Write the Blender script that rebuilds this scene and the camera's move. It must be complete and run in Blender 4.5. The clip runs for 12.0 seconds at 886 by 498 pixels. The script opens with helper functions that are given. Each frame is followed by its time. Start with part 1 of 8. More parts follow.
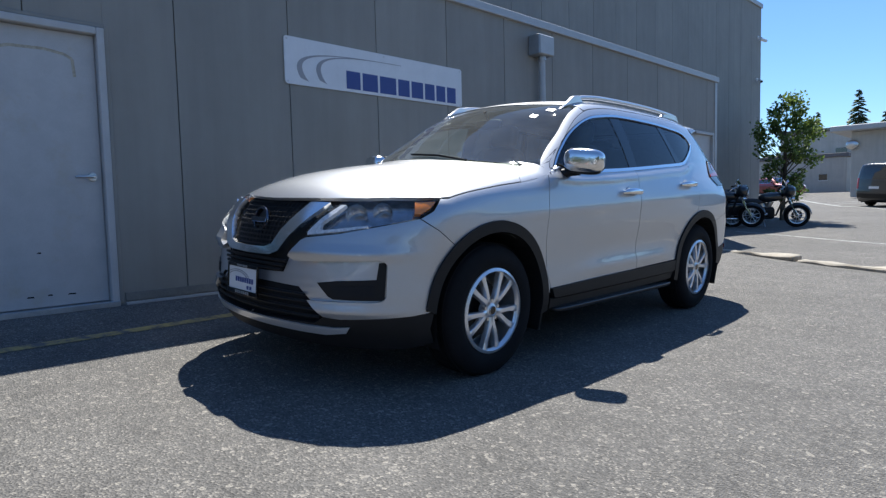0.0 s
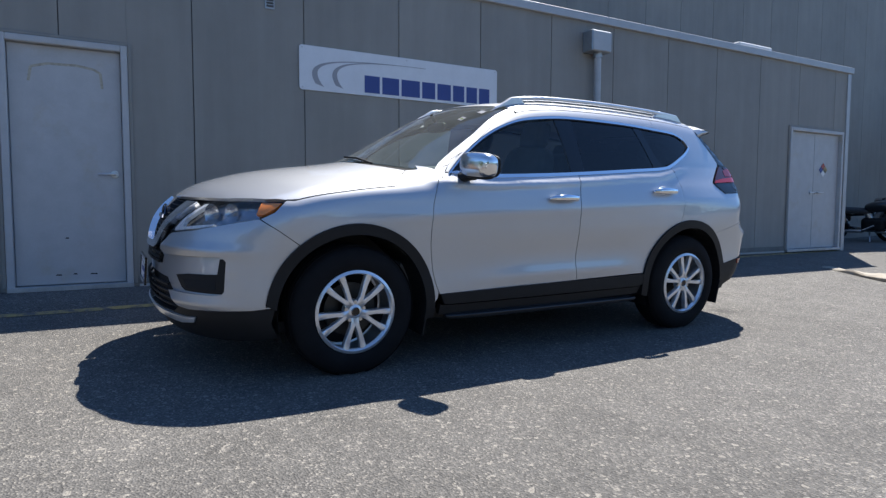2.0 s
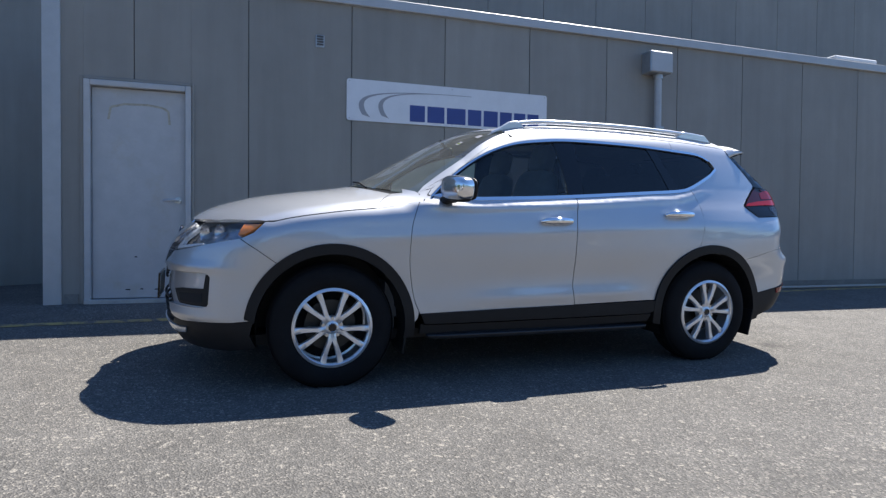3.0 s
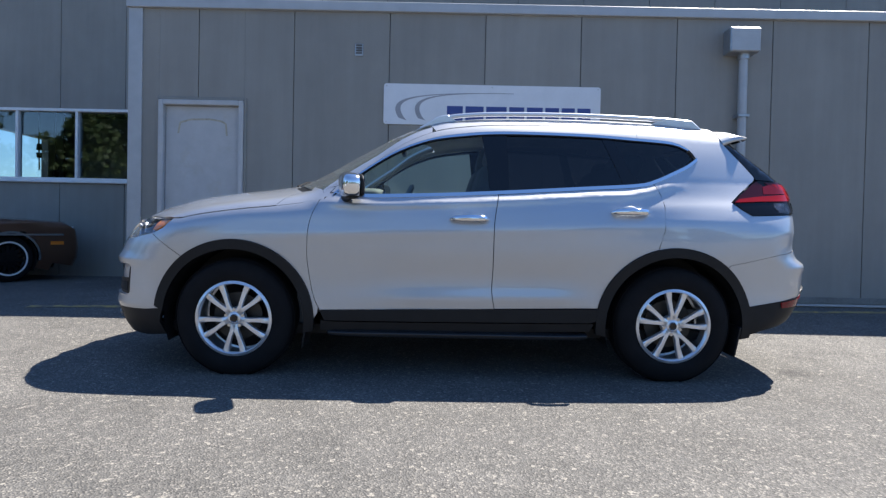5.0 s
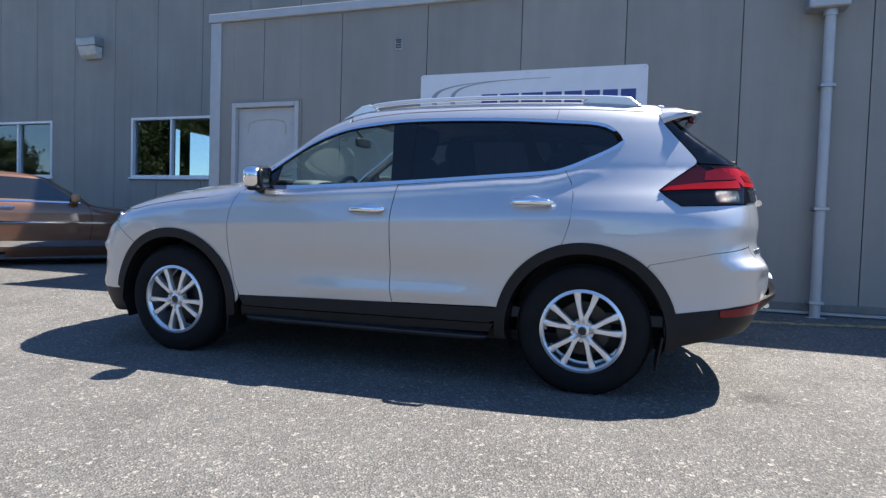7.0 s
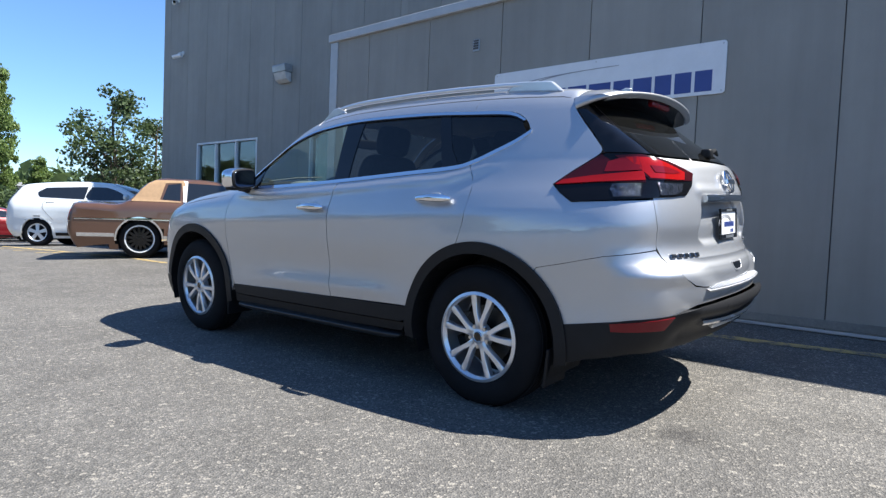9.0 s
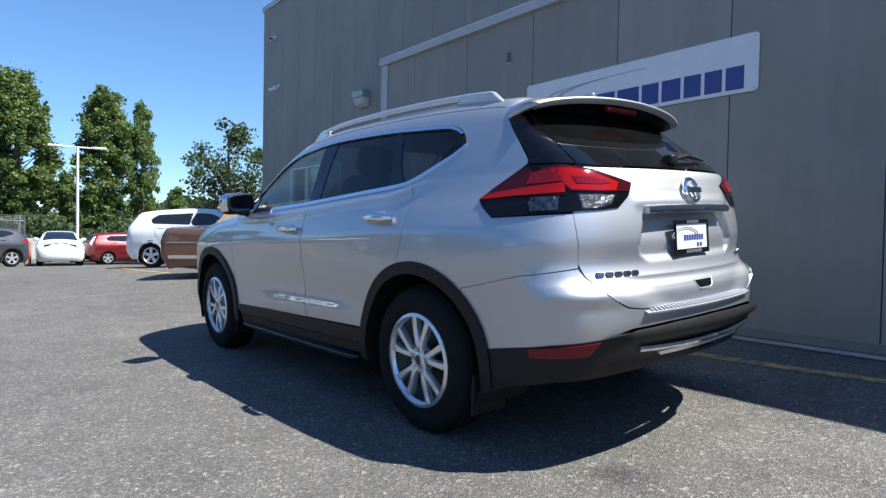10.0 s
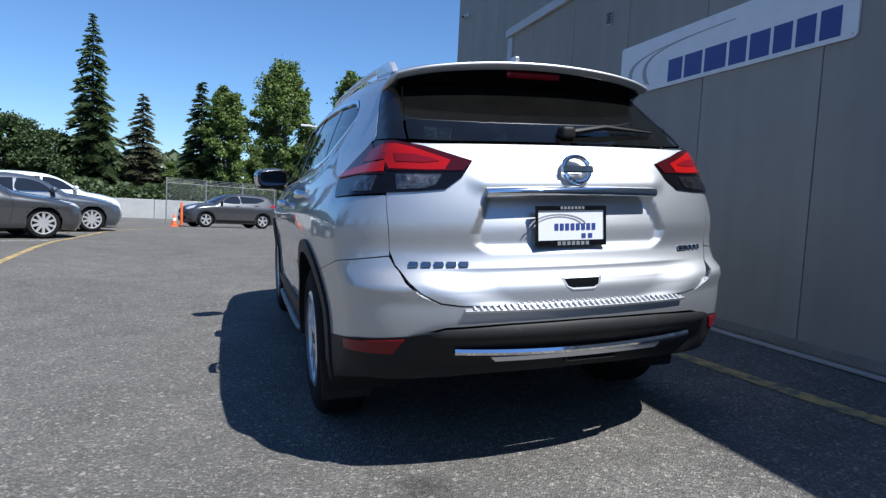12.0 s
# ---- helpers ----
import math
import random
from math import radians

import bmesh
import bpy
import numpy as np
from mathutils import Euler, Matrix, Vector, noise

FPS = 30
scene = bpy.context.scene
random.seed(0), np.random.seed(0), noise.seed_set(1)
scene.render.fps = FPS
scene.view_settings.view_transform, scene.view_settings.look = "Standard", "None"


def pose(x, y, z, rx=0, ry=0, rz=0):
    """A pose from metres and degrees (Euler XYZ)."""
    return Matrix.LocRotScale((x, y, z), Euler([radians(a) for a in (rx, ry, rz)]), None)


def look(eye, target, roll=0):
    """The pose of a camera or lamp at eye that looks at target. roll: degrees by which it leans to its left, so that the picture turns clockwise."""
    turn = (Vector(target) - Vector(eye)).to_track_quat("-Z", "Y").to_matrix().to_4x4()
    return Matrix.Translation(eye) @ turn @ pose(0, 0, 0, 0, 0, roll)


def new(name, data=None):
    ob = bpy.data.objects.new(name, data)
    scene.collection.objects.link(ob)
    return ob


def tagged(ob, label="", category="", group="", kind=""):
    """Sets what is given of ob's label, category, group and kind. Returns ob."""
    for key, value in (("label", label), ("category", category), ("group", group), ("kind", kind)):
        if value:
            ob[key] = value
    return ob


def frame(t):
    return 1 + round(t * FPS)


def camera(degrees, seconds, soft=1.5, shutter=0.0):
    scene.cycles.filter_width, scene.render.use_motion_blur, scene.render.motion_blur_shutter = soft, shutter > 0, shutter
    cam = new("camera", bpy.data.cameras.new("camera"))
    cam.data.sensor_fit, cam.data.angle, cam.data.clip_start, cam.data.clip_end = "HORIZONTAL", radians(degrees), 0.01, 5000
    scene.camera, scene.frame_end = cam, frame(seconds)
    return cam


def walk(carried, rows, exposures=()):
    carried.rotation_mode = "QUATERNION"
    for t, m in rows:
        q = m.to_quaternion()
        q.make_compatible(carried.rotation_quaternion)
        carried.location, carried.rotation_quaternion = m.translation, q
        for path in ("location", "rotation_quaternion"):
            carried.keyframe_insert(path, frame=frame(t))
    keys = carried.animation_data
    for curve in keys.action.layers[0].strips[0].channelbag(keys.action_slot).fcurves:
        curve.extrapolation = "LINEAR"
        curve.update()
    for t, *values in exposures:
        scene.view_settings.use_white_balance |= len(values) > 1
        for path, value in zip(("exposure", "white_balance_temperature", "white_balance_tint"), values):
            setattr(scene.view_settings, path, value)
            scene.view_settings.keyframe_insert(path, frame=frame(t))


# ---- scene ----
# ---------------------------------------------------------------- camera
cam = camera(72.1, 12.0, soft=1.35)
PATH = [
    (0, (0.018, -0.067, 0.921), (-1.371, 1.366, 0.783), -1.4),
    (0.5, (0.245, 0.243, 0.921), (-1.22, 1.601, 0.815), -0.7),
    (1, (0.492, 0.533, 0.929), (-1.046, 1.806, 0.815), -1.9),
    (1.5, (0.765, 0.842, 0.939), (-0.86, 2.003, 0.837), -0.9),
    (2, (1.023, 1.162, 0.926), (-0.69, 2.185, 0.792), 0.2),
    (2.5, (1.266, 1.471, 0.908), (-0.541, 2.326, 0.826), 0.1),
    (4.5, (1.648, 3.156, 0.882), (-0.339, 3.381, 0.82), 1.9),
    (5, (1.684, 3.602, 0.874), (-0.315, 3.661, 0.838), 1.2),
    (5.5, (1.654, 4.041, 0.871), (-0.344, 3.945, 0.837), 0.9),
    (6, (1.593, 4.481, 0.881), (-0.392, 4.242, 0.829), 0.6),
    (6.5, (1.481, 4.927, 0.887), (-0.481, 4.541, 0.84), 1.1),
    (7, (1.363, 5.347, 0.908), (-0.553, 4.776, 0.833), 1.8),
    (9, (0.51, 6.895, 0.931), (-1.059, 5.658, 0.844), 2.4),
    (9.5, (0.17, 7.192, 0.962), (-1.292, 5.83, 0.88), 1.8),
    (10, (-0.164, 7.459, 0.971), (-1.475, 5.949, 0.926), 1.1),
    (10.5, (-0.519, 7.663, 0.986), (-1.676, 6.034, 0.897), 1.5),
    (11, (-0.865, 7.892, 1.006), (-1.843, 6.15, 0.933), 2.9),
    (11.5, (-1.231, 8.034, 1.013), (-2.016, 6.199, 0.895), 4.0),
    (12, (-1.628, 8.119, 1.05), (-2.289, 6.237, 0.899), 2.9),
]
EXPOSURE = [(0.0, 0.80, 6250, 8), (2.5, 0.97, 6400, 10), (5.5, 1.30, 6450, 10), (7.0, 1.40, 6450, 10), (9.5, 1.14, 6300, 8), (12.0, 0.60, 6000, 8)]
walk(cam, [(t, look(eye, target, roll)) for t, eye, target, roll in PATH], EXPOSURE)

# ---------------------------------------------------------------- sky and sun
SUN = Vector((-0.385, 0.53, 1.0)).normalized()
world = bpy.data.worlds.new("world")
scene.world = world
world.use_nodes = True
wn = world.node_tree.nodes
sky = wn.new("ShaderNodeTexSky")
sky.sky_type = "NISHITA"
sky.sun_disc = False
sky.sun_elevation = math.asin(SUN.z)
sky.sun_rotation = math.atan2(SUN.x, SUN.y)
sky.air_density, sky.dust_density, sky.ozone_density = 1.0, 0.0, 10.0
wn["Background"].inputs["Strength"].default_value = 0.094
world.node_tree.links.new(sky.outputs["Color"], wn["Background"].inputs["Color"])
sun_data = bpy.data.lights.new("sun", "SUN")
sun_data.energy, sun_data.angle, sun_data.color = 5.0, radians(0.53), (1.0, 0.95, 0.88)
sun = new("sun", sun_data)
sun.matrix_world = look(SUN * 60, (0, 0, 0))

# ---------------------------------------------------------------- materials
def nodes_of(name):
    m = bpy.data.materials.new(name)
    m.use_nodes = True
    nt = m.node_tree
    return m, nt, nt.nodes, nt.links, nt.nodes["Principled BSDF"]


def coords(nt, scale=1.0, kind="Object"):
    tc = nt.nodes.new("ShaderNodeTexCoord")
    mp = nt.nodes.new("ShaderNodeMapping")
    mp.inputs["Scale"].default_value = (scale,) * 3 if isinstance(scale, (int, float)) else scale
    nt.links.new(tc.outputs[kind], mp.inputs["Vector"])
    return mp.outputs["Vector"]


def noise_node(nt, vec, scale, detail=4.0, rough=0.6):
    n = nt.nodes.new("ShaderNodeTexNoise")
    n.inputs["Scale"].default_value, n.inputs["Detail"].default_value, n.inputs["Roughness"].default_value = scale, detail, rough
    nt.links.new(vec, n.inputs["Vector"])
    return n.outputs["Fac"]


def ramp(nt, fac, stops):
    r = nt.nodes.new("ShaderNodeValToRGB")
    e = r.color_ramp.elements
    while len(e) < len(stops):
        e.new(0.5)
    for el, (p, c) in zip(e, stops):
        el.position, el.color = p, (*c, 1) if len(c) == 3 else c
    nt.links.new(fac, r.inputs["Fac"])
    return r.outputs["Color"]


def mixc(nt, a, b, fac, mode="MIX"):
    m = nt.nodes.new("ShaderNodeMix")
    m.data_type, m.blend_type = "RGBA", mode
    for sock, v in ((m.inputs[0], fac), (m.inputs[6], a), (m.inputs[7], b)):
        if isinstance(v, (int, float)):
            sock.default_value = v
        elif isinstance(v, tuple):
            sock.default_value = (*v, 1)
        else:
            nt.links.new(v, sock)
    return m.outputs[2]


def bump(nt, bsdf, height, strength, distance=0.01):
    b = nt.nodes.new("ShaderNodeBump")
    b.inputs["Strength"].default_value, b.inputs["Distance"].default_value = strength, distance
    nt.links.new(height, b.inputs["Height"])
    nt.links.new(b.outputs["Normal"], bsdf.inputs["Normal"])


def plain(name, colour, rough=0.5, metal=0.0, var=0.12, scale=6.0, grain=120.0, relief=0.08, coat=0.0, vec="Object", dirt=None, spec=0.5):
    """A surface of one paint or material, with broad and fine variation."""
    m, nt, n, l, b = nodes_of(name)
    v = coords(nt, 1.0, vec)
    broad, fine = noise_node(nt, v, scale), noise_node(nt, v, grain, 3.0)
    lo = tuple(c * (1 - var) for c in colour)
    hi = tuple(min(1.0, c * (1 + var)) for c in colour)
    col = ramp(nt, broad, [(0.3, lo), (0.7, hi)])
    col = mixc(nt, col, ramp(nt, fine, [(0.3, (0.85,) * 3), (0.7, (1.1,) * 3)]), min(1.0, var * 4), "MULTIPLY")
    if dirt:
        col = mixc(nt, col, dirt, ramp(nt, noise_node(nt, v, scale * 0.6, 6.0, 0.7), [(0.56, (0, 0, 0)), (0.75, (0.7,) * 3)]))
    l.new(col, b.inputs["Base Color"])
    b.inputs["Roughness"].default_value, b.inputs["Metallic"].default_value = rough, metal
    b.inputs["Coat Weight"].default_value, b.inputs["Coat Roughness"].default_value = coat, 0.04
    b.inputs["Specular IOR Level"].default_value = spec
    if relief:
        bump(nt, b, fine, relief, 0.003)
    return m


def car_paint(name, colour, metal=0.7, rough=0.36, coat=1.0, ior=1.5):
    m, nt, n, l, b = nodes_of(name)
    v = coords(nt)
    fl = noise_node(nt, v, 900.0, 1.0)
    broad = noise_node(nt, v, 2.5)
    c1 = ramp(nt, fl, [(0.35, tuple(c * 0.92 for c in colour)), (0.65, tuple(min(1, c * 1.06) for c in colour))])
    l.new(mixc(nt, c1, ramp(nt, broad, [(0.3, (0.96,) * 3), (0.7, (1.0,) * 3)]), 1.0, "MULTIPLY"), b.inputs["Base Color"])
    b.inputs["Metallic"].default_value, b.inputs["Roughness"].default_value = metal, rough
    b.inputs["Coat Weight"].default_value, b.inputs["Coat Roughness"].default_value = coat, 0.03
    b.inputs["Coat IOR"].default_value = ior
    return m


def glass_mat(name, tint, gloss=1.45, veil=0.0):
    m, nt, n, l, b = nodes_of(name)
    n.remove(b)
    tr, gl, mx, fr = n.new("ShaderNodeBsdfTransparent"), n.new("ShaderNodeBsdfGlossy"), n.new("ShaderNodeMixShader"), n.new("ShaderNodeLayerWeight")
    tr.inputs["Color"].default_value = (*tint, 1)
    gl.inputs["Roughness"].default_value = 0.02
    fr.inputs["Blend"].default_value = 0.5
    pw, mr = n.new("ShaderNodeMath"), n.new("ShaderNodeMapRange")
    pw.operation = "POWER"
    pw.inputs[1].default_value = 5.0
    l.new(fr.outputs["Facing"], pw.inputs[0])
    l.new(pw.outputs[0], mr.inputs["Value"])
    mr.inputs["To Min"].default_value, mr.inputs["To Max"].default_value = ((gloss - 1) / (gloss + 1)) ** 2, 1.0
    l.new(mr.outputs[0], mx.inputs[0])
    l.new(tr.outputs[0], mx.inputs[1])
    l.new(gl.outputs[0], mx.inputs[2])
    out = mx.outputs[0]
    # Pale diffuse veil: thin dust plus reflected brightness put in as colour.
    if veil:
        df, m2 = n.new("ShaderNodeBsdfDiffuse"), n.new("ShaderNodeMixShader")
        df.inputs["Color"].default_value = (0.75, 0.76, 0.72, 1)
        l.new(ramp(nt, noise_node(nt, coords(nt), 7.0, 5.0), [(0.3, (veil * 0.7,) * 3), (0.7, (veil * 1.3,) * 3)]), m2.inputs[0])
        l.new(out, m2.inputs[1])
        l.new(df.outputs[0], m2.inputs[2])
        out = m2.outputs[0]
    l.new(out, n["Material Output"].inputs[0])
    return m


def asphalt_mat():
    m, nt, n, l, b = nodes_of("asphalt")
    v = coords(nt)
    broad = noise_node(nt, v, 0.35, 5.0, 0.6)
    mid = noise_node(nt, v, 2.6, 6.0, 0.7)
    stone = n.new("ShaderNodeTexVoronoi")
    stone.inputs["Scale"].default_value = 115.0
    l.new(v, stone.inputs["Vector"])
    speck = n.new("ShaderNodeTexVoronoi")
    speck.inputs["Scale"].default_value = 60.0
    l.new(v, speck.inputs["Vector"])
    col = ramp(nt, broad, [(0.3, (0.120, 0.114, 0.105)), (0.7, (0.160, 0.152, 0.140))])
    col = mixc(nt, col, ramp(nt, mid, [(0.35, (0.82,) * 3), (0.65, (1.12,) * 3)]), 0.9, "MULTIPLY")
    sep = n.new("ShaderNodeSeparateColor")
    l.new(stone.outputs["Color"], sep.inputs[0])
    col = mixc(nt, col, ramp(nt, sep.outputs[0], [(0.0, (0.58, 0.58, 0.58)), (0.55, (0.93, 0.93, 0.93)), (0.85, (1.15, 1.13, 1.10)), (1.0, (2.0, 1.93, 1.82))]), 1.0, "MULTIPLY")
    sep2 = n.new("ShaderNodeSeparateColor")
    l.new(speck.outputs["Color"], sep2.inputs[0])
    col = mixc(nt, col, (0.36, 0.33, 0.28), ramp(nt, sep2.outputs[1], [(0.972, (0, 0, 0)), (0.982, (0.6,) * 3)]))
    # damp spot behind the car, and faint oil marks in the bays
    ds = n.new("ShaderNodeVectorMath")
    ds.operation = "DISTANCE"
    ds.inputs[1].default_value = (-2.32, 6.10, 0.0)
    l.new(v, ds.inputs[0])
    ragged = n.new("ShaderNodeMath")
    ragged.operation = "MULTIPLY_ADD"
    ragged.inputs[1].default_value = 0.28
    l.new(noise_node(nt, v, 14.0, 5.0, 0.7), ragged.inputs[0])
    l.new(ds.outputs["Value"], ragged.inputs[2])
    col = mixc(nt, col, ramp(nt, ragged.outputs[0], [(0.16, (0.42, 0.42, 0.44)), (0.30, (1.0, 1.0, 1.0))]), 0.9, "MULTIPLY")
    col = mixc(nt, col, ramp(nt, noise_node(nt, v, 1.1, 7.0, 0.65), [(0.66, (1.0,) * 3), (0.74, (0.72,) * 3)]), 0.8, "MULTIPLY")
    l.new(col, b.inputs["Base Color"])
    b.inputs["Roughness"].default_value = 0.82
    b.inputs["Specular IOR Level"].default_value = 0.35
    bump(nt, b, stone.outputs["Distance"], 0.9, 0.007)
    return m


def foliage_mat(name, a, c):
    m, nt, n, l, b = nodes_of(name)
    g = n.new("ShaderNodeNewGeometry")
    v = coords(nt)
    col = ramp(nt, g.outputs["Random Per Island"], [(0.0, a), (0.6, c), (1.0, tuple(x * 1.35 for x in c))])
    col = mixc(nt, col, ramp(nt, noise_node(nt, v, 0.5), [(0.3, (0.7,) * 3), (0.7, (1.15,) * 3)]), 1.0, "MULTIPLY")
    l.new(col, b.inputs["Base Color"])
    b.inputs["Roughness"].default_value = 0.6
    tl = n.new("ShaderNodeBsdfTranslucent")
    l.new(col, tl.inputs["Color"])
    mx = n.new("ShaderNodeMixShader")
    mx.inputs[0].default_value = 0.38
    l.new(b.outputs[0], mx.inputs[1])
    l.new(tl.outputs[0], mx.inputs[2])
    l.new(mx.outputs[0], n["Material Output"].inputs[0])
    return m


def wall_mat(name, colour):
    m, nt, n, l, b = nodes_of(name)
    v = coords(nt)
    fine, mid = noise_node(nt, v, 160.0, 3.0), noise_node(nt, v, 1.1, 6.0, 0.65)
    streak = noise_node(nt, coords(nt, (5.0, 5.0, 0.35)), 1.2, 5.0, 0.6)
    info = n.new("ShaderNodeObjectInfo")
    col = ramp(nt, mid, [(0.3, tuple(c * 0.9 for c in colour)), (0.7, tuple(c * 1.07 for c in colour))])
    col = mixc(nt, col, ramp(nt, streak, [(0.35, (0.9, 0.9, 0.9)), (0.7, (1.05, 1.05, 1.04))]), 0.8, "MULTIPLY")
    col = mixc(nt, col, ramp(nt, info.outputs["Random"], [(0.0, (0.95,) * 3), (1.0, (1.04,) * 3)]), 1.0, "MULTIPLY")
    l.new(col, b.inputs["Base Color"])
    b.inputs["Roughness"].default_value = 0.62
    bump(nt, b, fine, 0.35, 0.002)
    return m


def worn_line_mat(name, paint):
    """Road paint rubbed through to the asphalt."""
    m, nt, n, l, b = nodes_of(name)
    v = coords(nt)
    wear = ramp(nt, noise_node(nt, v, 9.0, 8.0, 0.75), [(0.40, (0, 0, 0)), (0.56, (1,) * 3)])
    fine = noise_node(nt, v, 90.0, 3.0)
    col = mixc(nt, (0.11, 0.105, 0.1), mixc(nt, paint, tuple(c * 0.7 for c in paint), fine), wear)
    l.new(col, b.inputs["Base Color"])
    b.inputs["Roughness"].default_value = 0.75
    bump(nt, b, fine, 0.4, 0.003)
    return m


ASPHALT = asphalt_mat()
WALL = wall_mat("painted_panel", (0.270, 0.258, 0.233))
WALL_DARK = plain("wall_backing", (0.10, 0.10, 0.10), 0.9)
TRIM = plain("painted_metal_trim", (0.42, 0.425, 0.43), 0.45, 0.2, 0.06)
DOOR_WHITE = plain("door_paint", (0.45, 0.45, 0.45), 0.45, 0.0, 0.06, dirt=(0.42, 0.38, 0.31))
TAPE_MARK = plain("old_tape_residue", (0.41, 0.37, 0.29), 0.7, 0.0, 0.25, 30.0, 200.0, 0.1)
WHITE = plain("white_paint", (0.78, 0.78, 0.77), 0.4, 0.0, 0.05)
SIGN_WHITE = plain("sign_face", (0.68, 0.69, 0.71), 0.35, 0.0, 0.04)
SIGN_BLUE = plain("sign_blue", (0.035, 0.06, 0.23), 0.4, 0.0, 0.05, relief=0)
SIGN_GREY = plain("sign_grey", (0.30, 0.30, 0.32), 0.4, 0.0, 0.05, relief=0)
STEEL = plain("brushed_steel", (0.55, 0.55, 0.55), 0.3, 1.0, 0.08)
GALV = plain("galvanised_steel", (0.42, 0.44, 0.46), 0.45, 0.8, 0.15)
FENCE_STEEL = plain("dull_galvanised_wire", (0.26, 0.27, 0.28), 0.6, 0.3, 0.15)
YELLOW_LINE = worn_line_mat("yellow_line", (0.54, 0.38, 0.13))
WHITE_LINE = worn_line_mat("white_line", (0.62, 0.62, 0.58))
CURB = plain("worn_kerb_concrete", (0.36, 0.32, 0.26), 0.85, 0.0, 0.25, 3.0, 60.0, 0.4, dirt=(0.45, 0.30, 0.10))
PLINTH = plain("stained_plinth", (0.19, 0.185, 0.17), 0.8, 0.0, 0.2, 2.0, 50.0, 0.3, dirt=(0.09, 0.085, 0.075))
CONCRETE = plain("concrete", (0.45, 0.45, 0.44), 0.8, 0.0, 0.15, 1.0, 40.0, 0.3)
PALE_WALL = wall_mat("pale_stucco", (0.48, 0.46, 0.42))
FAR_ROOF = plain("grey_roof", (0.16, 0.15, 0.15), 0.8)
DARK = plain("dark_void", (0.012, 0.012, 0.013), 0.9, relief=0)
ROOM_GREY = plain("room_interior", (0.03, 0.03, 0.03), 0.9)
PANE = glass_mat("window_pane", (0.72, 0.80, 0.80), 1.9)
SILVER = car_paint("silver_paint", (0.51, 0.52, 0.54), 0.87, 0.50, ior=1.65)
BLACK_PLASTIC = plain("black_plastic", (0.012, 0.012, 0.013), 0.5, 0.0, 0.15, 8.0, 400.0, 0.15, spec=0.25)
SATIN_BLACK = plain("satin_black", (0.015, 0.016, 0.018), 0.32, 0.0, 0.1, 8.0, 300.0, 0.05)
GLOSS_BLACK = plain("gloss_black", (0.005, 0.005, 0.006), 0.08, 0.0, 0.1, relief=0)
CHROME_CAP = plain("satin_chrome", (0.80, 0.80, 0.81), 0.16, 1.0, 0.02, relief=0)
CHROME = plain("chrome", (0.82, 0.83, 0.85), 0.06, 1.0, 0.02, relief=0)
RUBBER = plain("tyre_rubber", (0.010, 0.010, 0.011), 0.88, 0.0, 0.2, 10.0, 200.0, 0.2, spec=0.2)
ALLOY = plain("alloy", (0.74, 0.75, 0.77), 0.3, 0.7, 0.04, relief=0, coat=0.6)
DISC = plain("brake_disc", (0.07, 0.068, 0.065), 0.5, 1.0, 0.1)
GLASS_CLEAR = glass_mat("clear_car_glass", (0.80, 0.92, 0.88), 1.65)
GLASS_SCREEN = glass_mat("windscreen_glass", (0.76, 0.84, 0.78), 1.9, 0.07)
# the rear veil stands in for sky reflected on the glass
GLASS_REAR = glass_mat("rear_privacy_glass", (0.06, 0.064, 0.07), 1.7, 0.006)
GLASS_DARK = glass_mat("privacy_glass", (0.165, 0.172, 0.18), 1.65)
LENS = glass_mat("lamp_lens", (0.92, 0.93, 0.94), 1.5)
RED_LENS = plain("red_lens", (0.32, 0.005, 0.005), 0.10, 0.0, 0.1, relief=0, spec=0.4)
DEEP_RED = plain("deep_red_lens", (0.17, 0.005, 0.010), 0.10, 0.0, 0.1, relief=0, spec=0.4)
AMBER = plain("amber_lens", (0.95, 0.27, 0.03), 0.12, 0.0, 0.1, relief=0, coat=1.0)
SMOKE = plain("smoked_lens", (0.004, 0.004, 0.005), 0.05, 0.0, 0.1, relief=0, spec=0.3)
DARK_CHROME = plain("dark_chrome", (0.13, 0.14, 0.17), 0.15, 1.0, 0.05, relief=0)
GREY_CHROME = plain("grey_chrome", (0.30, 0.31, 0.34), 0.18, 1.0, 0.05, relief=0)
SMOKY_CHROME = plain("smoky_reflector", (0.07, 0.07, 0.075), 0.15, 0.8, 0.5, 60.0, relief=0)
LAMP_BASE = plain("lamp_bowl", (0.34, 0.35, 0.37), 0.22, 0.8, 0.35, 30.0, relief=0)
DRL_WHITE = plain("running_light_white", (0.82, 0.83, 0.84), 0.25, 0.0, 0.25, 60.0, 160.0, 0.6)
CLEAR_CUT = plain("cut_reflector", (0.12, 0.12, 0.13), 0.12, 0.9, 0.8, 40.0, 90.0, 1.8)
REFLECTOR = plain("lamp_reflector", (0.80, 0.81, 0.83), 0.30, 0.5, 0.05, 30.0, relief=0)
FABRIC = plain("seat_fabric", (0.05, 0.05, 0.052), 0.9, 0.0, 0.2, 20.0, 500.0, 0.3)
CABIN = plain("cabin_plastic", (0.15, 0.15, 0.15), 0.7)
HEADLINER = plain("headliner_cloth", (0.55, 0.54, 0.51), 0.9)
PLATE_WHITE = plain("plate_white", (0.72, 0.73, 0.75), 0.4, 0.0, 0.03, relief=0)
ORANGE = plain("orange_plastic", (0.75, 0.13, 0.03), 0.5)
BARK = plain("bark", (0.10, 0.08, 0.06), 0.9, 0.0, 0.3, 4.0, 30.0, 0.6)
LEAF_GREEN = foliage_mat("broadleaf", (0.075, 0.125, 0.032), (0.17, 0.235, 0.062))
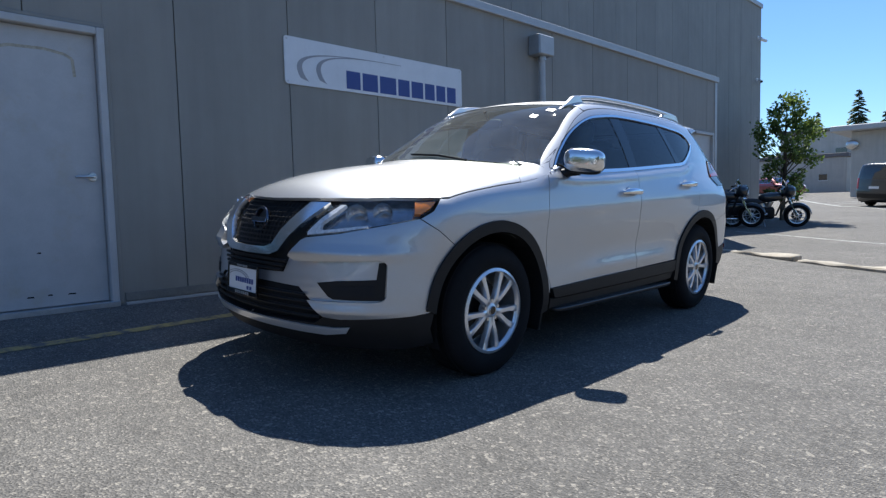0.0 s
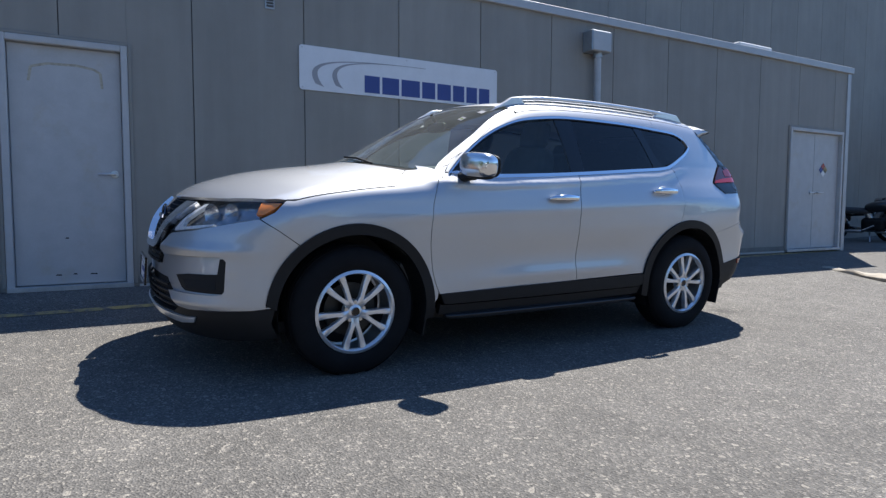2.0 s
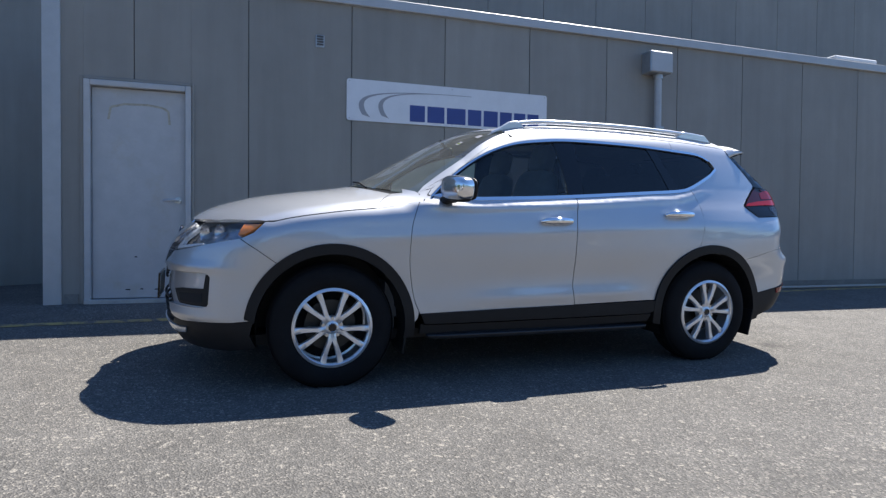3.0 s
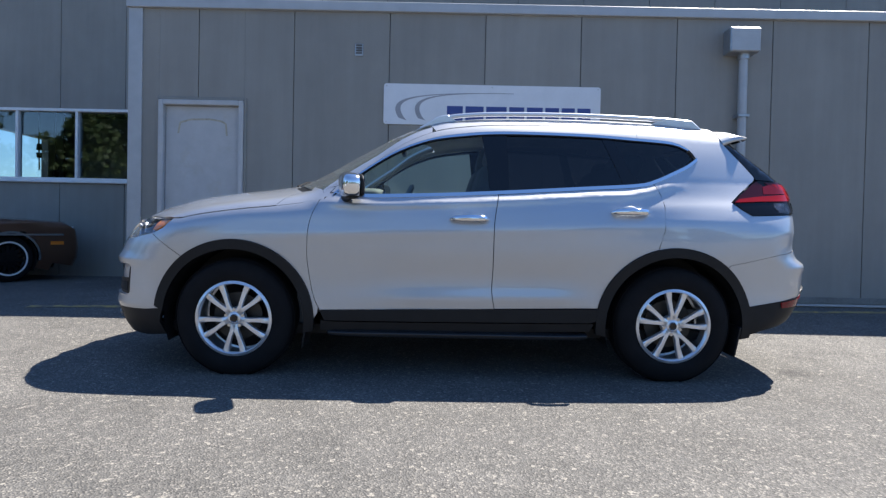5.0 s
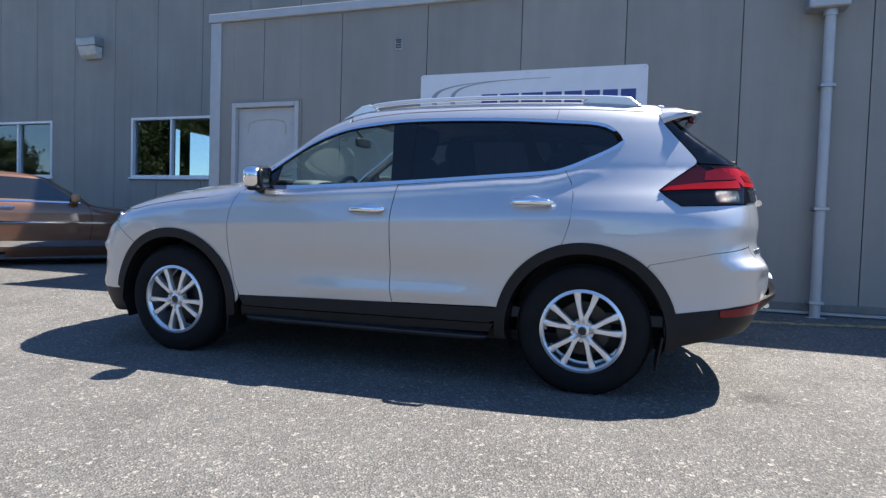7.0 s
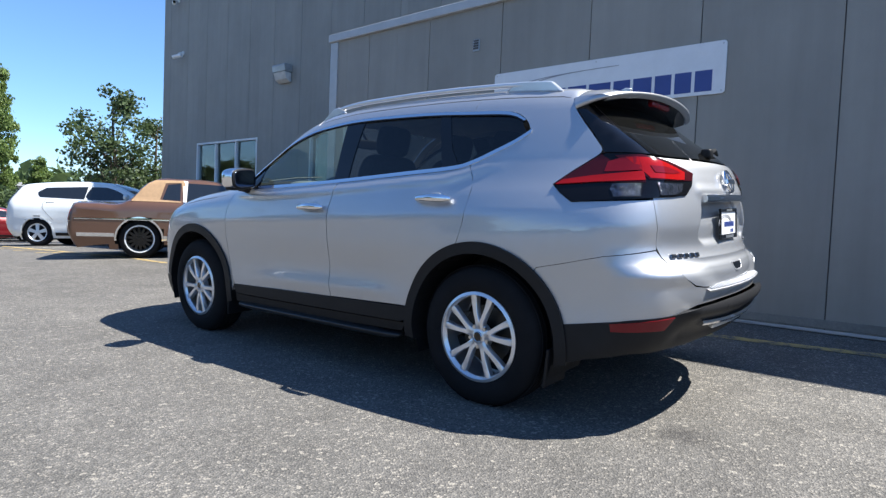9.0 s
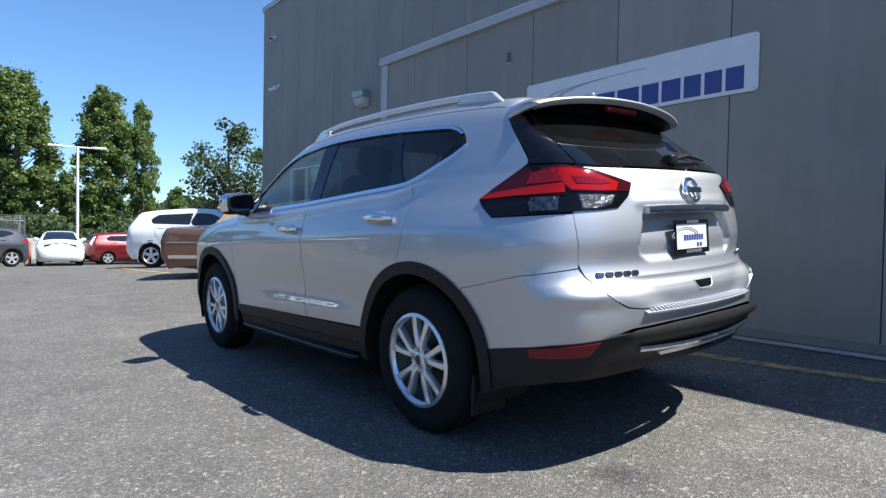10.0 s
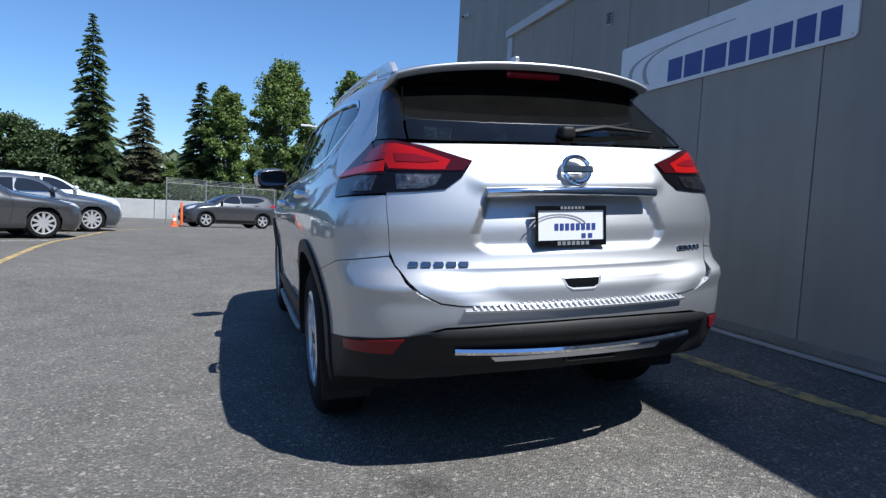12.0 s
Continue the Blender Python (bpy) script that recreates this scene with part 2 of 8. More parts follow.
LEAF_BRIGHT = foliage_mat("sapling_leaf", (0.08, 0.13, 0.03), (0.19, 0.26, 0.06))
LEAF_DARK = foliage_mat("dark_leaf", (0.038, 0.065, 0.026), (0.085, 0.125, 0.045))
NEEDLES = foliage_mat("conifer_needles", (0.062, 0.095, 0.044), (0.13, 0.18, 0.08))
NEEDLES_DRY = foliage_mat("dry_conifer_needles", (0.09, 0.10, 0.06), (0.19, 0.195, 0.12))
WINDOW_DARK = plain("dark_car_window", (0.012, 0.014, 0.016), 0.04, 0.0, 0.1, relief=0, coat=1.0)
BROWN = car_paint("brown_metallic", (0.17, 0.085, 0.05), 0.5, 0.35)
TAN_VINYL = plain("tan_vinyl", (0.38, 0.24, 0.13), 0.7, 0.0, 0.1, 20.0, 300.0, 0.3)
PEARL = car_paint("pearl_white", (0.74, 0.76, 0.75), 0.0, 0.35)
RED_PAINT = car_paint("red_metallic", (0.17, 0.008, 0.012), 0.3, 0.35)
GREY_PAINT = car_paint("gunmetal_paint", (0.085, 0.088, 0.095), 0.6, 0.32)
BLUE_GREY = car_paint("blue_grey_paint", (0.115, 0.13, 0.155), 0.6, 0.32)
BLACK_PAINT = car_paint("black_paint", (0.012, 0.013, 0.016), 0.2, 0.3)

MAROON = plain("maroon_lens", (0.045, 0.003, 0.005), 0.10, 0.0, 0.1, relief=0, spec=0.4)
FACETED = plain("faceted_reflector", (0.62, 0.64, 0.68), 0.12, 1.0, 0.5, 45.0, 70.0, 1.0)

# ---------------------------------------------------------------- building helpers
def smooth01(t):
    t = min(1.0, max(0.0, t))
    return t * t * (3 - 2 * t)


def gz(x, y):
    """Height of the paving: it rises towards the building, falls away past the parked cars and climbs to the far road."""
    side = -0.045 * max(-3.4, x + 2.0) if x < -2.0 else -0.022 * min(4.0, x + 2.0)
    z = side * smooth01((y + 16) / 10)
    # the paving lifts towards the foot of the low building
    z += float(np.interp(x, (-5.4, -5.0, -4.45, -3.9, -3.5, -3.0, -2.0), (0.07, 0.065, 0.048, 0.027, 0.013, 0.003, 0.0))) * smooth01((y + 1.5) / 2) * (1 - smooth01((y - 13) / 3))
    if y < -4:
        z -= 0.02 * min(-4 - y, 7.0) + 0.043 * min(max(-11 - y, 0.0), 14.0)
    if y > 19:
        z += 0.03 * min(y - 19, 40.0)
    return z


def make_mesh(name, verts, faces, material, normals=None, smooth=False):
    me = bpy.data.meshes.new(name)
    me.from_pydata([tuple(v) for v in verts], [], [tuple(f) for f in faces])
    if material:
        me.materials.append(material)
    if smooth or normals is not None:
        me.polygons.foreach_set("use_smooth", [True] * len(me.polygons))
    if normals is not None:
        me.normals_split_custom_set_from_vertices([tuple(n) for n in normals])
    me.update()
    return me


def from_bm(name, bm, material, smooth=False, angle=40):
    me = bpy.data.meshes.new(name)
    bm.normal_update()
    if smooth:
        for e in bm.edges:
            if len(e.link_faces) == 2 and e.calc_face_angle() > radians(angle):
                e.smooth = False
        for f in bm.faces:
            f.smooth = True
    bm.to_mesh(me)
    bm.free()
    if material:
        me.materials.append(material)
    return me


def part(name, bm, material, parent, label="", smooth=False, m=None):
    """Links a bmesh (or a mesh) as ONE mesh object under a thing or a part."""
    me = bm if isinstance(bm, bpy.types.Mesh) else from_bm(name, bm, material, smooth)
    ob = new(name, me)
    ob.parent = parent
    if m is not None:
        ob.matrix_basis = m
    return tagged(ob, label)


def thing(name, label, category, m=None, group="", kind=""):
    ob = tagged(new(name), label, category, group, kind)
    ob.empty_display_size = 0.1
    if m is not None:
        ob.matrix_basis = m
    return ob


def solid(name, bm, material, label, category, m=None, group="", kind="", smooth=False):
    me = bm if isinstance(bm, bpy.types.Mesh) else from_bm(name, bm, material, smooth)
    ob = tagged(new(name, me), label, category, group, kind)
    if m is not None:
        ob.matrix_basis = m
    return ob


def box(x0, x1, y0, y1, z0, z1, bevel=0.0, bm=None, seg=1):
    own = bmesh.new()
    bmesh.ops.create_cube(own, size=1.0, matrix=Matrix.LocRotScale(((x0 + x1) / 2, (y0 + y1) / 2, (z0 + z1) / 2), None, (x1 - x0, y1 - y0, z1 - z0)))
    if bevel:
        bmesh.ops.bevel(own, geom=own.edges[:], offset=bevel, segments=seg, affect="EDGES", profile=0.5)
    return joined(own, bm)


def joined(own, bm):
    if bm is None:
        return own
    tmp = bpy.data.meshes.new("tmp")
    own.to_mesh(tmp)
    own.free()
    bm.from_mesh(tmp)
    bpy.data.meshes.remove(tmp)
    return bm


def tube(points, radius, sides=8, bm=None, closed=False, flat=1.0):
    """A round bar along points; radius is one number or one for each point."""
    own = bmesh.new()
    pts = [Vector(p) for p in points]
    rad = radius if isinstance(radius, (list, tuple)) else [radius] * len(pts)
    rings = []
    for i, p in enumerate(pts):
        a = pts[(i - 1) % len(pts)] if (i or closed) else p
        b = pts[(i + 1) % len(pts)] if (i < len(pts) - 1 or closed) else p
        d = (b - a).normalized()
        up = Vector((0, 0, 1)) if abs(d.z) < 0.95 else Vector((1, 0, 0))
        s = d.cross(up).normalized()
        t = s.cross(d)
        rings.append([own.verts.new(p + rad[i] * (math.cos(k * math.tau / sides) * s + flat * math.sin(k * math.tau / sides) * t)) for k in range(sides)])
    n = len(rings)
    for i in range(n if closed else n - 1):
        a, b = rings[i], rings[(i + 1) % n]
        for k in range(sides):
            own.faces.new((a[k], a[(k + 1) % sides], b[(k + 1) % sides], b[k]))
    if not closed:
        own.faces.new(rings[0][::-1])
        own.faces.new(rings[-1])
    bmesh.ops.recalc_face_normals(own, faces=own.faces[:])
    return joined(own, bm)


def lathe(profile, steps=48, axis="x", bm=None):
    """A turned shape: profile of (radius, along)."""
    own = bmesh.new()
    rings = []
    for k in range(steps):
        c, s = math.cos(k * math.tau / steps), math.sin(k * math.tau / steps)
        ring = []
        for r, h in profile:
            p = (h, r * c, r * s) if axis == "x" else ((r * c, h, r * s) if axis == "y" else (r * c, r * s, h))
            ring.append(own.verts.new(p))
        rings.append(ring)
    for k in range(steps):
        a, b = rings[k], rings[(k + 1) % steps]
        for i in range(len(profile) - 1):
            own.faces.new((a[i], b[i], b[i + 1], a[i + 1]))
    bmesh.ops.remove_doubles(own, verts=own.verts[:], dist=1e-5)
    bmesh.ops.recalc_face_normals(own, faces=own.faces[:])
    return joined(own, bm)


def slab(outline, depth, axis=1, bm=None, bevel=0.0):
    """A flat piece of even thickness: outline of 2D points, depth (from, to) along the axis."""
    own = bmesh.new()

    def at(p, d):
        return (d, p[0], p[1]) if axis == 0 else ((p[0], d, p[1]) if axis == 1 else (p[0], p[1], d))
    a = [own.verts.new(at(p, depth[0])) for p in outline]
    b = [own.verts.new(at(p, depth[1])) for p in outline]
    n = len(outline)
    own.faces.new(a)
    own.faces.new(b[::-1])
    for i in range(n):
        own.faces.new((a[i], b[i], b[(i + 1) % n], a[(i + 1) % n]))
    bmesh.ops.recalc_face_normals(own, faces=own.faces[:])
    if bevel:
        bmesh.ops.bevel(own, geom=[e for e in own.edges if e.calc_face_angle(0) > 0.6], offset=bevel, segments=1, affect="EDGES")
    return joined(own, bm)


def curve_through(pts, step=0.03, closed=False):
    """Smooth line through 2D points (Catmull-Rom). A point with a third value 1 is a sharp corner."""
    out = []
    n = len(pts)
    last = n if closed else n - 1
    for i in range(last):
        p1, p2 = pts[i], pts[(i + 1) % n]
        sharp1, sharp2 = len(p1) > 2 and p1[2], len(p2) > 2 and p2[2]
        p0 = pts[i - 1] if (i or closed) and not sharp1 else p1
        p3 = pts[(i + 2) % n] if (i + 2 < n or closed) and not sharp2 else p2
        d = math.hypot(p2[0] - p1[0], p2[1] - p1[1])
        k = max(1, round(d / step))
        for j in range(k):
            t = j / k
            out.append(tuple(0.5 * (2 * p1[c] + (p2[c] - p0[c]) * t + (2 * p0[c] - 5 * p1[c] + 4 * p2[c] - p3[c]) * t * t + (3 * p1[c] - p0[c] - 3 * p2[c] + p3[c]) * t ** 3) for c in (0, 1)))
    if not closed:
        out.append(tuple(pts[-1][:2]))
    return out

# ---------------------------------------------------------------- ground
def axis_steps(lo, hi, dense_lo, dense_hi, step):
    vals, v, s = [dense_hi], dense_hi, step
    while v < hi:
        s *= 1.35
        v = min(hi, v + s)
        vals.append(v)
    v, s = dense_lo, step
    low = [dense_lo]
    while v > lo:
        s *= 1.35
        v = max(lo, v - s)
        low.append(v)
    mid = list(np.arange(dense_lo + step, dense_hi - step / 2, step))
    return low[::-1] + mid + vals


gx, gy = axis_steps(-1500, 1500, -9, 6, 0.25), axis_steps(-1500, 1500, -24, 52, 0.5)
gverts = [(x, y, gz(x, y)) for y in gy for x in gx]
nx = len(gx)
gfaces = [(j * nx + i, j * nx + i + 1, (j + 1) * nx + i + 1, (j + 1) * nx + i) for j in range(len(gy) - 1) for i in range(nx - 1)]
tagged(new("ground", make_mesh("ground", gverts, gfaces, ASPHALT, smooth=True)), "grey worn asphalt car park paving with pale aggregate", "ground", kind="structure")


def painted_line(points, width, material, label, name="painted_line", lift=0.004):
    v, f = [], []
    pts = [Vector((*p, 0)) for p in points]
    dense = []
    for a, b in zip(pts, pts[1:]):
        k = max(1, int((b - a).length / 0.4))
        dense += [a.lerp(b, i / k) for i in range(k)]
    dense.append(pts[-1])
    for i, p in enumerate(dense):
        d = (dense[min(i + 1, len(dense) - 1)] - dense[max(i - 1, 0)]).normalized()
        s = Vector((-d.y, d.x, 0)) * width / 2
        for q in (p - s, p + s):
            v.append((q.x, q.y, gz(q.x, q.y) + lift))
        if i:
            f.append((2 * i - 2, 2 * i - 1, 2 * i + 1, 2 * i))
    return tagged(new(name, make_mesh(name, v, f, material)), label, "road marking", kind="structure")


painted_line([(-4.27, -0.2), (-4.28, 1.0), (-4.30, 2.0), (-4.36, 4.9), (-4.43, 6.1), (-4.50, 6.8), (-4.60, 7.5), (-4.72, 9.5), (-4.78, 13.0)], 0.10, YELLOW_LINE, "worn yellow painted line along the building")

# ---------------------------------------------------------------- building
def wall_rects(a0, a1, z0, z1, seams, openings):
    """Rectangles between seams, with the openings left free."""
    cuts = sorted({a0, a1, *[s for s in seams if a0 < s < a1]})
    out = []
    for l, r in zip(cuts, cuts[1:]):
        edges = sorted({l, r, *[e for o in openings for e in o[:2] if l < e < r]})
        for p, q in zip(edges, edges[1:]):
            mid = (p + q) / 2
            hole = [o for o in openings if o[0] < mid < o[1]]
            spans = [(z0, z1)]
            for o in hole:
                spans = [s for lo, hi in spans for s in ((lo, min(hi, o[2])), (max(lo, o[3]), hi)) if s[1] - s[0] > 0.01]
            out += [(p, q, lo, hi) for lo, hi in spans]
    return out


def panel_wall(name, label, m, a0, a1, z0, z1, seams, openings, thick=0.22):
    """A wall whose outer face (+x of its own frame) carries thin panels with open joints."""
    wall = tagged(new(name), label, "wall", kind="structure")
    wall.matrix_basis = m
    bm = bmesh.new()
    for p, q, lo, hi in wall_rects(a0, a1, z0, z1, [], openings):
        box(-thick, -0.02, p, q, lo, hi, bm=bm)
    part("backing", bm, WALL_DARK, wall)
    for p, q, lo, hi in wall_rects(a0, a1, z0, z1, seams, openings):
        g0 = 0.004 if any(abs(p - s) < 1e-6 for s in seams) else 0
        g1 = 0.004 if any(abs(q - s) < 1e-6 for s in seams) else 0
        part("panel", box(-0.019, 0.0, p + g0, q - g1, lo, hi, 0.002), WALL, wall)
    return wall


# the low building stands parallel to the hall; its outer face is x = 0 of AM
AM = pose(-5.195, 0, 0, 0, 0, -1.87)
SEAMS = [1.06 + 1.055 * i for i in range(12)]
D1 = (0.630, 1.572, -0.1, 2.342)
D2 = (11.38, 12.96, -0.1, 2.30)
panel_wall("wall_annex", "grey-beige painted panel wall in shade", AM, 0.30, 13.12, -0.2, 3.35, SEAMS, [D1, D2])
# end walls and roof of the low building
solid("wall_annex_south", box(-3.2, -0.225, 0.30, 0.50, -0.2, 3.35), WALL, "grey-beige painted end wall of the low building", "wall", AM, kind="structure")
solid("wall_annex_north", box(-3.2, -0.225, 12.92, 13.12, -0.2, 3.35), WALL, "grey-beige painted end wall of the low building", "wall", AM, kind="structure")
solid("roof_annex", box(-3.2, 0.0, 0.30, 13.12, 3.352, 3.39), FAR_ROOF, "flat grey roof of the low building", "roof", AM, kind="structure")
solid("trim_annex_roof", box(-0.10, 0.045, 0.27, 13.17, 3.345, 3.45, 0.006), TRIM, "pale painted metal roof edge trim", "trim", AM, kind="structure")
solid("trim_annex_corner", box(-0.02, 0.018, 0.288, 0.44, -0.1, 3.343, 0.004), TRIM, "pale painted corner trim board", "trim", AM, kind="structure")
solid("trim_annex_corner_north", box(-0.02, 0.018, 13.03, 13.135, -0.1, 3.343, 0.004), TRIM, "pale painted corner trim board", "trim", AM, kind="structure")
bm = box(0.002, 0.03, 1.62, 11.33, 0.205, 0.228, 0.003)
solid("trim_wall_base", bm, TRIM, "pale metal flashing strip along the wall base", "trim", AM, kind="structure")

bm = box(0.002, 0.012, 1.62, 11.33, 0.237, 0.305, 0.003)
box(0.002, 0.012, 0.46, 0.58, 0.20, 0.305, 0.003, bm)
solid("trim_wall_plinth", bm, PLINTH, "grey stained plinth strip under the wall panels", "trim", AM, kind="structure")


def steel_door(name, y0, y1, z0, z1, leaves, label):
    d = tagged(new(name), label, "door", kind="structure")
    d.matrix_basis = AM
    fw = 0.055
    for p, q, lo, hi in ((y0, y0 + fw, z0, z1), (y1 - fw, y1, z0, z1), (y0 + fw, y1 - fw, z1 - fw, z1)):
        part("frame", box(-0.14, 0.035, p, q, lo, hi, 0.006), DOOR_WHITE, d)
    for p, q, lo, hi in ((y0 - 0.03, y0 - 0.002, z0, z1 + 0.03), (y1 + 0.002, y1 + 0.03, z0, z1 + 0.03), (y0 - 0.002, y1 + 0.002, z1 + 0.002, z1 + 0.03)):
        part("casing", box(0.001, 0.018, p, q, lo, hi, 0.004), WALL, d)
    w = (y1 - y0 - 2 * fw) / leaves
    for i in range(leaves):
        l = y0 + fw + i * w
        leaf = part("leaf", box(-0.075, -0.03, l + 0.004, l + w - 0.004, z0 + 0.02, z1 - fw - 0.004, 0.003), DOOR_WHITE, d)
        d_leaf = leaf
        hy = l + w - 0.07 if i == 0 else l + 0.07
        sg = -1 if i == 0 else 1
        part("rose", lathe([(0.0, 0.012), (0.03, 0.010), (0.034, 0.0)], 20, "x"), STEEL, leaf, "steel lock rose", True, pose(-0.03, hy, z0 + 0.98))
        part("handle", tube([(-0.03, hy, z0 + 0.98), (0.03, hy, z0 + 0.98), (0.035, hy + sg * 0.04, z0 + 0.98), (0.035, hy + sg * 0.13, z0 + 0.975)], 0.011, 8), STEEL, leaf, "steel lever handle", True)
    if leaves == 1:
        # yellowed outline left by an old notice, and scuffs low down
        outline = [(y0 + 0.20, 1.98), (y0 + 0.22, 2.10), (y0 + 0.34, 2.135), (y0 + 0.55, 2.14), (y0 + 0.68, 2.12), (y0 + 0.73, 2.09), (y0 + 0.74, 1.96)]
        for (ya, za), (yb, zb) in zip(outline, outline[1:]):
            e = Vector((yb - ya, zb - za)).normalized() * 0.011
            part("tape_mark", slab([(ya - e.y, za + e.x), (ya + e.y, za - e.x), (yb + e.y, zb - e.x), (yb - e.y, zb + e.x)], (-0.0301, -0.0294), 0), TAPE_MARK, d_leaf, "yellowed tape residue")
        for ya, za, w in ((y0 + 0.34, z0 + 0.10, 0.05), (y0 + 0.47, z0 + 0.105, 0.035), (y0 + 0.60, z0 + 0.10, 0.06), (y0 + 0.42, z0 + 0.42, 0.03)):
            part("scuff", slab([(ya, za - 0.004), (ya + w, za - 0.006), (ya + w * 0.9, za + 0.005), (ya + 0.01, za + 0.006)], (-0.0301, -0.0293), 0), RUBBER, d_leaf, "dark scuff mark")
    part("threshold", box(-0.14, 0.05, y0, y1, z0 - 0.03, z0 + 0.015, 0.004), GALV, d, "galvanised threshold")
    return d


steel_door("door_1", D1[0], D1[1], 0.235, D1[3], 1, "white painted steel door, scuffed, closed, in a white frame")
steel_door("door_2", D2[0], D2[1], 0.235, D2[3], 2, "white painted double steel door, closed, in the low building")

# main hall behind, slightly turned from the low building
HM = pose(-8.45, -10.85, 0, 0, 0, -1.87)
HL, HH = 35.3, 7.86
WIN = [(2.05, 4.95, 1.66, 2.80), (7.0, 9.85, 1.66, 2.80)]
panel_wall("wall_hall", "tall grey-beige painted panel wall of the main hall", HM, 0.0, HL, -0.6, HH, [1.03 * i + 0.4 for i in range(34)], WIN, 0.25)
bm = box(-8.45, -0.255, 0.0, 0.25, -0.6, HH)
box(-14.0, -12.53, 0.0, 0.25, -0.6, HH, bm=bm)
box(-12.53, -8.45, 0.0, 0.25, 4.15, HH, bm=bm)
solid("wall_hall_south", bm, WALL, "grey-beige end wall of the main hall", "wall", HM, kind="structure")
solid("wall_hall_north", box(-14.0, -0.255, HL - 0.25, HL, -0.6, HH), WALL, "grey-beige end wall of the main hall", "wall", HM, kind="structure")
solid("wall_hall_back", box(-14.25, -14.0, 0.0, HL, -0.6, HH), WALL, "grey-beige back wall of the main hall", "wall", HM, kind="structure")
solid("roof_hall", box(-14.25, 0.0, 0.0, HL, HH + 0.002, HH + 0.10), FAR_ROOF, "flat roof of the main hall", "roof", HM, kind="structure")
solid("trim_hall_roof", box(-0.12, 0.05, -0.04, HL + 0.04, HH - 0.02, HH + 0.13, 0.006), TRIM, "grey metal coping of the main hall", "trim", HM, kind="structure")


def hall_window(name, a0, a1, z0, z1, label):
    w = tagged(new(name), label, "window", kind="structure")
    w.matrix_basis = HM
    f = 0.045
    for p, q, lo, hi in ((a0, a0 + f, z0, z1), (a1 - f, a1, z0, z1), (a0 + f, a1 - f, z0, z0 + f), (a0 + f, a1 - f, z1 - f, z1)):
        part("window_frame", box(-0.12, 0.012, p, q, lo, hi, 0.004), WHITE, w)
    step = (a1 - a0) / 3
    for i in (1, 2):
        part("mullion", box(-0.10, 0.006, a0 + i * step - 0.022, a0 + i * step + 0.022, z0 + f, z1 - f, 0.004), WHITE, w)
    for i in range(3):
        l = a0 + i * step + (f if i == 0 else 0.022)
        r = a0 + (i + 1) * step - (f if i == 2 else 0.022)
        part("pane", box(-0.066, -0.060, l, r, z0 + f, z1 - f), PANE, w, "reflecting window glass")
    part("window_sill", box(-0.10, 0.05, a0 - 0.03, a1 + 0.03, z0 - 0.035, z0 - 0.002, 0.005), WHITE, w, "white painted sill")


# workshop behind the windows, open to the sky through a raised roller door
solid("partition_hall", box(-13.9, -0.30, 12.4, 12.5, -0.3, HH - 0.02), ROOM_GREY, "dark partition wall inside the workshop", "wall", HM, kind="structure")
solid("ceiling_hall", box(-13.9, -0.30, 0.30, 12.4, 5.2, 5.3), ROOM_GREY, "dark workshop ceiling", "ceiling", HM, kind="structure")
solid("lift_column", box(-8.75, -8.5, 0.5, 0.75, 0.0, 4.6, 0.01), ROOM_GREY, "dark steel lift column inside the workshop", "column", HM)
for hx, hy, z0, z1 in ((-7.6, 3.2, 2.55, 5.2), (-8.6, 3.3, 2.2, 5.2), (-9.6, 2.4, 2.2, 5.2)):
    hose = thing("hanging_hose", "black air hose hanging from the workshop ceiling", "hose", HM @ pose(hx, hy, 0), "workshop hoses")
    part("hose", tube([(0, 0, z1), (0.02, 0.01, (z0 + z1) / 2), (0.0, 0.03, z0)], 0.022, 6), RUBBER, hose, "", True)
    part("coupling", tube([(0.0, 0.02, z0 + 0.75), (0.0, 0.025, z0 + 0.58)], [0.06, 0.075], 10), RUBBER, hose, "", True)
    part("coupling", tube([(0.0, 0.02, z0 + 0.50), (0.0, 0.025, z0 + 0.36)], [0.075, 0.06], 10), RUBBER, hose, "", True)


hall_window("window_1", *WIN[0], "three-pane window with white frame in the hall wall")
hall_window("window_2", *WIN[1], "three-pane window with white frame in the hall wall")


def hall(a, z, out=0.0):
    """A place on the outer face of the hall wall."""
    return HM @ Matrix.Translation((out, a, z))

# ---------------------------------------------------------------- car bodies as one smooth form, cut into panels
def spl(*pts):
    """Smooth function through (x, y) points, straight beyond the ends."""
    xs, ys = np.array([p[0] for p in pts], float), np.array([p[1] for p in pts], float)
    d = np.diff(ys) / np.diff(xs)
    m = np.empty_like(ys)
    m[0], m[-1] = d[0], d[-1]
    hx = np.diff(xs)
    m[1:-1] = (d[:-1] * hx[1:] + d[1:] * hx[:-1]) / (hx[1:] + hx[:-1])

    def f(x):
        x = np.asarray(x, float)
        i = np.clip(np.searchsorted(xs, x) - 1, 0, len(xs) - 2)
        h = xs[i + 1] - xs[i]
        t = (x - xs[i]) / h
        t2, t3 = t * t, t * t * t
        y = (2 * t3 - 3 * t2 + 1) * ys[i] + (t3 - 2 * t2 + t) * h * m[i] + (-2 * t3 + 3 * t2) * ys[i + 1] + (t3 - t2) * h * m[i + 1]
        return np.where(x < xs[0], ys[0] + m[0] * (x - xs[0]), np.where(x > xs[-1], ys[-1] + m[-1] * (x - xs[-1]), y))
    return f


def smax(a, b, k):
    h = np.maximum(k - np.abs(a - b), 0) / k
    return np.maximum(a, b) + h * h * k * 0.25


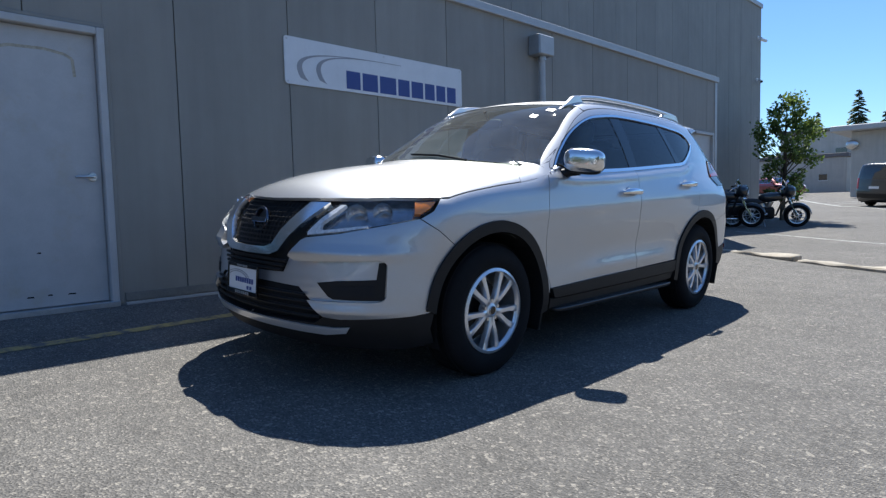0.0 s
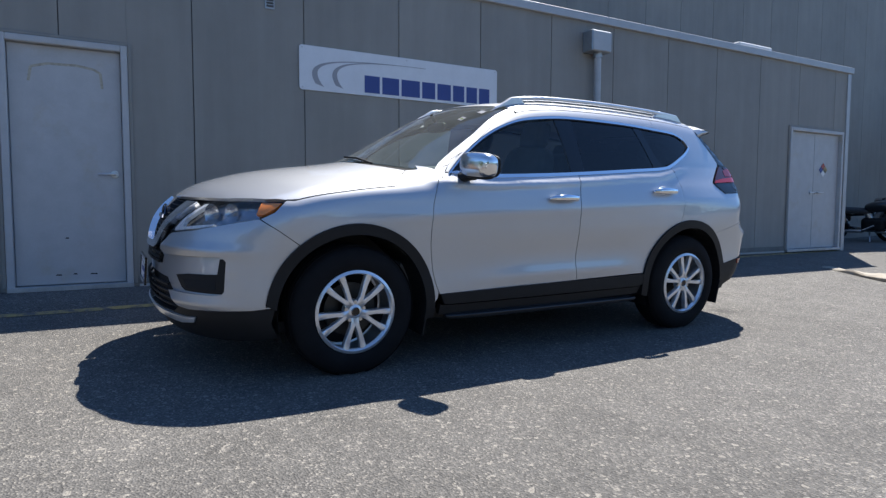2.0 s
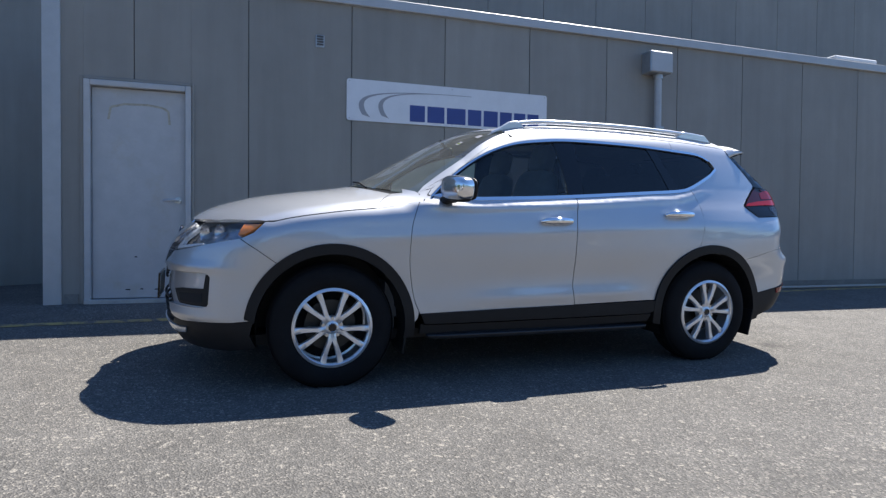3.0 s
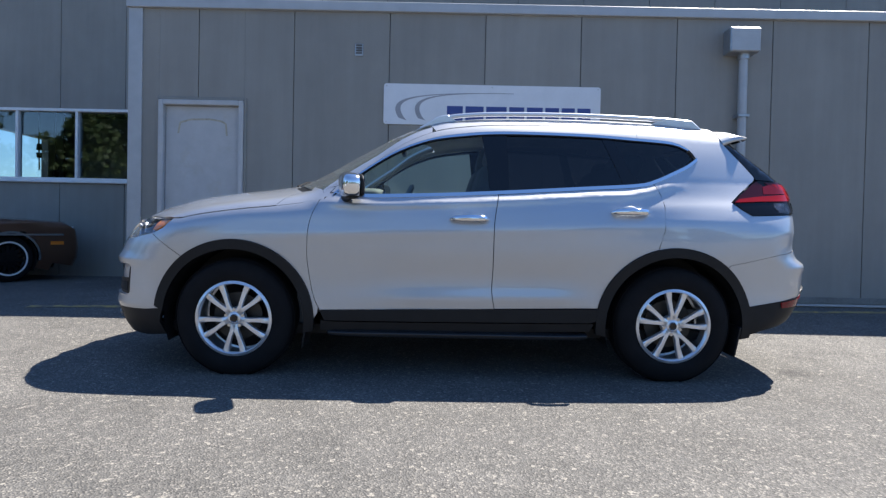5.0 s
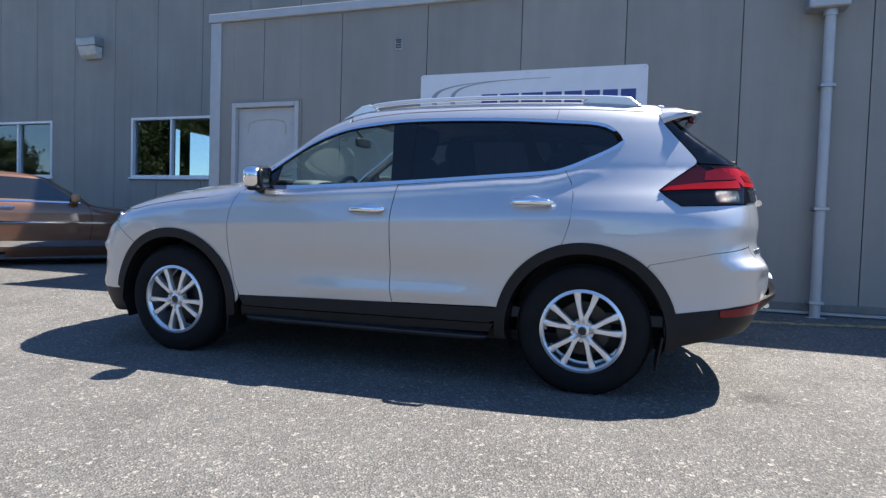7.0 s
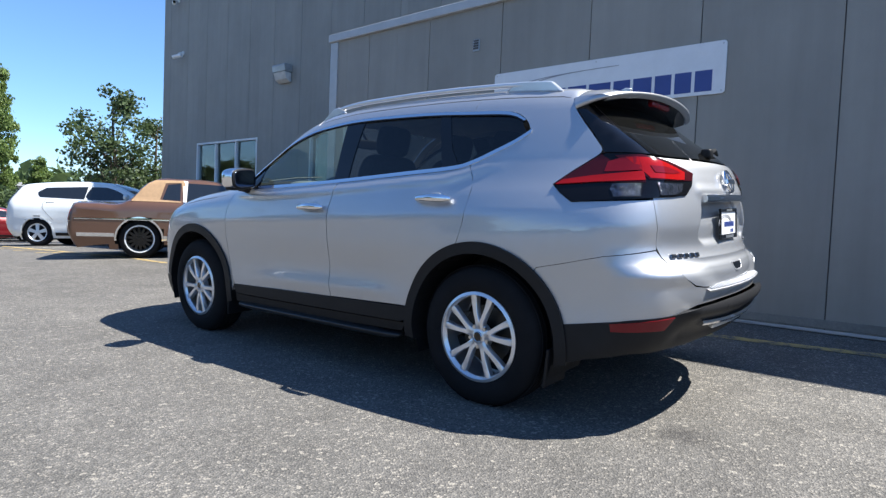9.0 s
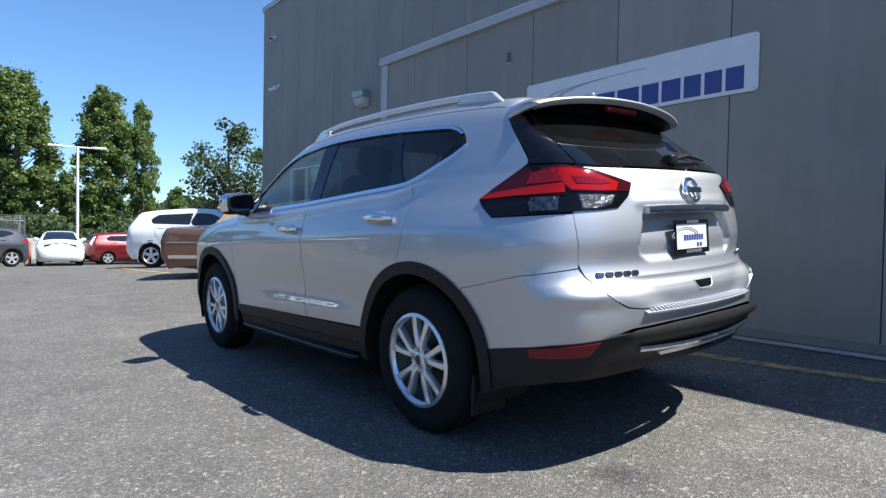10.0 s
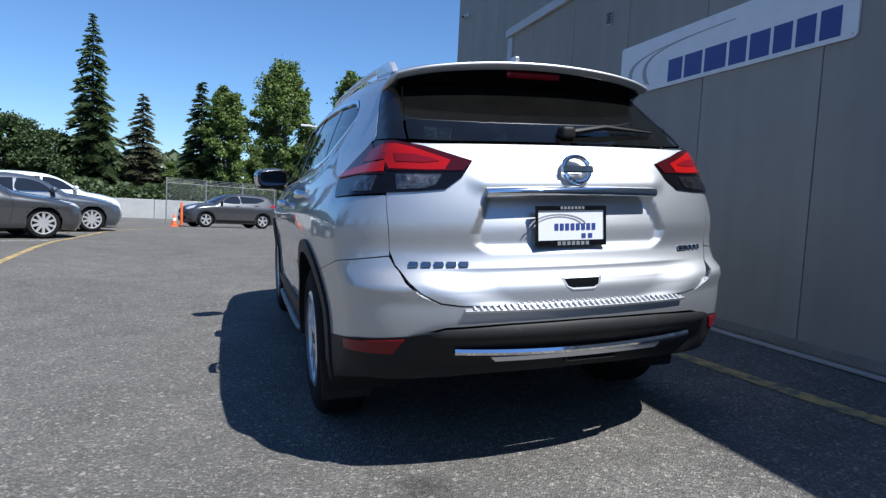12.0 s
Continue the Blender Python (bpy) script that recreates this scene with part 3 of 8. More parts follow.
class Body:
    """u across (0 at the middle), v from nose to tail, z up. All lengths in metres."""

    def __init__(self, top, nose, tail, section, plan, crown=0.05, sweep=0.14, nose_plan=(0.24, 0.25), tail_plan=(0.2, 0.12), ks=(0.10, 0.10, 0.08), wheels=(0.95, 3.65), flare=0.018, front_pole=1.0, rear_pole=3.6, taper=None):
        self.top, self.nose, self.tail, self.section, self.plan = top, nose, tail, section, plan
        self.crown, self.sweep, self.np, self.tp, self.ks, self.wheels, self.flare = crown, sweep, nose_plan, tail_plan, ks, wheels, flare
        self.a, self.b = front_pole, rear_pole
        self.taper = taper
        self.relief = None
        self.detail = None
        self.tail_round = None
        self.S1 = 1.3
        self.S2 = 1.3 + self.b - self.a
        self.S3 = self.S2 + 1.3

    def width(self, v, z):
        w = self.section(z) + self.plan(v)
        for c in self.wheels:
            w = w + self.flare * np.exp(-((v - c) / 0.42) ** 2) * np.clip((0.95 - z) / 0.25, 0, 1)
        if self.detail:
            w = w + self.detail(v, z)
        if self.taper:
            w = w - self.taper(v) * np.clip((z - 0.95) / 0.3, 0, 1)
        return w

    def roof(self, u, v):
        q = (u / 0.7) ** 2
        return self.top(v - self.sweep * q * np.clip((2.6 - v) / 0.8, 0, 1)) - self.crown * q

    def f(self, u, v, z):
        a = np.abs(u)
        if self.relief is not None:
            v = v - self.relief(a, v, z)
        slope = (self.top(v + 0.02) - self.top(v - 0.02)) / 0.04
        side = (a - self.width(v, z)) * 0.95
        up = (z - self.roof(a, v)) / np.sqrt(1 + slope ** 2)
        fr = self.nose(z) + self.np[0] * a ** 2 + self.np[1] * (a / 0.9) ** 6 - v
        re = v - (self.tail(z) - self.tp[0] * a ** 2 - self.tp[1] * (a / 0.85) ** 6)
        r = smax(side, up, self.ks[0])
        r = smax(r, fr, self.ks[1])
        return smax(r, re, self.ks[2] if self.tail_round is None else self.tail_round(z))

    def solve(self, o, d, off=0.0, far=2.2):
        lo, hi = np.zeros(len(o)), np.full(len(o), far)
        for _ in range(30):
            mid = (lo + hi) / 2
            p = o + d * mid[:, None]
            inside = self.f(p[:, 0], p[:, 1], p[:, 2]) < off
            lo, hi = np.where(inside, mid, lo), np.where(inside, hi, mid)
        return o + d * lo[:, None]

    def normal(self, p):
        e, g = 0.004, []
        for k in range(3):
            s = np.zeros(3)
            s[k] = e
            a, b = p + s, p - s
            g.append(self.f(a[:, 0], a[:, 1], a[:, 2]) - self.f(b[:, 0], b[:, 1], b[:, 2]))
        g = np.stack(g, 1)
        return g / np.maximum(np.linalg.norm(g, axis=1, keepdims=True), 1e-9)

    def place(self, q, dom, off=0.0):
        """Points of a flat domain laid on the body: 'side' is (way round, height), 'top' is (across, along)."""
        q = np.asarray(q, float)
        if dom == "top":
            o = np.stack([q[:, 0], q[:, 1], np.full(len(q), 0.55)], 1)
            return self.solve(o, np.tile([0.0, 0.0, 1.0], (len(q), 1)), off)
        s, z = q[:, 0].copy(), q[:, 1]
        sign = np.where((s < 0) | (s > self.S3), -1.0, 1.0)
        s = np.where(s > self.S3, 2 * self.S3 - s, np.abs(s))
        th = np.where(s < self.S1, s / 1.3, np.where(s > self.S2, (self.S3 - s) / 1.3, 1.0)) * math.pi / 2
        v0 = np.where(s < self.S1, self.a, np.where(s > self.S2, self.b, self.a + s - self.S1))
        dv = np.where(s < self.S1, -np.cos(th), np.where(s > self.S2, np.cos(th), 0.0))
        o = np.stack([np.zeros(len(q)), v0, z], 1)
        return self.solve(o, np.stack([sign * np.sin(th), dv, np.zeros(len(q))], 1), off)

    def one(self, o, d):
        return self.solve(np.array([o], float), np.array([d], float))[0]

    def sd(self, v, z):
        """Side point (along, height) in the side domain."""
        if self.a <= v <= self.b:
            return (self.S1 + v - self.a, z)
        u = self.one((0, v, z), (1, 0, 0))[0]
        if v < self.a:
            return (math.atan2(u, self.a - v) / (math.pi / 2) * 1.3, z)
        return (self.S3 - math.atan2(u, v - self.b) / (math.pi / 2) * 1.3, z)

    def fr(self, u, z):
        v = self.one((u, self.a, z), (0, -1, 0))[1]
        return (math.copysign(math.atan2(abs(u), self.a - v) / (math.pi / 2) * 1.3, u), z)

    def rr(self, u, z):
        v = self.one((u, self.b, z), (0, 1, 0))[1]
        t = math.atan2(abs(u), v - self.b) / (math.pi / 2) * 1.3
        return (self.S3 - t if u >= 0 else self.S3 + t, z)

    def edge(self, v):
        """(u, z) on the shoulder at v, where the surface turns from side to top."""
        ang = np.linspace(0.02, math.pi / 2 - 0.02, 160)
        z0 = min(0.85, float(self.top(v)) - 0.25)
        o = np.tile([0.0, v, z0], (len(ang), 1))
        p = self.solve(o, np.stack([np.cos(ang), 0 * ang, np.sin(ang)], 1))
        n = self.normal(p)
        k = max(1, int(np.argmax(n[:, 2] > n[:, 0])))
        d0, d1 = n[k - 1, 0] - n[k - 1, 2], n[k, 0] - n[k, 2]
        a = ang[k - 1] + (ang[k] - ang[k - 1]) * d0 / max(d0 - d1, 1e-9)
        q = self.one((0.0, v, z0), (math.cos(a), 0.0, math.sin(a)))
        return float(q[0]), float(q[2])


def shrink(poly, g):
    n = len(poly)
    area = sum(poly[i][0] * poly[(i + 1) % n][1] - poly[(i + 1) % n][0] * poly[i][1] for i in range(n))
    sg = 1 if area > 0 else -1
    out = []
    for i in range(n):
        a, b, c = Vector(poly[i - 1]), Vector(poly[i]), Vector(poly[(i + 1) % n])
        d1, d2 = (b - a).normalized(), (c - b).normalized()
        nn = Vector((-d1.y - d2.y, d1.x + d2.x))
        ln = nn.length
        k = min(2.5, 2.0 / max(ln, 0.3)) if ln > 1e-6 else 0
        out.append(tuple(b + (nn.normalized() * g * sg * k if ln > 1e-6 else Vector((0, 0)))))
    return out


def clean(poly):
    out = []
    for p in poly:
        if not out or math.hypot(p[0] - out[-1][0], p[1] - out[-1][1]) > 0.002:
            out.append((float(p[0]), float(p[1])))
    if math.hypot(out[0][0] - out[-1][0], out[0][1] - out[-1][1]) < 0.002:
        out.pop()
    return out


def flat_mesh(poly, h):
    """Fills an outline with a fine net that follows its edge."""
    bm = bmesh.new()
    bm.faces.new([bm.verts.new((*p, 0)) for p in poly])
    bm.normal_update()
    bmesh.ops.triangulate(bm, faces=bm.faces[:])
    xs, ys = [p[0] for p in poly], [p[1] for p in poly]
    for lo, hi, n in ((min(xs), max(xs), (1, 0, 0)), (min(ys), max(ys), (0, 1, 0))):
        k = int((hi - lo) / h)
        for i in range(1, k + 1):
            c = lo + (hi - lo) * i / (k + 1)
            bmesh.ops.bisect_plane(bm, geom=bm.verts[:] + bm.edges[:] + bm.faces[:], plane_co=(n[0] * c, n[1] * c, 0), plane_no=n, dist=1e-5)
    bm.verts.index_update()
    v = [(x.co.x, x.co.y) for x in bm.verts]
    f = [[x.index for x in face.verts] for face in bm.faces]
    e = []
    for face in bm.faces:
        for lp in face.loops:
            if len(lp.edge.link_faces) == 1:
                e.append((lp.vert.index, lp.link_loop_next.vert.index))
    bm.free()
    return v, f, e


def panel_mesh(name, body, poly, material, dom="side", off=0.0, depth=0.02, gap=0.0018, h=0.05, mirror=False, relief=None):
    poly = clean(poly)
    if gap:
        poly = shrink(poly, gap)
    q, faces, rim = flat_mesh(poly, h)
    body.relief = relief
    p = body.place(q, dom, off)
    n = body.normal(p)
    body.relief = None
    verts, norms = [*p], [*n]
    # face direction
    agree = 0.0
    for f in faces[:40]:
        a, b, c = p[f[0]], p[f[1]], p[f[2]]
        agree += float(np.dot(np.cross(b - a, c - a), n[f[0]]))
    flip = agree < 0
    if depth:
        base = len(verts)
        ring = {}
        for a, b in rim:
            t = p[b] - p[a]
            out = np.cross(t, n[a]) if not flip else np.cross(n[a], t)
            ln = np.linalg.norm(out)
            out = out / ln if ln > 1e-9 else n[a]
            i = len(verts)
            verts += [p[a], p[b], p[b] - n[b] * depth, p[a] - n[a] * depth]
            norms += [out] * 4
            faces.append([i, i + 3, i + 2, i + 1])
    if flip:
        faces = [f[::-1] for f in faces]
    if mirror:
        verts = [(-v[0], v[1], v[2]) for v in verts]
        norms = [(-v[0], v[1], v[2]) for v in norms]
        faces = [f[::-1] for f in faces]
    return make_mesh(name, verts, faces, material, norms)


def panel(name, body, poly, material, parent, label="", **kw):
    me = panel_mesh(name, body, poly, material, **kw)
    ob = new(name, me)
    ob.parent = parent
    return tagged(ob, label)


def arc(cx, cz, r, a0, a1, n=28):
    return [(cx + r * math.cos(radians(a0 + (a1 - a0) * i / n)), cz + r * math.sin(radians(a0 + (a1 - a0) * i / n))) for i in range(n + 1)]

# ---------------------------------------------------------------- the silver car
WF, WR, WZ = 0.952, 3.650, 0.36
CROSSOVER = Body(
    top=spl((-0.10, 0.80), (0.06, 0.905), (0.22, 0.995), (0.45, 1.075), (0.75, 1.132), (1.05, 1.170), (1.20, 1.198), (1.34, 1.262), (1.62, 1.420), (1.90, 1.568), (2.10, 1.634), (2.35, 1.668), (2.80, 1.686), (3.30, 1.684), (3.80, 1.662), (4.20, 1.625), (4.50, 1.585)),
    nose=spl((0.12, 0.22), (0.22, 0.10), (0.32, 0.03), (0.45, 0.0), (0.60, 0.005), (0.75, 0.03), (0.88, 0.075), (1.0, 0.16), (1.2, 0.42)),
    tail=spl((0.20, 4.36), (0.30, 4.50), (0.40, 4.60), (0.52, 4.655), (0.66, 4.675), (0.74, 4.665), (0.79, 4.625), (0.84, 4.605), (0.95, 4.608), (1.08, 4.585), (1.18, 4.555), (1.25, 4.515), (1.30, 4.455), (1.42, 4.29), (1.54, 4.14), (1.66, 4.02)),
    section=spl((0.15, 0.80), (0.24, 0.868), (0.34, 0.892), (0.46, 0.896), (0.58, 0.894), (0.70, 0.902), (0.82, 0.914), (0.92, 0.914), (1.00, 0.902), (1.08, 0.874), (1.15, 0.838), (1.30, 0.776), (1.45, 0.708), (1.58, 0.640), (1.72, 0.560)),
    plan=spl((0.0, -0.08), (0.4, -0.03), (0.9, -0.004), (1.6, 0.004), (2.6, 0.006), (3.3, 0.004), (3.9, -0.012), (4.3, -0.045), (4.7, -0.10)),
    taper=spl((0.0, 0.0), (3.0, 0.0), (3.6, 0.012), (4.0, 0.035), (4.4, 0.07), (4.7, 0.09)),
    crown=0.05, sweep=0.15, nose_plan=(0.26, 0.22), tail_plan=(0.19, 0.10), ks=(0.10, 0.11, 0.10), wheels=(WF, WR), flare=0.014)
BELT = spl((1.40, 1.128), (1.72, 1.113), (2.10, 1.125), (2.56, 1.150), (3.09, 1.187), (3.42, 1.212), (3.64, 1.27))


def body_lines(v, z):
    """Ledge under the windows, a soft shoulder at the handles and the hollow with its rib low on the doors."""
    t = z - BELT(np.clip(v, 1.4, 3.64))
    along = np.clip((v - 1.35) / 0.25, 0, 1) * np.clip((3.75 - v) / 0.3, 0, 1)
    ledge = 0.013 * np.exp(-((t + 0.042) / 0.026) ** 2) * along
    low = z - 0.016 * (v - 2.5)
    door = np.clip((v - 1.55) / 0.65, 0, 1) * np.clip((3.22 - v) / 0.35, 0, 1)
    door = door * door * (3 - 2 * door)
    hollow = door * (0.008 * np.exp(-((low - 0.515) / 0.045) ** 2) - 0.006 * np.exp(-((low - 0.640) / 0.070) ** 2))
    crest = 0.006 * np.exp(-((z - 0.93 - 0.045 * (v - 2.4)) / 0.045) ** 2) * np.clip((v - 0.7) / 0.6, 0, 1) * np.clip((4.3 - v) / 0.5, 0, 1)
    return ledge + hollow + crest


CROSSOVER.detail = body_lines
CROSSOVER.tail_round = lambda z: np.interp(z, [1.16, 1.34], [0.10, 0.045])
CAR_LEAN = math.degrees(math.atan(0.053))
CAR_POSE = pose(-2.972, 1.503, 0.0455, 0, 0, -0.62) @ pose(0, 0, 0, 0, CAR_LEAN, 0)
car = thing("car", "silver compact crossover car, clean metallic paint, parked beside the building", "car", CAR_POSE)


def crossover_body():
    B = CROSSOVER
    sd, fr, rr = B.sd, B.fr, B.rr

    def S(pts, step=0.03, closed=False):
        return [sd(*p) for p in curve_through(pts, step, closed)]

    def E(v, dz=0.0):
        return sd(v, B.edge(v)[1] + dz)

    RO = 0.486
    sill_f, sill_r = 0.424, 0.462
    # outlines along the side
    belt = [(1.545, 1.138), (1.72, 1.113), (2.10, 1.125), (2.56, 1.150), (3.09, 1.187), (3.42, 1.212), (3.535, 1.240), (3.64, 1.285), (3.755, 1.340), (3.83, 1.392)]
    dlo_top = [(1.545, 1.138), (1.69, 1.262), (1.90, 1.402), (2.115, 1.490), (2.33, 1.532), (2.61, 1.553), (3.10, 1.549), (3.45, 1.530), (3.68, 1.512), (3.785, 1.462), (3.83, 1.392)]
    cut_f = [(1.500, 1.128), (1.463, 1.09), (1.412, 0.96), (1.399, 0.82), (1.402, 0.70), (1.433, 0.521), (1.474, sill_f)]
    cut_m = [(2.552, 1.148), (2.538, 1.06), (2.525, 0.95), (2.524, 0.68), (2.520, 0.557), (2.538, 0.448)]
    cut_r = [(3.523, 1.238), (3.560, 1.17), (3.576, 1.10), (3.566, 0.95), (3.529, 0.8307)]
    ang = math.degrees(math.atan2(sill_r - WZ, math.sqrt(RO ** 2 - (sill_r - WZ) ** 2)))
    top_r = math.degrees(math.acos((3.529 - WR) / RO))
    # arch arcs round the wheel centres
    arch_rear_front = arc(WR, WZ, RO, top_r, 180 - ang, 14)
    for side in (False, True):
        fd = panel("front_door", B, [*S(cut_f)[::-1], *S([p for p in belt if p[0] < 2.5] + [(2.552, 1.149)])[0:], *S(cut_m)[1:]], SILVER, car, mirror=side, h=0.022)
        rd = panel("rear_door", B, [*S(cut_m)[::-1], *S([(2.552, 1.149)] + [p for p in belt if 2.56 < p[0] < 3.53] + [(3.523, 1.238)])[1:], *S(cut_r)[1:], *[sd(*p) for p in arch_rear_front[1:]], sd(3.10, sill_r)], SILVER, car, mirror=side, h=0.022, gap=0.0030)
        # fender: from the door cut forward over the arch to the bumper seam
        a_hi = math.degrees(math.acos((0.640 - WF) / RO))
        fender = [*S(cut_f)[:-1]]
        fender += [sd(1.46, 0.40), sd(1.43, 0.36)]
        fender += [sd(*p) for p in arc(WF, WZ, RO, 2, a_hi, 24)]
        fender += [sd(0.585, 0.772), sd(0.53, 0.812), sd(0.448, 0.868), sd(0.518, 0.904), sd(0.580, 0.962)]
        fender += [E(v) for v in np.linspace(0.62, 1.36, 16)]
        fender += [sd(1.40, 1.175), sd(1.46, 1.160)]
        panel("front_fender", B, fender, SILVER, car, mirror=side, h=0.03)
        # quarter panel with the rear pillar
        q = [sd(*p) for p in cut_r[::-1]] + S([(3.523, 1.238)] + [p for p in belt if p[0] > 3.6])[1:]
        q += S([p for p in dlo_top[::-1] if p[0] > 3.4])[1:]
        q += [E(v) for v in np.linspace(3.46, 4.00, 10)]
        q += S([(4.022, 1.515), (4.075, 1.45), (4.150, 1.365), (4.198, 1.308)])[1:]
        q += [sd(*p) for p in ((4.206, 1.293), (4.204, 1.280), (4.192, 1.267), (4.135, 1.226), (4.075, 1.182), (4.015, 1.132), (4.06, 1.094), (4.13, 1.050))]
        q += [rr(0.709, 1.062), rr(0.7065, 0.94), rr(0.704, 0.842)]
        q += S([(4.30, 0.812), (4.10, 0.766), (3.985, 0.742)])[0:]
        a_q = math.degrees(math.atan2(0.742 - WZ, 3.985 - WR))
        q += [sd(*p) for p in arc(WR, WZ, RO, a_q - 4, top_r, 16)[1:]]
        panel("quarter_panel", B, q, SILVER, car, mirror=side, gap=0.0010, h=0.03)
        # frame above the windows, with the front pillar
        fr_ = S(dlo_top[:8]) + [E(3.46)] + [E(v) for v in np.linspace(3.40, 1.56, 40)] + [sd(1.49, min(1.185, B.edge(1.49)[1])), sd(1.475, 1.150)]
        panel("roof_frame", B, fr_, SILVER, car, mirror=side, gap=0.0015)
        # windows
        w1 = S([(1.72, 1.122), (2.10, 1.134), (2.50, 1.155)]) + S([(2.488, 1.30), (2.455, 1.525)]) + S([(2.33, 1.520), (2.115, 1.476), (1.90, 1.386), (1.72, 1.268)])
        panel("front_window", B, w1, GLASS_CLEAR, car, "clear glass front side window", mirror=side, off=-0.008, depth=0)
        w2 = S([(2.62, 1.163), (3.09, 1.197), (3.34, 1.215)]) + S([(3.30, 1.32), (3.215, 1.535)]) + S([(3.10, 1.537), (2.61, 1.541)])
        panel("rear_window", B, w2, GLASS_DARK, car, "dark privacy glass rear side window", mirror=side, off=-0.008, depth=0)
        w3 = S([(3.44, 1.236), (3.535, 1.262), (3.64, 1.305), (3.74, 1.352), (3.80, 1.40)]) + S([(3.765, 1.452), (3.66, 1.498), (3.45, 1.518), (3.285, 1.528)]) + S([(3.37, 1.33)])
        panel("quarter_window", B, w3, GLASS_DARK, car, "dark privacy glass quarter window", mirror=side, off=-0.007, depth=0)
        for poly in ([(2.50, 1.153), (2.62, 1.163), (2.61, 1.541), (2.455, 1.527), (2.488, 1.30)], [(3.34, 1.213), (3.44, 1.234), (3.37, 1.33), (3.285, 1.53), (3.215, 1.537), (3.30, 1.32)], [(1.56, 1.140), (1.72, 1.120), (1.72, 1.27), (1.64, 1.212)]):
            panel("pillar_cover", B, [sd(*p) for p in poly], GLOSS_BLACK, car, "gloss black pillar cover", mirror=side, off=-0.005, gap=-0.001, depth=0.01)
        # bright and black trim round the windows
        low = belt
        strip = S(low) + S([(v - 0.0, z + 0.022) for v, z in low[::-1]][:-1] + [(1.60, 1.150)])
        panel("belt_trim", B, strip, CHROME, car, "bright chrome window trim", mirror=side, off=0.003, gap=0.0, depth=0.01)
        up = [dlo_top[i] for i in (9, 8, 7, 6, 5, 4, 3, 2, 1, 0)]
        inner = [(v, z - (0.024 if v > 2.2 else 0.022)) for v, z in up[1:]]
        edge_in = [(v, z - (0.017 if v > 2.2 else 0.012)) for v, z in up[1:]]
        panel("window_moulding", B, S(up) + S(edge_in[::-1] + [(3.772, 1.458)]), CHROME, car, "thin chrome moulding over the windows", mirror=side, off=0.004, gap=0.0, depth=0.008)
        panel("window_surround", B, S(up) + S(inner[::-1] + [(3.765, 1.452)]), GLOSS_BLACK, car, "black window surround", mirror=side, off=0.001, gap=0.0, depth=0.01)
        # lower cladding
        sill = S([(1.474, sill_f), (2.0, 0.440), (2.54, 0.448), (3.19, sill_r)]) + S([(3.165, 0.385), (3.13, 0.372)]) + S([(2.6, 0.366), (1.62, 0.360), (1.50, 0.368)])
        panel("door_cladding", B, sill, BLACK_PLASTIC, car, "black plastic door cladding", mirror=side, off=0.010, depth=0.03, h=0.04)
        rocker = S([(1.480, 0.366), (1.62, 0.354), (2.6, 0.360), (3.16, 0.368)]) + S([(3.13, 0.315)]) + S([(2.6, 0.303), (1.6, 0.297), (1.475, 0.30)])
        panel("sill_cladding", B, rocker, BLACK_PLASTIC, car, "black plastic sill cladding", mirror=side, off=-0.004, depth=0.03)
        for c, a0, a1 in ((WF, -8, 172), (WR, -8, 187)):
            ring = [sd(*p) for p in arc(c, WZ, RO + 0.002, a0, a1, 40)] + [sd(*p) for p in arc(c, WZ, 0.425, a1 + 3, a0 - 3, 40)]
            panel("arch_cladding", B, ring, BLACK_PLASTIC, car, "black plastic wheel arch moulding", mirror=side, off=0.012, depth=0.05, h=0.035)
    # hood, windscreen, roof
    front_edge = [(u, B.one((u, B.a, 0.948 + 0.02 * abs(u)), (0, -1, 0))[1]) for u in np.linspace(0.0, 0.60, 13)]
    front_edge += [(B.one((0, v, 0.966), (1, 0, 0))[0], v) for v in (0.40, 0.49, 0.575)]
    front_edge = [(-u, v) for u, v in front_edge[:0:-1]] + front_edge
    hood_side = [(B.edge(v)[0] - 0.003, v) for v in np.linspace(0.64, 1.20, 16)]
    cowl = [(u, 1.165 + 0.16 * (u / 0.7) ** 2) for u in np.linspace(0.70, -0.70, 29)]
    hood = front_edge + hood_side + cowl + [(-u, v) for u, v in hood_side[::-1]]
    panel("hood", B, hood, SILVER, car, dom="top", gap=0.0012)
    ws_side = [(B.edge(v)[0] - 0.055, v) for v in np.linspace(1.42, 2.08, 14)]
    base = [(u, 1.215 + 0.17 * (u / 0.7) ** 2) for u in np.linspace(-0.74, 0.74, 31)]
    head = [(u, 2.035 + 0.12 * (u / 0.7) ** 2) for u in np.linspace(0.55, -0.55, 21)]
    ws_side = [(u, v) for u, v in ws_side if v < 2.10]
    panel("windscreen", B, base + ws_side + head + [(-u, v) for u, v in ws_side[::-1]], GLASS_SCREEN, car, "clear windscreen with stickers at the top", dom="top", off=-0.006, depth=0)
    for sg in (False, True):
        strip = [(B.edge(v)[0] - 0.052, v) for v in np.linspace(1.40, 2.14, 14)] + [(B.edge(v)[0] + 0.0, v) for v in np.linspace(2.14, 1.38, 14)]
        panel("front_pillar", B, strip, SILVER, car, dom="top", mirror=sg, gap=0.0008)
        corner = [(B.edge(1.20)[0] - 0.003, 1.20), (0.705, 1.328), (0.752, 1.405)] + [(B.edge(1.42)[0] - 0.05, 1.42), (B.edge(1.42)[0], 1.42)] + [(B.edge(v)[0], v) for v in (1.38, 1.34, 1.30, 1.25, 1.20)]
        panel("cowl_corner", B, corner, SILVER, car, dom="top", mirror=sg, gap=0.0005)
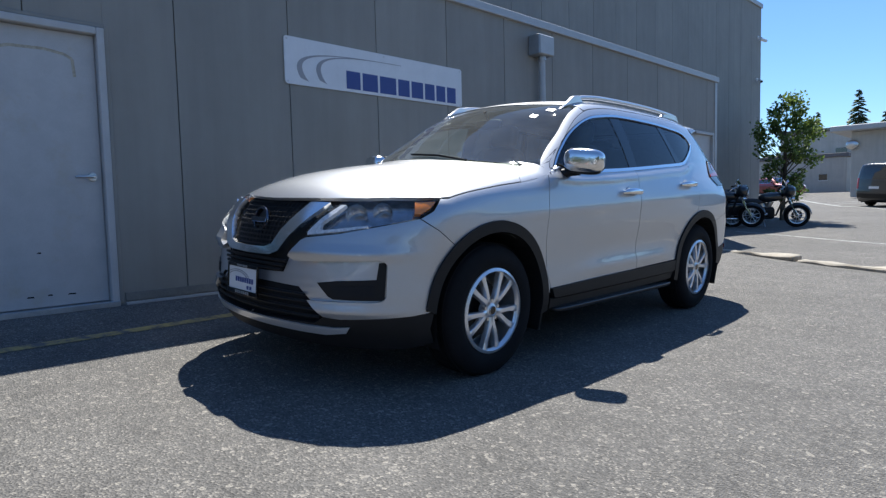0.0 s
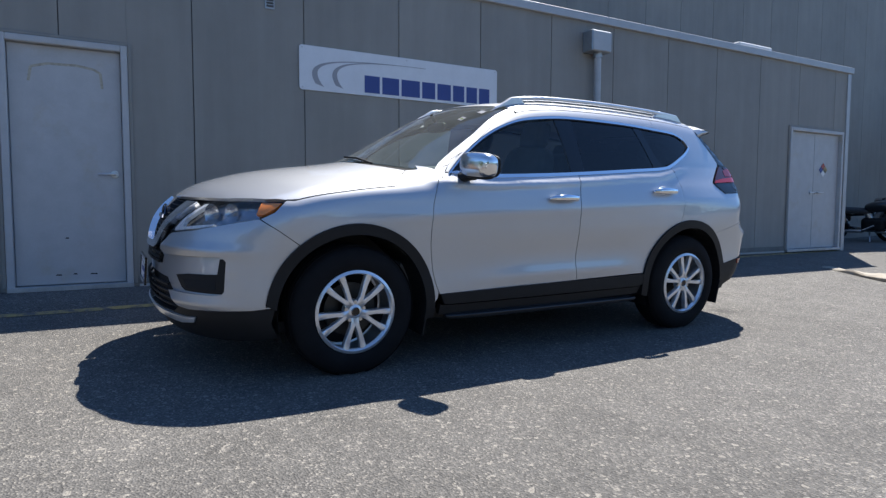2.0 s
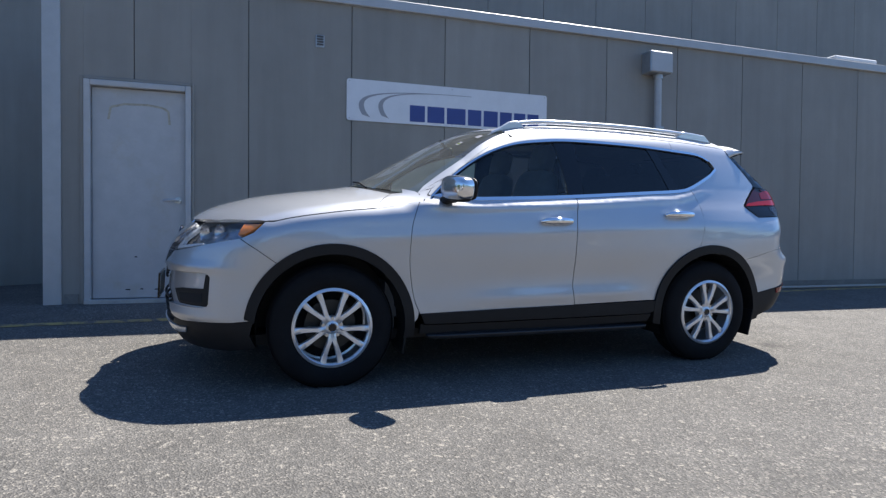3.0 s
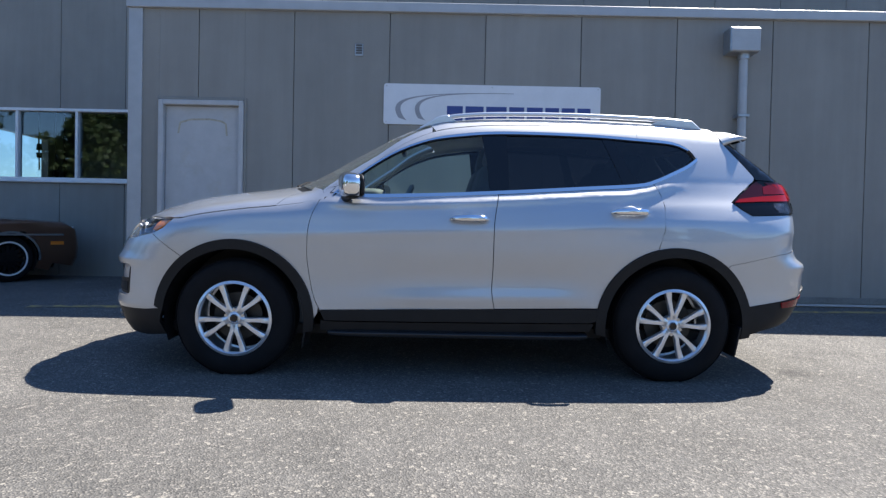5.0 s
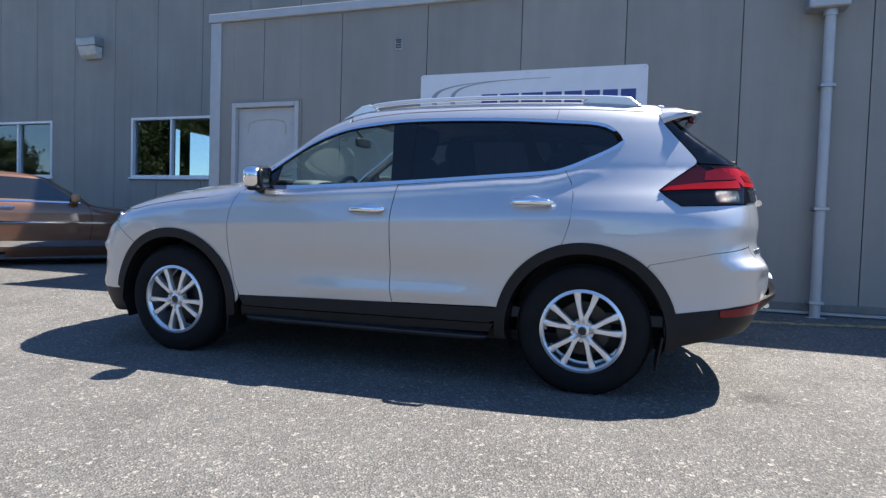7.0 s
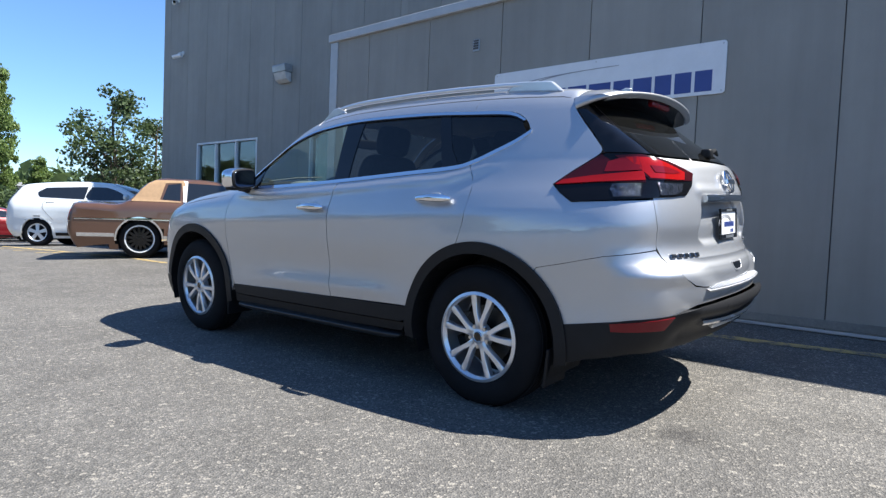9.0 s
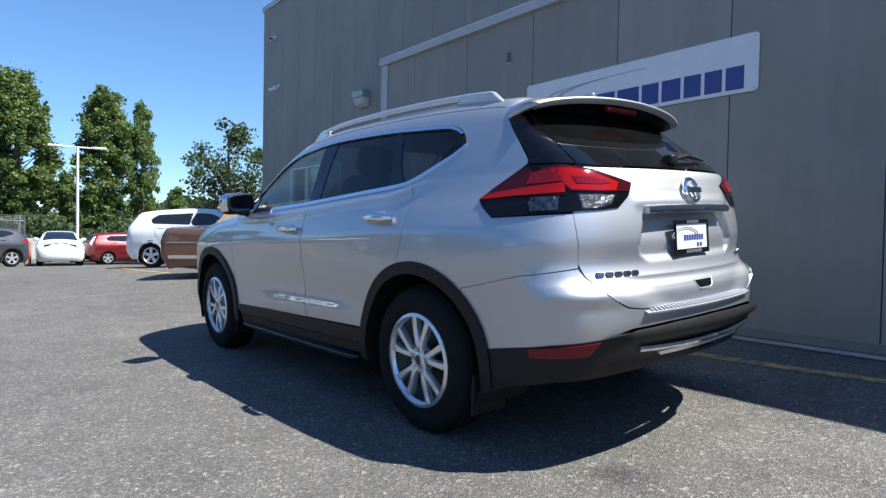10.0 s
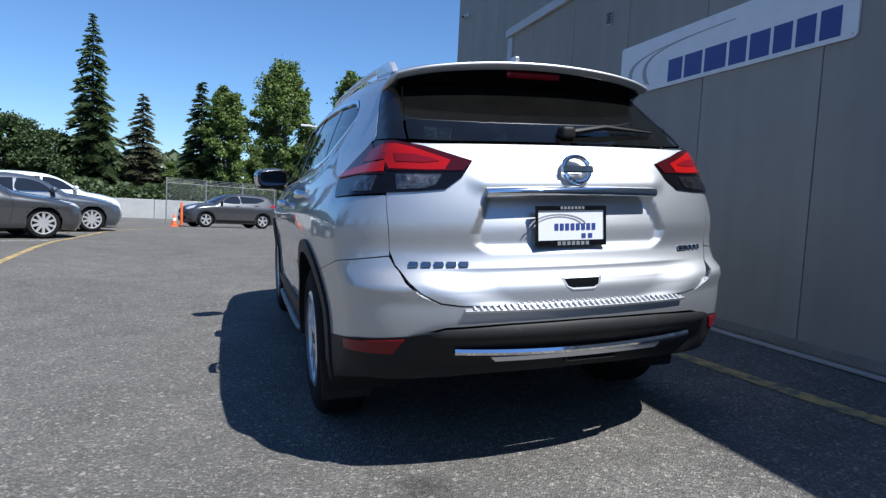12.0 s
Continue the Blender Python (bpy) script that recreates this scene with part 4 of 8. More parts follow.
    cow = [(u, 1.168 + 0.16 * (u / 0.7) ** 2) for u in np.linspace(-0.73, 0.73, 31)] + [(u, 1.222 + 0.17 * (u / 0.7) ** 2) for u in np.linspace(0.76, -0.76, 31)]
    panel("cowl", B, cow, BLACK_PLASTIC, car, "black plastic cowl under the windscreen", dom="top", off=-0.012)
    rs = [(B.edge(v)[0] - 0.003, v) for v in np.linspace(2.16, 4.02, 24)]
    tail_edge = [(u, 4.13 - 0.22 * u * u) for u in np.linspace(0.56, -0.56, 17)]
    head2 = [(u, 2.04 + 0.12 * (u / 0.7) ** 2) for u in np.linspace(-0.55, 0.55, 21)]
    panel("roof", B, head2 + rs + tail_edge + [(-u, v) for u, v in rs[::-1]], SILVER, car, dom="top", gap=0.0015)
    panel("headliner", B, [(u * 0.96, v) for u, v in head2 + rs + tail_edge + [(-u, v) for u, v in rs[::-1]]], HEADLINER, car, "pale cloth headliner", dom="top", off=-0.035, depth=0)


crossover_body()


def rounded_box(sx, sy, sz, power=4.0, div=10):
    """A soft box (superellipsoid)."""
    bm = bmesh.new()
    bmesh.ops.create_cube(bm, size=2.0)
    bmesh.ops.subdivide_edges(bm, edges=bm.edges[:], cuts=div, use_grid_fill=True)
    for v in bm.verts:
        d = v.co.normalized()
        k = (abs(d.x) ** power + abs(d.y) ** power + abs(d.z) ** power) ** (-1 / power)
        v.co = Vector((d.x * k * sx, d.y * k * sy, d.z * k * sz))
    return bm


def torus(major, minor, steps=36, sides=8, axis="y", bm=None, squash=1.0):
    return tube([(major * math.cos(k * math.tau / steps), 0, squash * major * math.sin(k * math.tau / steps)) if axis == "y" else (0, major * math.cos(k * math.tau / steps), squash * major * math.sin(k * math.tau / steps)) for k in range(steps)], minor, sides, bm, closed=True)


def crossover_front():
    B, sd, fr = CROSSOVER, CROSSOVER.sd, CROSSOVER.fr
    RO = 0.486

    def on(u, z, off=0.0):
        p = B.solve(np.array([(u, B.a, z)]), np.array([(0.0, -1.0, 0.0)]), off)[0]
        return Vector(p)
    lamp_low = [sd(0.515, 0.905), sd(0.44, 0.865), fr(0.72, 0.825), fr(0.60, 0.795), fr(0.50, 0.780), fr(0.425, 0.770)]
    lamp_in = [fr(0.405, 0.785), fr(0.44, 0.85), fr(0.475, 0.915)]
    lamp_top = [fr(u, 0.940 + 0.02 * u) for u in (0.52, 0.60, 0.66)] + [sd(0.40, 0.956), sd(0.49, 0.958), sd(0.568, 0.960)]
    grille_side = [(0.555, 0.935), (0.49, 0.90), (0.435, 0.83), (0.395, 0.755), (0.335, 0.675), (0.285, 0.590)]

    for side in (False, True):
        pts = [sd(0.640, 0.732), sd(0.585, 0.772), sd(0.53, 0.812), sd(0.445, 0.868)] + lamp_low[2:] + [fr(0.395, 0.755), fr(0.335, 0.675)]
        lip_in = [fr(0.38, 0.648), fr(0.47, 0.656), fr(0.60, 0.664), fr(0.765, 0.672), fr(0.785, 0.668), fr(0.796, 0.650), fr(0.797, 0.500), fr(0.790, 0.484), fr(0.775, 0.478), fr(0.60, 0.474), fr(0.465, 0.472)]
        inset = [fr(0.325, 0.676), fr(0.38, 0.655), fr(0.47, 0.663), fr(0.60, 0.671), fr(0.765, 0.679), fr(0.800, 0.672), fr(0.806, 0.49), fr(0.78, 0.470), fr(0.60, 0.466), fr(0.475, 0.464), fr(0.40, 0.525), fr(0.2, 0.530), fr(-0.002, 0.530), fr(-0.002, 0.585), fr(0.14, 0.585), fr(0.285, 0.590)]
        panel("bumper_inset", B, inset, SILVER, car, mirror=side, off=-0.026, depth=0.0, gap=0.002)
        pts += lip_in + [fr(0.475, 0.460), fr(0.55, 0.395), fr(0.64, 0.388), fr(0.72, 0.395)]
        pts += [sd(0.40, 0.402), sd(0.515, 0.415)]
        pts += [sd(*p) for p in arc(WF, WZ, RO, 173, 131, 12)]

        def brow(u, v, z):
            fade = np.clip((0.62 - v) / 0.25, 0, 1) * np.clip((0.95 - u) / 0.2, 0, 1)
            return -fade * (0.020 * np.exp(-((z - 0.700) / 0.030) ** 2) + 0.014 * np.exp(-((z - 0.425) / 0.028) ** 2))
        panel("front_bumper", B, pts, SILVER, car, mirror=side, h=0.022, gap=0.0016, depth=0.030, relief=brow)
        # lamp: bowl, pieces inside and a clear lens
        outline = lamp_top + lamp_low + lamp_in
        lamp = panel("headlight", B, outline, LAMP_BASE, car, "clear headlight with chrome reflectors and amber corner", mirror=side, off=-0.05, depth=0.0, gap=0.0)
        panel("lens", B, outline, LENS, lamp, "clear polycarbonate lens", mirror=side, off=-0.001, depth=0.05, gap=0.003)
        panel("amber_corner", B, [sd(0.565, 0.952), sd(0.46, 0.948), sd(0.425, 0.885), sd(0.46, 0.885), sd(0.515, 0.915)], AMBER, lamp, "amber side marker", mirror=side, off=-0.012, depth=0.03, gap=0.004)
        panel("running_light", B, [fr(0.422, 0.780), fr(0.50, 0.790), fr(0.62, 0.806), fr(0.70, 0.824), fr(0.70, 0.832), fr(0.60, 0.819), fr(0.510, 0.806), fr(0.482, 0.812), fr(0.478, 0.838), fr(0.532, 0.925), fr(0.505, 0.925), fr(0.458, 0.860), fr(0.418, 0.795)], DRL_WHITE, lamp, "white running light strip", mirror=side, off=-0.012, depth=0.02, gap=0.0)
        sg = -1 if side else 1
        for u, z, r in ((0.600, 0.876, 0.056), (0.700, 0.890, 0.050)):
            p = on(u, z, -0.030)
            part("reflector", lathe([(0.0, 0.045), (r * 0.5, 0.035), (r * 0.85, 0.012), (r, -0.004)], 28, "y"), FACETED, lamp, "chrome lamp reflector", True, Matrix.Translation((sg * p.x, p.y + 0.0, p.z)) @ pose(0, 0, 0, 0, 0, sg * 30))
        # lower corner opening
        bez = [fr(0.515, 0.556), fr(0.62, 0.572), fr(0.768, 0.582), fr(0.772, 0.660), fr(0.79, 0.662), fr(0.794, 0.652), fr(0.794, 0.490), fr(0.785, 0.482), fr(0.60, 0.482), fr(0.575, 0.494)]
        panel("corner_bezel", B, bez, BLACK_PLASTIC, car, "black corner bezel", mirror=side, off=-0.020, depth=0.012, gap=0.0)
        panel("fog_pocket", B, [fr(0.585, 0.542), fr(0.70, 0.552), fr(0.765, 0.556), fr(0.765, 0.500), fr(0.61, 0.498)], DARK, car, "dark fog lamp pocket", mirror=side, off=-0.017, depth=0.002, gap=0.0)
        # chrome V arm
        arm = [fr(0.335, 0.938), fr(0.448, 0.937), fr(0.396, 0.86), fr(0.325, 0.775), fr(0.262, 0.694), fr(0.20, 0.672), fr(0.0, 0.668), fr(0.0, 0.705), fr(0.15, 0.708), fr(0.205, 0.725), fr(0.255, 0.80)]
        panel("grille_chrome", B, arm, CHROME_CAP, car, "bright chrome V-shaped grille surround", mirror=side, off=0.012, depth=0.05, gap=0.0, h=0.03)
    gs = [fr(u, z) for u, z in grille_side]
    panel("grille_backing", B, gs + [(-s, z) for s, z in gs[::-1]], DARK, car, "black grille opening", off=-0.045, depth=0, gap=-0.01)
    mesh = bmesh.new()
    for i in range(10):
        z = 0.712 + i * 0.0235
        w = 0.16 + (z - 0.70) * 0.70
        tube([tuple(on(u, z, -0.028)) for u in np.linspace(-w, w, 15)], 0.0042, 6, mesh)
    for i in range(-9, 10):
        u = i * 0.033
        lo = 0.71 if abs(u) < 0.17 else 0.71 + (abs(u) - 0.16) / 0.70
        tube([tuple(on(u, z, -0.029)) for z in np.linspace(lo, 0.935, 5)], 0.0042, 5, mesh)
    part("grille_mesh", mesh, BLACK_PLASTIC, car, "black grille mesh")
    for z, w in ((0.600, 0.28), (0.622, 0.295), (0.645, 0.31)):
        part("grille_bar", tube([tuple(on(u, z, -0.01)) for u in np.linspace(-w, w, 13)], 0.008, 6), BLACK_PLASTIC, car)
    low = [fr(0.0, 0.532), fr(0.40, 0.527), fr(0.55, 0.395), fr(0.50, 0.365), fr(0.0, 0.350)]
    panel("lower_grille", B, low + [(-s, z) for s, z in low[-2:0:-1]], DARK, car, "dark lower air intake", off=-0.04, depth=0, gap=-0.01)
    for z, w in ((0.39, 0.52), (0.425, 0.50), (0.46, 0.47), (0.495, 0.44)):
        part("intake_bar", tube([tuple(on(u, z, -0.012)) for u in np.linspace(-w, w, 17)], 0.008, 6), BLACK_PLASTIC, car)
    clad = [sd(0.52, 0.415), sd(0.40, 0.402), fr(0.72, 0.395), fr(0.55, 0.393), fr(0.50, 0.362), fr(0.0, 0.350)]
    bot = [fr(0.0, 0.235), fr(0.40, 0.235), fr(0.66, 0.235), sd(0.40, 0.235), sd(0.54, 0.25), sd(0.50, 0.33)]
    panel("front_skirt", B, clad + [(-s, z) for s, z in clad[-2::-1]] + [(-s, z) for s, z in bot[:0:-1]] + bot, BLACK_PLASTIC, car, "black plastic lower front skirt", off=0.004, depth=0.03)
    lip = [(s, 0.345 - 0.00 * s) for s in np.linspace(-0.50, 0.50, 19)] + [(0.56, 0.352), (0.545, 0.322)] + [(s, 0.305) for s in np.linspace(0.46, -0.46, 17)] + [(-0.545, 0.322), (-0.56, 0.352)]
    panel("skid_plate", B, lip, ALLOY, car, "bright silver skid plate lip", off=0.014, depth=0.03, gap=0.0)
    # badge and plate
    c = on(0, 0.835, -0.022)
    part("badge_ring", torus(0.062, 0.0085), DARK_CHROME, car, "chrome badge ring", True, Matrix.Translation(c) @ pose(0, 0, 0, -12, 0, 0))
    part("badge_bar", box(-0.072, 0.072, -0.006, 0.006, -0.013, 0.013, 0.003), DARK_CHROME, car, "chrome badge bar", False, Matrix.Translation(c) @ pose(0, -0.010, 0, -12, 0, 0))
    part("badge_backing", lathe([(0.0, 0.0), (0.058, 0.0), (0.058, 0.02)], 32, "y"), GLOSS_BLACK, car, "", False, Matrix.Translation(c) @ pose(0, 0.006, 0, -12, 0, 0))
    c = on(0, 0.525, 0.0)
    plate_set(Matrix.Translation((0, c.y - 0.022, 0.525)) @ pose(0, 0, 0, 3, 0, 180))
    # washer, cowl details
    for sg in (-1, 1):
        a = B.place([(sg * 0.42, 1.235)], "top", 0.006)[0]
        b = B.place([(sg * 0.42 - 0.52, 1.255)], "top", 0.010)[0]
        part("wiper", tube([tuple(a), tuple((a + b) / 2 + np.array([0, 0, 0.012])), tuple(b)], 0.007, 6), BLACK_PLASTIC, car, "black windscreen wiper")


def plate_set(m):
    """Dealer plate in a black frame, seen from +y of its own frame."""
    fr_ = bmesh.new()
    for b in ((-0.158, 0.158, -0.004, 0.008, -0.080, -0.056), (-0.158, 0.158, -0.004, 0.008, 0.062, 0.080), (-0.158, -0.148, -0.004, 0.008, -0.056, 0.062), (0.148, 0.158, -0.004, 0.008, -0.056, 0.062)):
        box(*b, 0.002, fr_)
    pf = part("plate_frame", fr_, GLOSS_BLACK, car, "black plate frame", m=m)
    part("plate", box(-0.150, 0.150, -0.006, 0.002, -0.062, 0.068), PLATE_WHITE, pf, "white dealer plate")
    for i in range(8):
        part("letter_bar", box(0.075 - i * 0.024 - 0.016, 0.075 - i * 0.024, 0.002, 0.004, -0.016, 0.010), SIGN_BLUE, pf)
    for k, r in enumerate((0.115, 0.135)):
        sw = slab([(-(-0.055) + r * math.cos(radians(a)), -0.012 + 0.45 * r * math.sin(radians(a))) for a in range(5, 160, 12)] + [(0.055 + (r - 0.007) * math.cos(radians(a)), -0.012 + 0.45 * (r - 0.009) * math.sin(radians(a))) for a in range(160, 4, -12)], (0.002, 0.0035))
        part("swoosh", sw, SIGN_GREY, pf)
    for u in (-0.055, -0.085):
        part("letter_bar", box(u - 0.009, u + 0.009, 0.002, 0.004, -0.048, -0.030), SIGN_BLUE, pf)
    for i in range(7):
        part("letter_bar", box(-0.055 + i * 0.016, -0.044 + i * 0.016, 0.008, 0.0095, 0.066, 0.077), GALV, pf)
        part("letter_bar", box(-0.075 + i * 0.021, -0.060 + i * 0.021, 0.008, 0.0095, -0.076, -0.061), GALV, pf)


def crossover_rear():
    B, sd, rr = CROSSOVER, CROSSOVER.sd, CROSSOVER.rr
    RO = 0.486

    def on(u, z, off=0.0):
        return Vector(B.solve(np.array([(u, B.b, z)]), np.array([(0.0, 1.0, 0.0)]), off)[0])

    def mir(pts):
        return pts + [(2 * B.S3 - s, z) for s, z in pts[::-1]]

    def step(x):
        x = np.clip(x, 0, 1)
        return x * x * (3 - 2 * x)

    def recess(u, v, z):
        half = np.interp(z, [0.84, 0.885, 0.92, 1.065], [0.365, 0.418, 0.428, 0.365])
        m = step((half - u) / 0.048) * step((z - 0.840) / 0.045) * step((1.070 - z) / 0.014)
        d = -m * np.interp(z, [0.84, 1.06], [0.010, 0.050])
        d = d - np.interp(z, [0.655, 0.70, 0.74, 0.775, 0.796], [0.022, 0.022, 0.020, 0.010, 0.0]) * step((np.interp(z, [0.66, 0.68, 0.71, 0.76, 0.81], [0.44, 0.51, 0.57, 0.63, 0.66]) - u) / 0.26)
        return d + 0.010 * np.exp(-((z - 1.105) / 0.03) ** 2) * step((0.44 - u) / 0.08)
    def facing(p):
        n = B.normal(np.array([tuple(p)]))[0]
        return Matrix.Translation(p) @ pose(0, 0, 0, 0, 0, -math.degrees(math.atan2(n[0], n[1]))) @ pose(0, 0, 0, math.degrees(math.asin(n[2])), 0, 0)
    hatch = [rr(u, 1.252) for u in (0.0, 0.2, 0.4, 0.55)] + [rr(0.655, 1.258), rr(0.704, 1.16), rr(0.7085, 1.07), rr(0.706, 0.94), rr(0.7035, 0.86), rr(0.688, 0.81), rr(0.655, 0.758), rr(0.61, 0.712), rr(0.55, 0.680), rr(0.48, 0.669), rr(0.25, 0.661), rr(0.0, 0.659)]
    hatch_ob = panel("tailgate", B, hatch + [(2 * B.S3 - s, z) for s, z in hatch[-2:0:-1]], SILVER, car, h=0.0078, relief=recess, gap=0.0006)
    for side in (False, True):
        sg = -1 if side else 1
        pts = [sd(3.985, 0.7405), sd(4.10, 0.7645), sd(4.30, 0.8105), rr(0.706, 0.838), rr(0.691, 0.806), rr(0.659, 0.752), rr(0.613, 0.706), rr(0.552, 0.674), rr(0.48, 0.664), rr(0.25, 0.656), rr(-0.0012, 0.654)]
        pts += [rr(-0.0012, 0.604), rr(0.3, 0.600), rr(0.53, 0.590), rr(0.60, 0.572), rr(0.66, 0.556), sd(4.42, 0.536), sd(4.25, 0.508), sd(4.085, 0.480)]
        pts += [sd(*p) for p in arc(WR, WZ, RO, 15, 48, 10)]

        def shelf(u, v, z):
            return 0.020 * np.exp(-((z - 0.735) / 0.035) ** 2) * step((v - 4.34) / 0.15) * step((0.80 - z) / 0.05)
        panel("rear_bumper", B, pts, SILVER, car, mirror=side, h=0.03, relief=shelf, gap=0.0003, depth=0.034)
        lo = [sd(4.075, 0.482), sd(4.25, 0.510), sd(4.42, 0.538), rr(0.66, 0.558), rr(0.60, 0.574), rr(0.53, 0.592), rr(0.3, 0.602), rr(-0.0025, 0.606), rr(-0.0025, 0.402), rr(0.35, 0.397), rr(0.55, 0.385), rr(0.70, 0.375), sd(4.40, 0.375), sd(4.22, 0.335), sd(4.07, 0.285)]
        lo += [sd(*p) for p in arc(WR, WZ, 0.43, -8, 14, 8)]

        def ledge(u, v, z):
            return step((0.68 - u) / 0.12) * step((v - 4.3) / 0.1) * (0.045 * np.exp(-((z - 0.565) / 0.05) ** 2) - 0.02 * np.exp(-((z - 0.45) / 0.045) ** 2))
        panel("rear_skirt", B, lo, BLACK_PLASTIC, car, "black plastic lower rear bumper", mirror=side, off=0.004, depth=0.03, h=0.03, relief=ledge)
        panel("rear_reflector", B, [rr(0.665, 0.545), sd(4.43, 0.528), sd(4.33, 0.515), sd(4.335, 0.480), rr(0.70, 0.488)], DEEP_RED, car, "red rear reflector", mirror=side, off=0.010, depth=0.015, gap=0.0)
        # tail lamp: dark base, red, clear and smoked parts
        outer = [sd(4.018, 1.132), sd(4.075, 1.180), sd(4.135, 1.224), sd(4.195, 1.266), sd(4.215, 1.276), rr(0.655, 1.270), rr(0.56, 1.244), rr(0.395, 1.188), rr(0.44, 1.128), rr(0.505, 1.082), rr(0.60, 1.074), rr(0.70, 1.070), sd(4.13, 1.052), sd(4.060, 1.096)]
        lamp = panel("tail_light", B, outer, SMOKE, car, "red and clear wraparound tail light", mirror=side, off=0.006, depth=0.03, gap=0.001, h=0.02)
        s0, s1 = sd(4.018, 1.132)[0], rr(0.708, 1.13)[0]

        def way(f, z):
            return (s0 + (s1 - s0) * f, z)
        panel("red_lens", B, [sd(4.020, 1.134), sd(4.075, 1.179), sd(4.135, 1.223), sd(4.195, 1.265), sd(4.215, 1.275), rr(0.70, 1.272), way(0.992, 1.140), way(0.5, 1.140)], MAROON, lamp, "deep red lens", mirror=side, off=0.010, depth=0.006, gap=0.0005, h=0.02)
        # sun falling on the deep red lens, painted as a lighter red patch
        panel("sunlit_patch", B, [way(0.60, 1.190), way(0.66, 1.236), way(0.80, 1.252), way(0.97, 1.258), way(0.975, 1.196), way(0.8, 1.192)], DEEP_RED, lamp, "lighter red patch painting the sun on the deep red lens", mirror=side, off=0.0125, depth=0.003, gap=0.0, h=0.02)
        panel("brake_lens", B, [way(0.02, 1.133), way(0.12, 1.155), way(0.45, 1.172), way(0.985, 1.192), way(0.985, 1.150), way(0.5, 1.143)], RED_LENS, lamp, "bright red brake lens", mirror=side, off=0.0135, depth=0.006, gap=0.0005, h=0.02)
        panel("inner_lens", B, [rr(0.692, 1.266), rr(0.655, 1.268), rr(0.56, 1.242), rr(0.397, 1.187), rr(0.435, 1.150), rr(0.56, 1.148), rr(0.692, 1.152)], MAROON, lamp, "deep red inner lens", mirror=side, off=0.010, depth=0.006, gap=0.0015, h=0.02)
        # red bar, enlarged so its colour also paints the sunlit inside of the lens
        panel("inner_bar", B, [rr(0.686, 1.256), rr(0.650, 1.254), rr(0.60, 1.238), rr(0.475, 1.190), rr(0.50, 1.155), rr(0.56, 1.154), rr(0.686, 1.160)], RED_LENS, lamp, "bright red lens bar with the sunlit lens area painted in", mirror=side, off=0.0125, depth=0.004, gap=0.0, h=0.02)
        panel("inner_core", B, [rr(0.662, 1.216), rr(0.60, 1.212), rr(0.53, 1.194), rr(0.515, 1.186), rr(0.57, 1.180), rr(0.66, 1.186)], DEEP_RED, lamp, "dark red lens centre", mirror=side, off=0.015, depth=0.004, gap=0.0, h=0.02)
        for pts2 in ([rr(0.672, 1.082), rr(0.57, 1.086), rr(0.535, 1.100), rr(0.512, 1.138), rr(0.60, 1.139), rr(0.672, 1.140)], [way(0.64, 1.074), way(0.90, 1.078), way(0.93, 1.136), way(0.66, 1.134), way(0.62, 1.110)]):
            panel("clear_lens", B, pts2, CLEAR_CUT, lamp, "clear reversing lens", mirror=side, off=0.0095, depth=0.004, gap=0.001, h=0.02)
        # dark wedge beside the glass
        wedge = [sd(4.026, 1.515), sd(4.078, 1.452), sd(4.153, 1.367), sd(4.202, 1.309), sd(4.214, 1.280), rr(0.66, 1.273), rr(0.615, 1.268), rr(0.585, 1.40), rr(0.55, 1.53)]
        panel("rear_pillar_cover", B, wedge, GLOSS_BLACK, car, "gloss black pillar cover", mirror=side, off=0.0, depth=0.015)
    glass = [rr(u, 1.262) for u in (0.0, 0.3, 0.5)] + [rr(0.612, 1.270), rr(0.60, 1.34), rr(0.583, 1.41), rr(0.548, 1.535), rr(0.3, 1.548), rr(0.0, 1.552)]
    panel("rear_screen", B, glass + [(2 * B.S3 - s, z) for s, z in glass[-2:0:-1]], GLASS_REAR, car, "dark privacy glass rear screen", off=-0.002, depth=0)
    # spoiler over the rear screen
    us = np.linspace(-0.60, 0.60, 33)
    prof = []
    for u in us:
        q = abs(u / 0.60)
        zr = float(B.place([(u, 4.02)], "top", 0.003)[0][2])
        tip_v, tip_z = 4.272 - 0.062 * q * q - 0.018 * q ** 8, 1.612 - 0.045 * q * q - 0.012 * q ** 8
        prof.append([(4.02, zr), (4.105, zr * 0.5 + tip_z * 0.5 + 0.012), (4.195 - 0.05 * q, tip_z + 0.011), (tip_v, tip_z), (tip_v - 0.002, tip_z - 0.011), (tip_v - 0.03, tip_z - 0.026)])
    v = [(u, *p) for u, row in zip(us, prof) for p in row]
    k = len(prof[0])
    f = [(i * k + j, (i + 1) * k + j, (i + 1) * k + j + 1, i * k + j + 1) for i in range(len(us) - 1) for j in range(k - 1)]
    me = make_mesh("spoiler", v, f, SILVER, smooth=True)
    sp = part("spoiler", me, None, car)
    under = [[(row[5][0], row[5][1]), (row[5][0] - 0.05, row[5][1] - 0.014), (4.150 - 0.06 * (u / 0.6) ** 2, 1.542 - 0.025 * (u / 0.6) ** 2), (4.05, 1.545)] for u, row in zip(us, prof)]
    v = [(u * 0.965, *p) for u, row in zip(us, under) for p in row]
    f = [(i * 4 + j, (i + 1) * 4 + j, (i + 1) * 4 + j + 1, i * 4 + j + 1) for i in range(len(us) - 1) for j in range(3)]
    part("spoiler_underside", make_mesh("spoiler_underside", v, f, GLOSS_BLACK, smooth=True), None, sp, "dark underside of the spoiler")
    part("brake_light", box(-0.125, 0.125, 4.196, 4.230, 1.556, 1.584, 0.008), DEEP_RED, sp, "red high-level brake light")
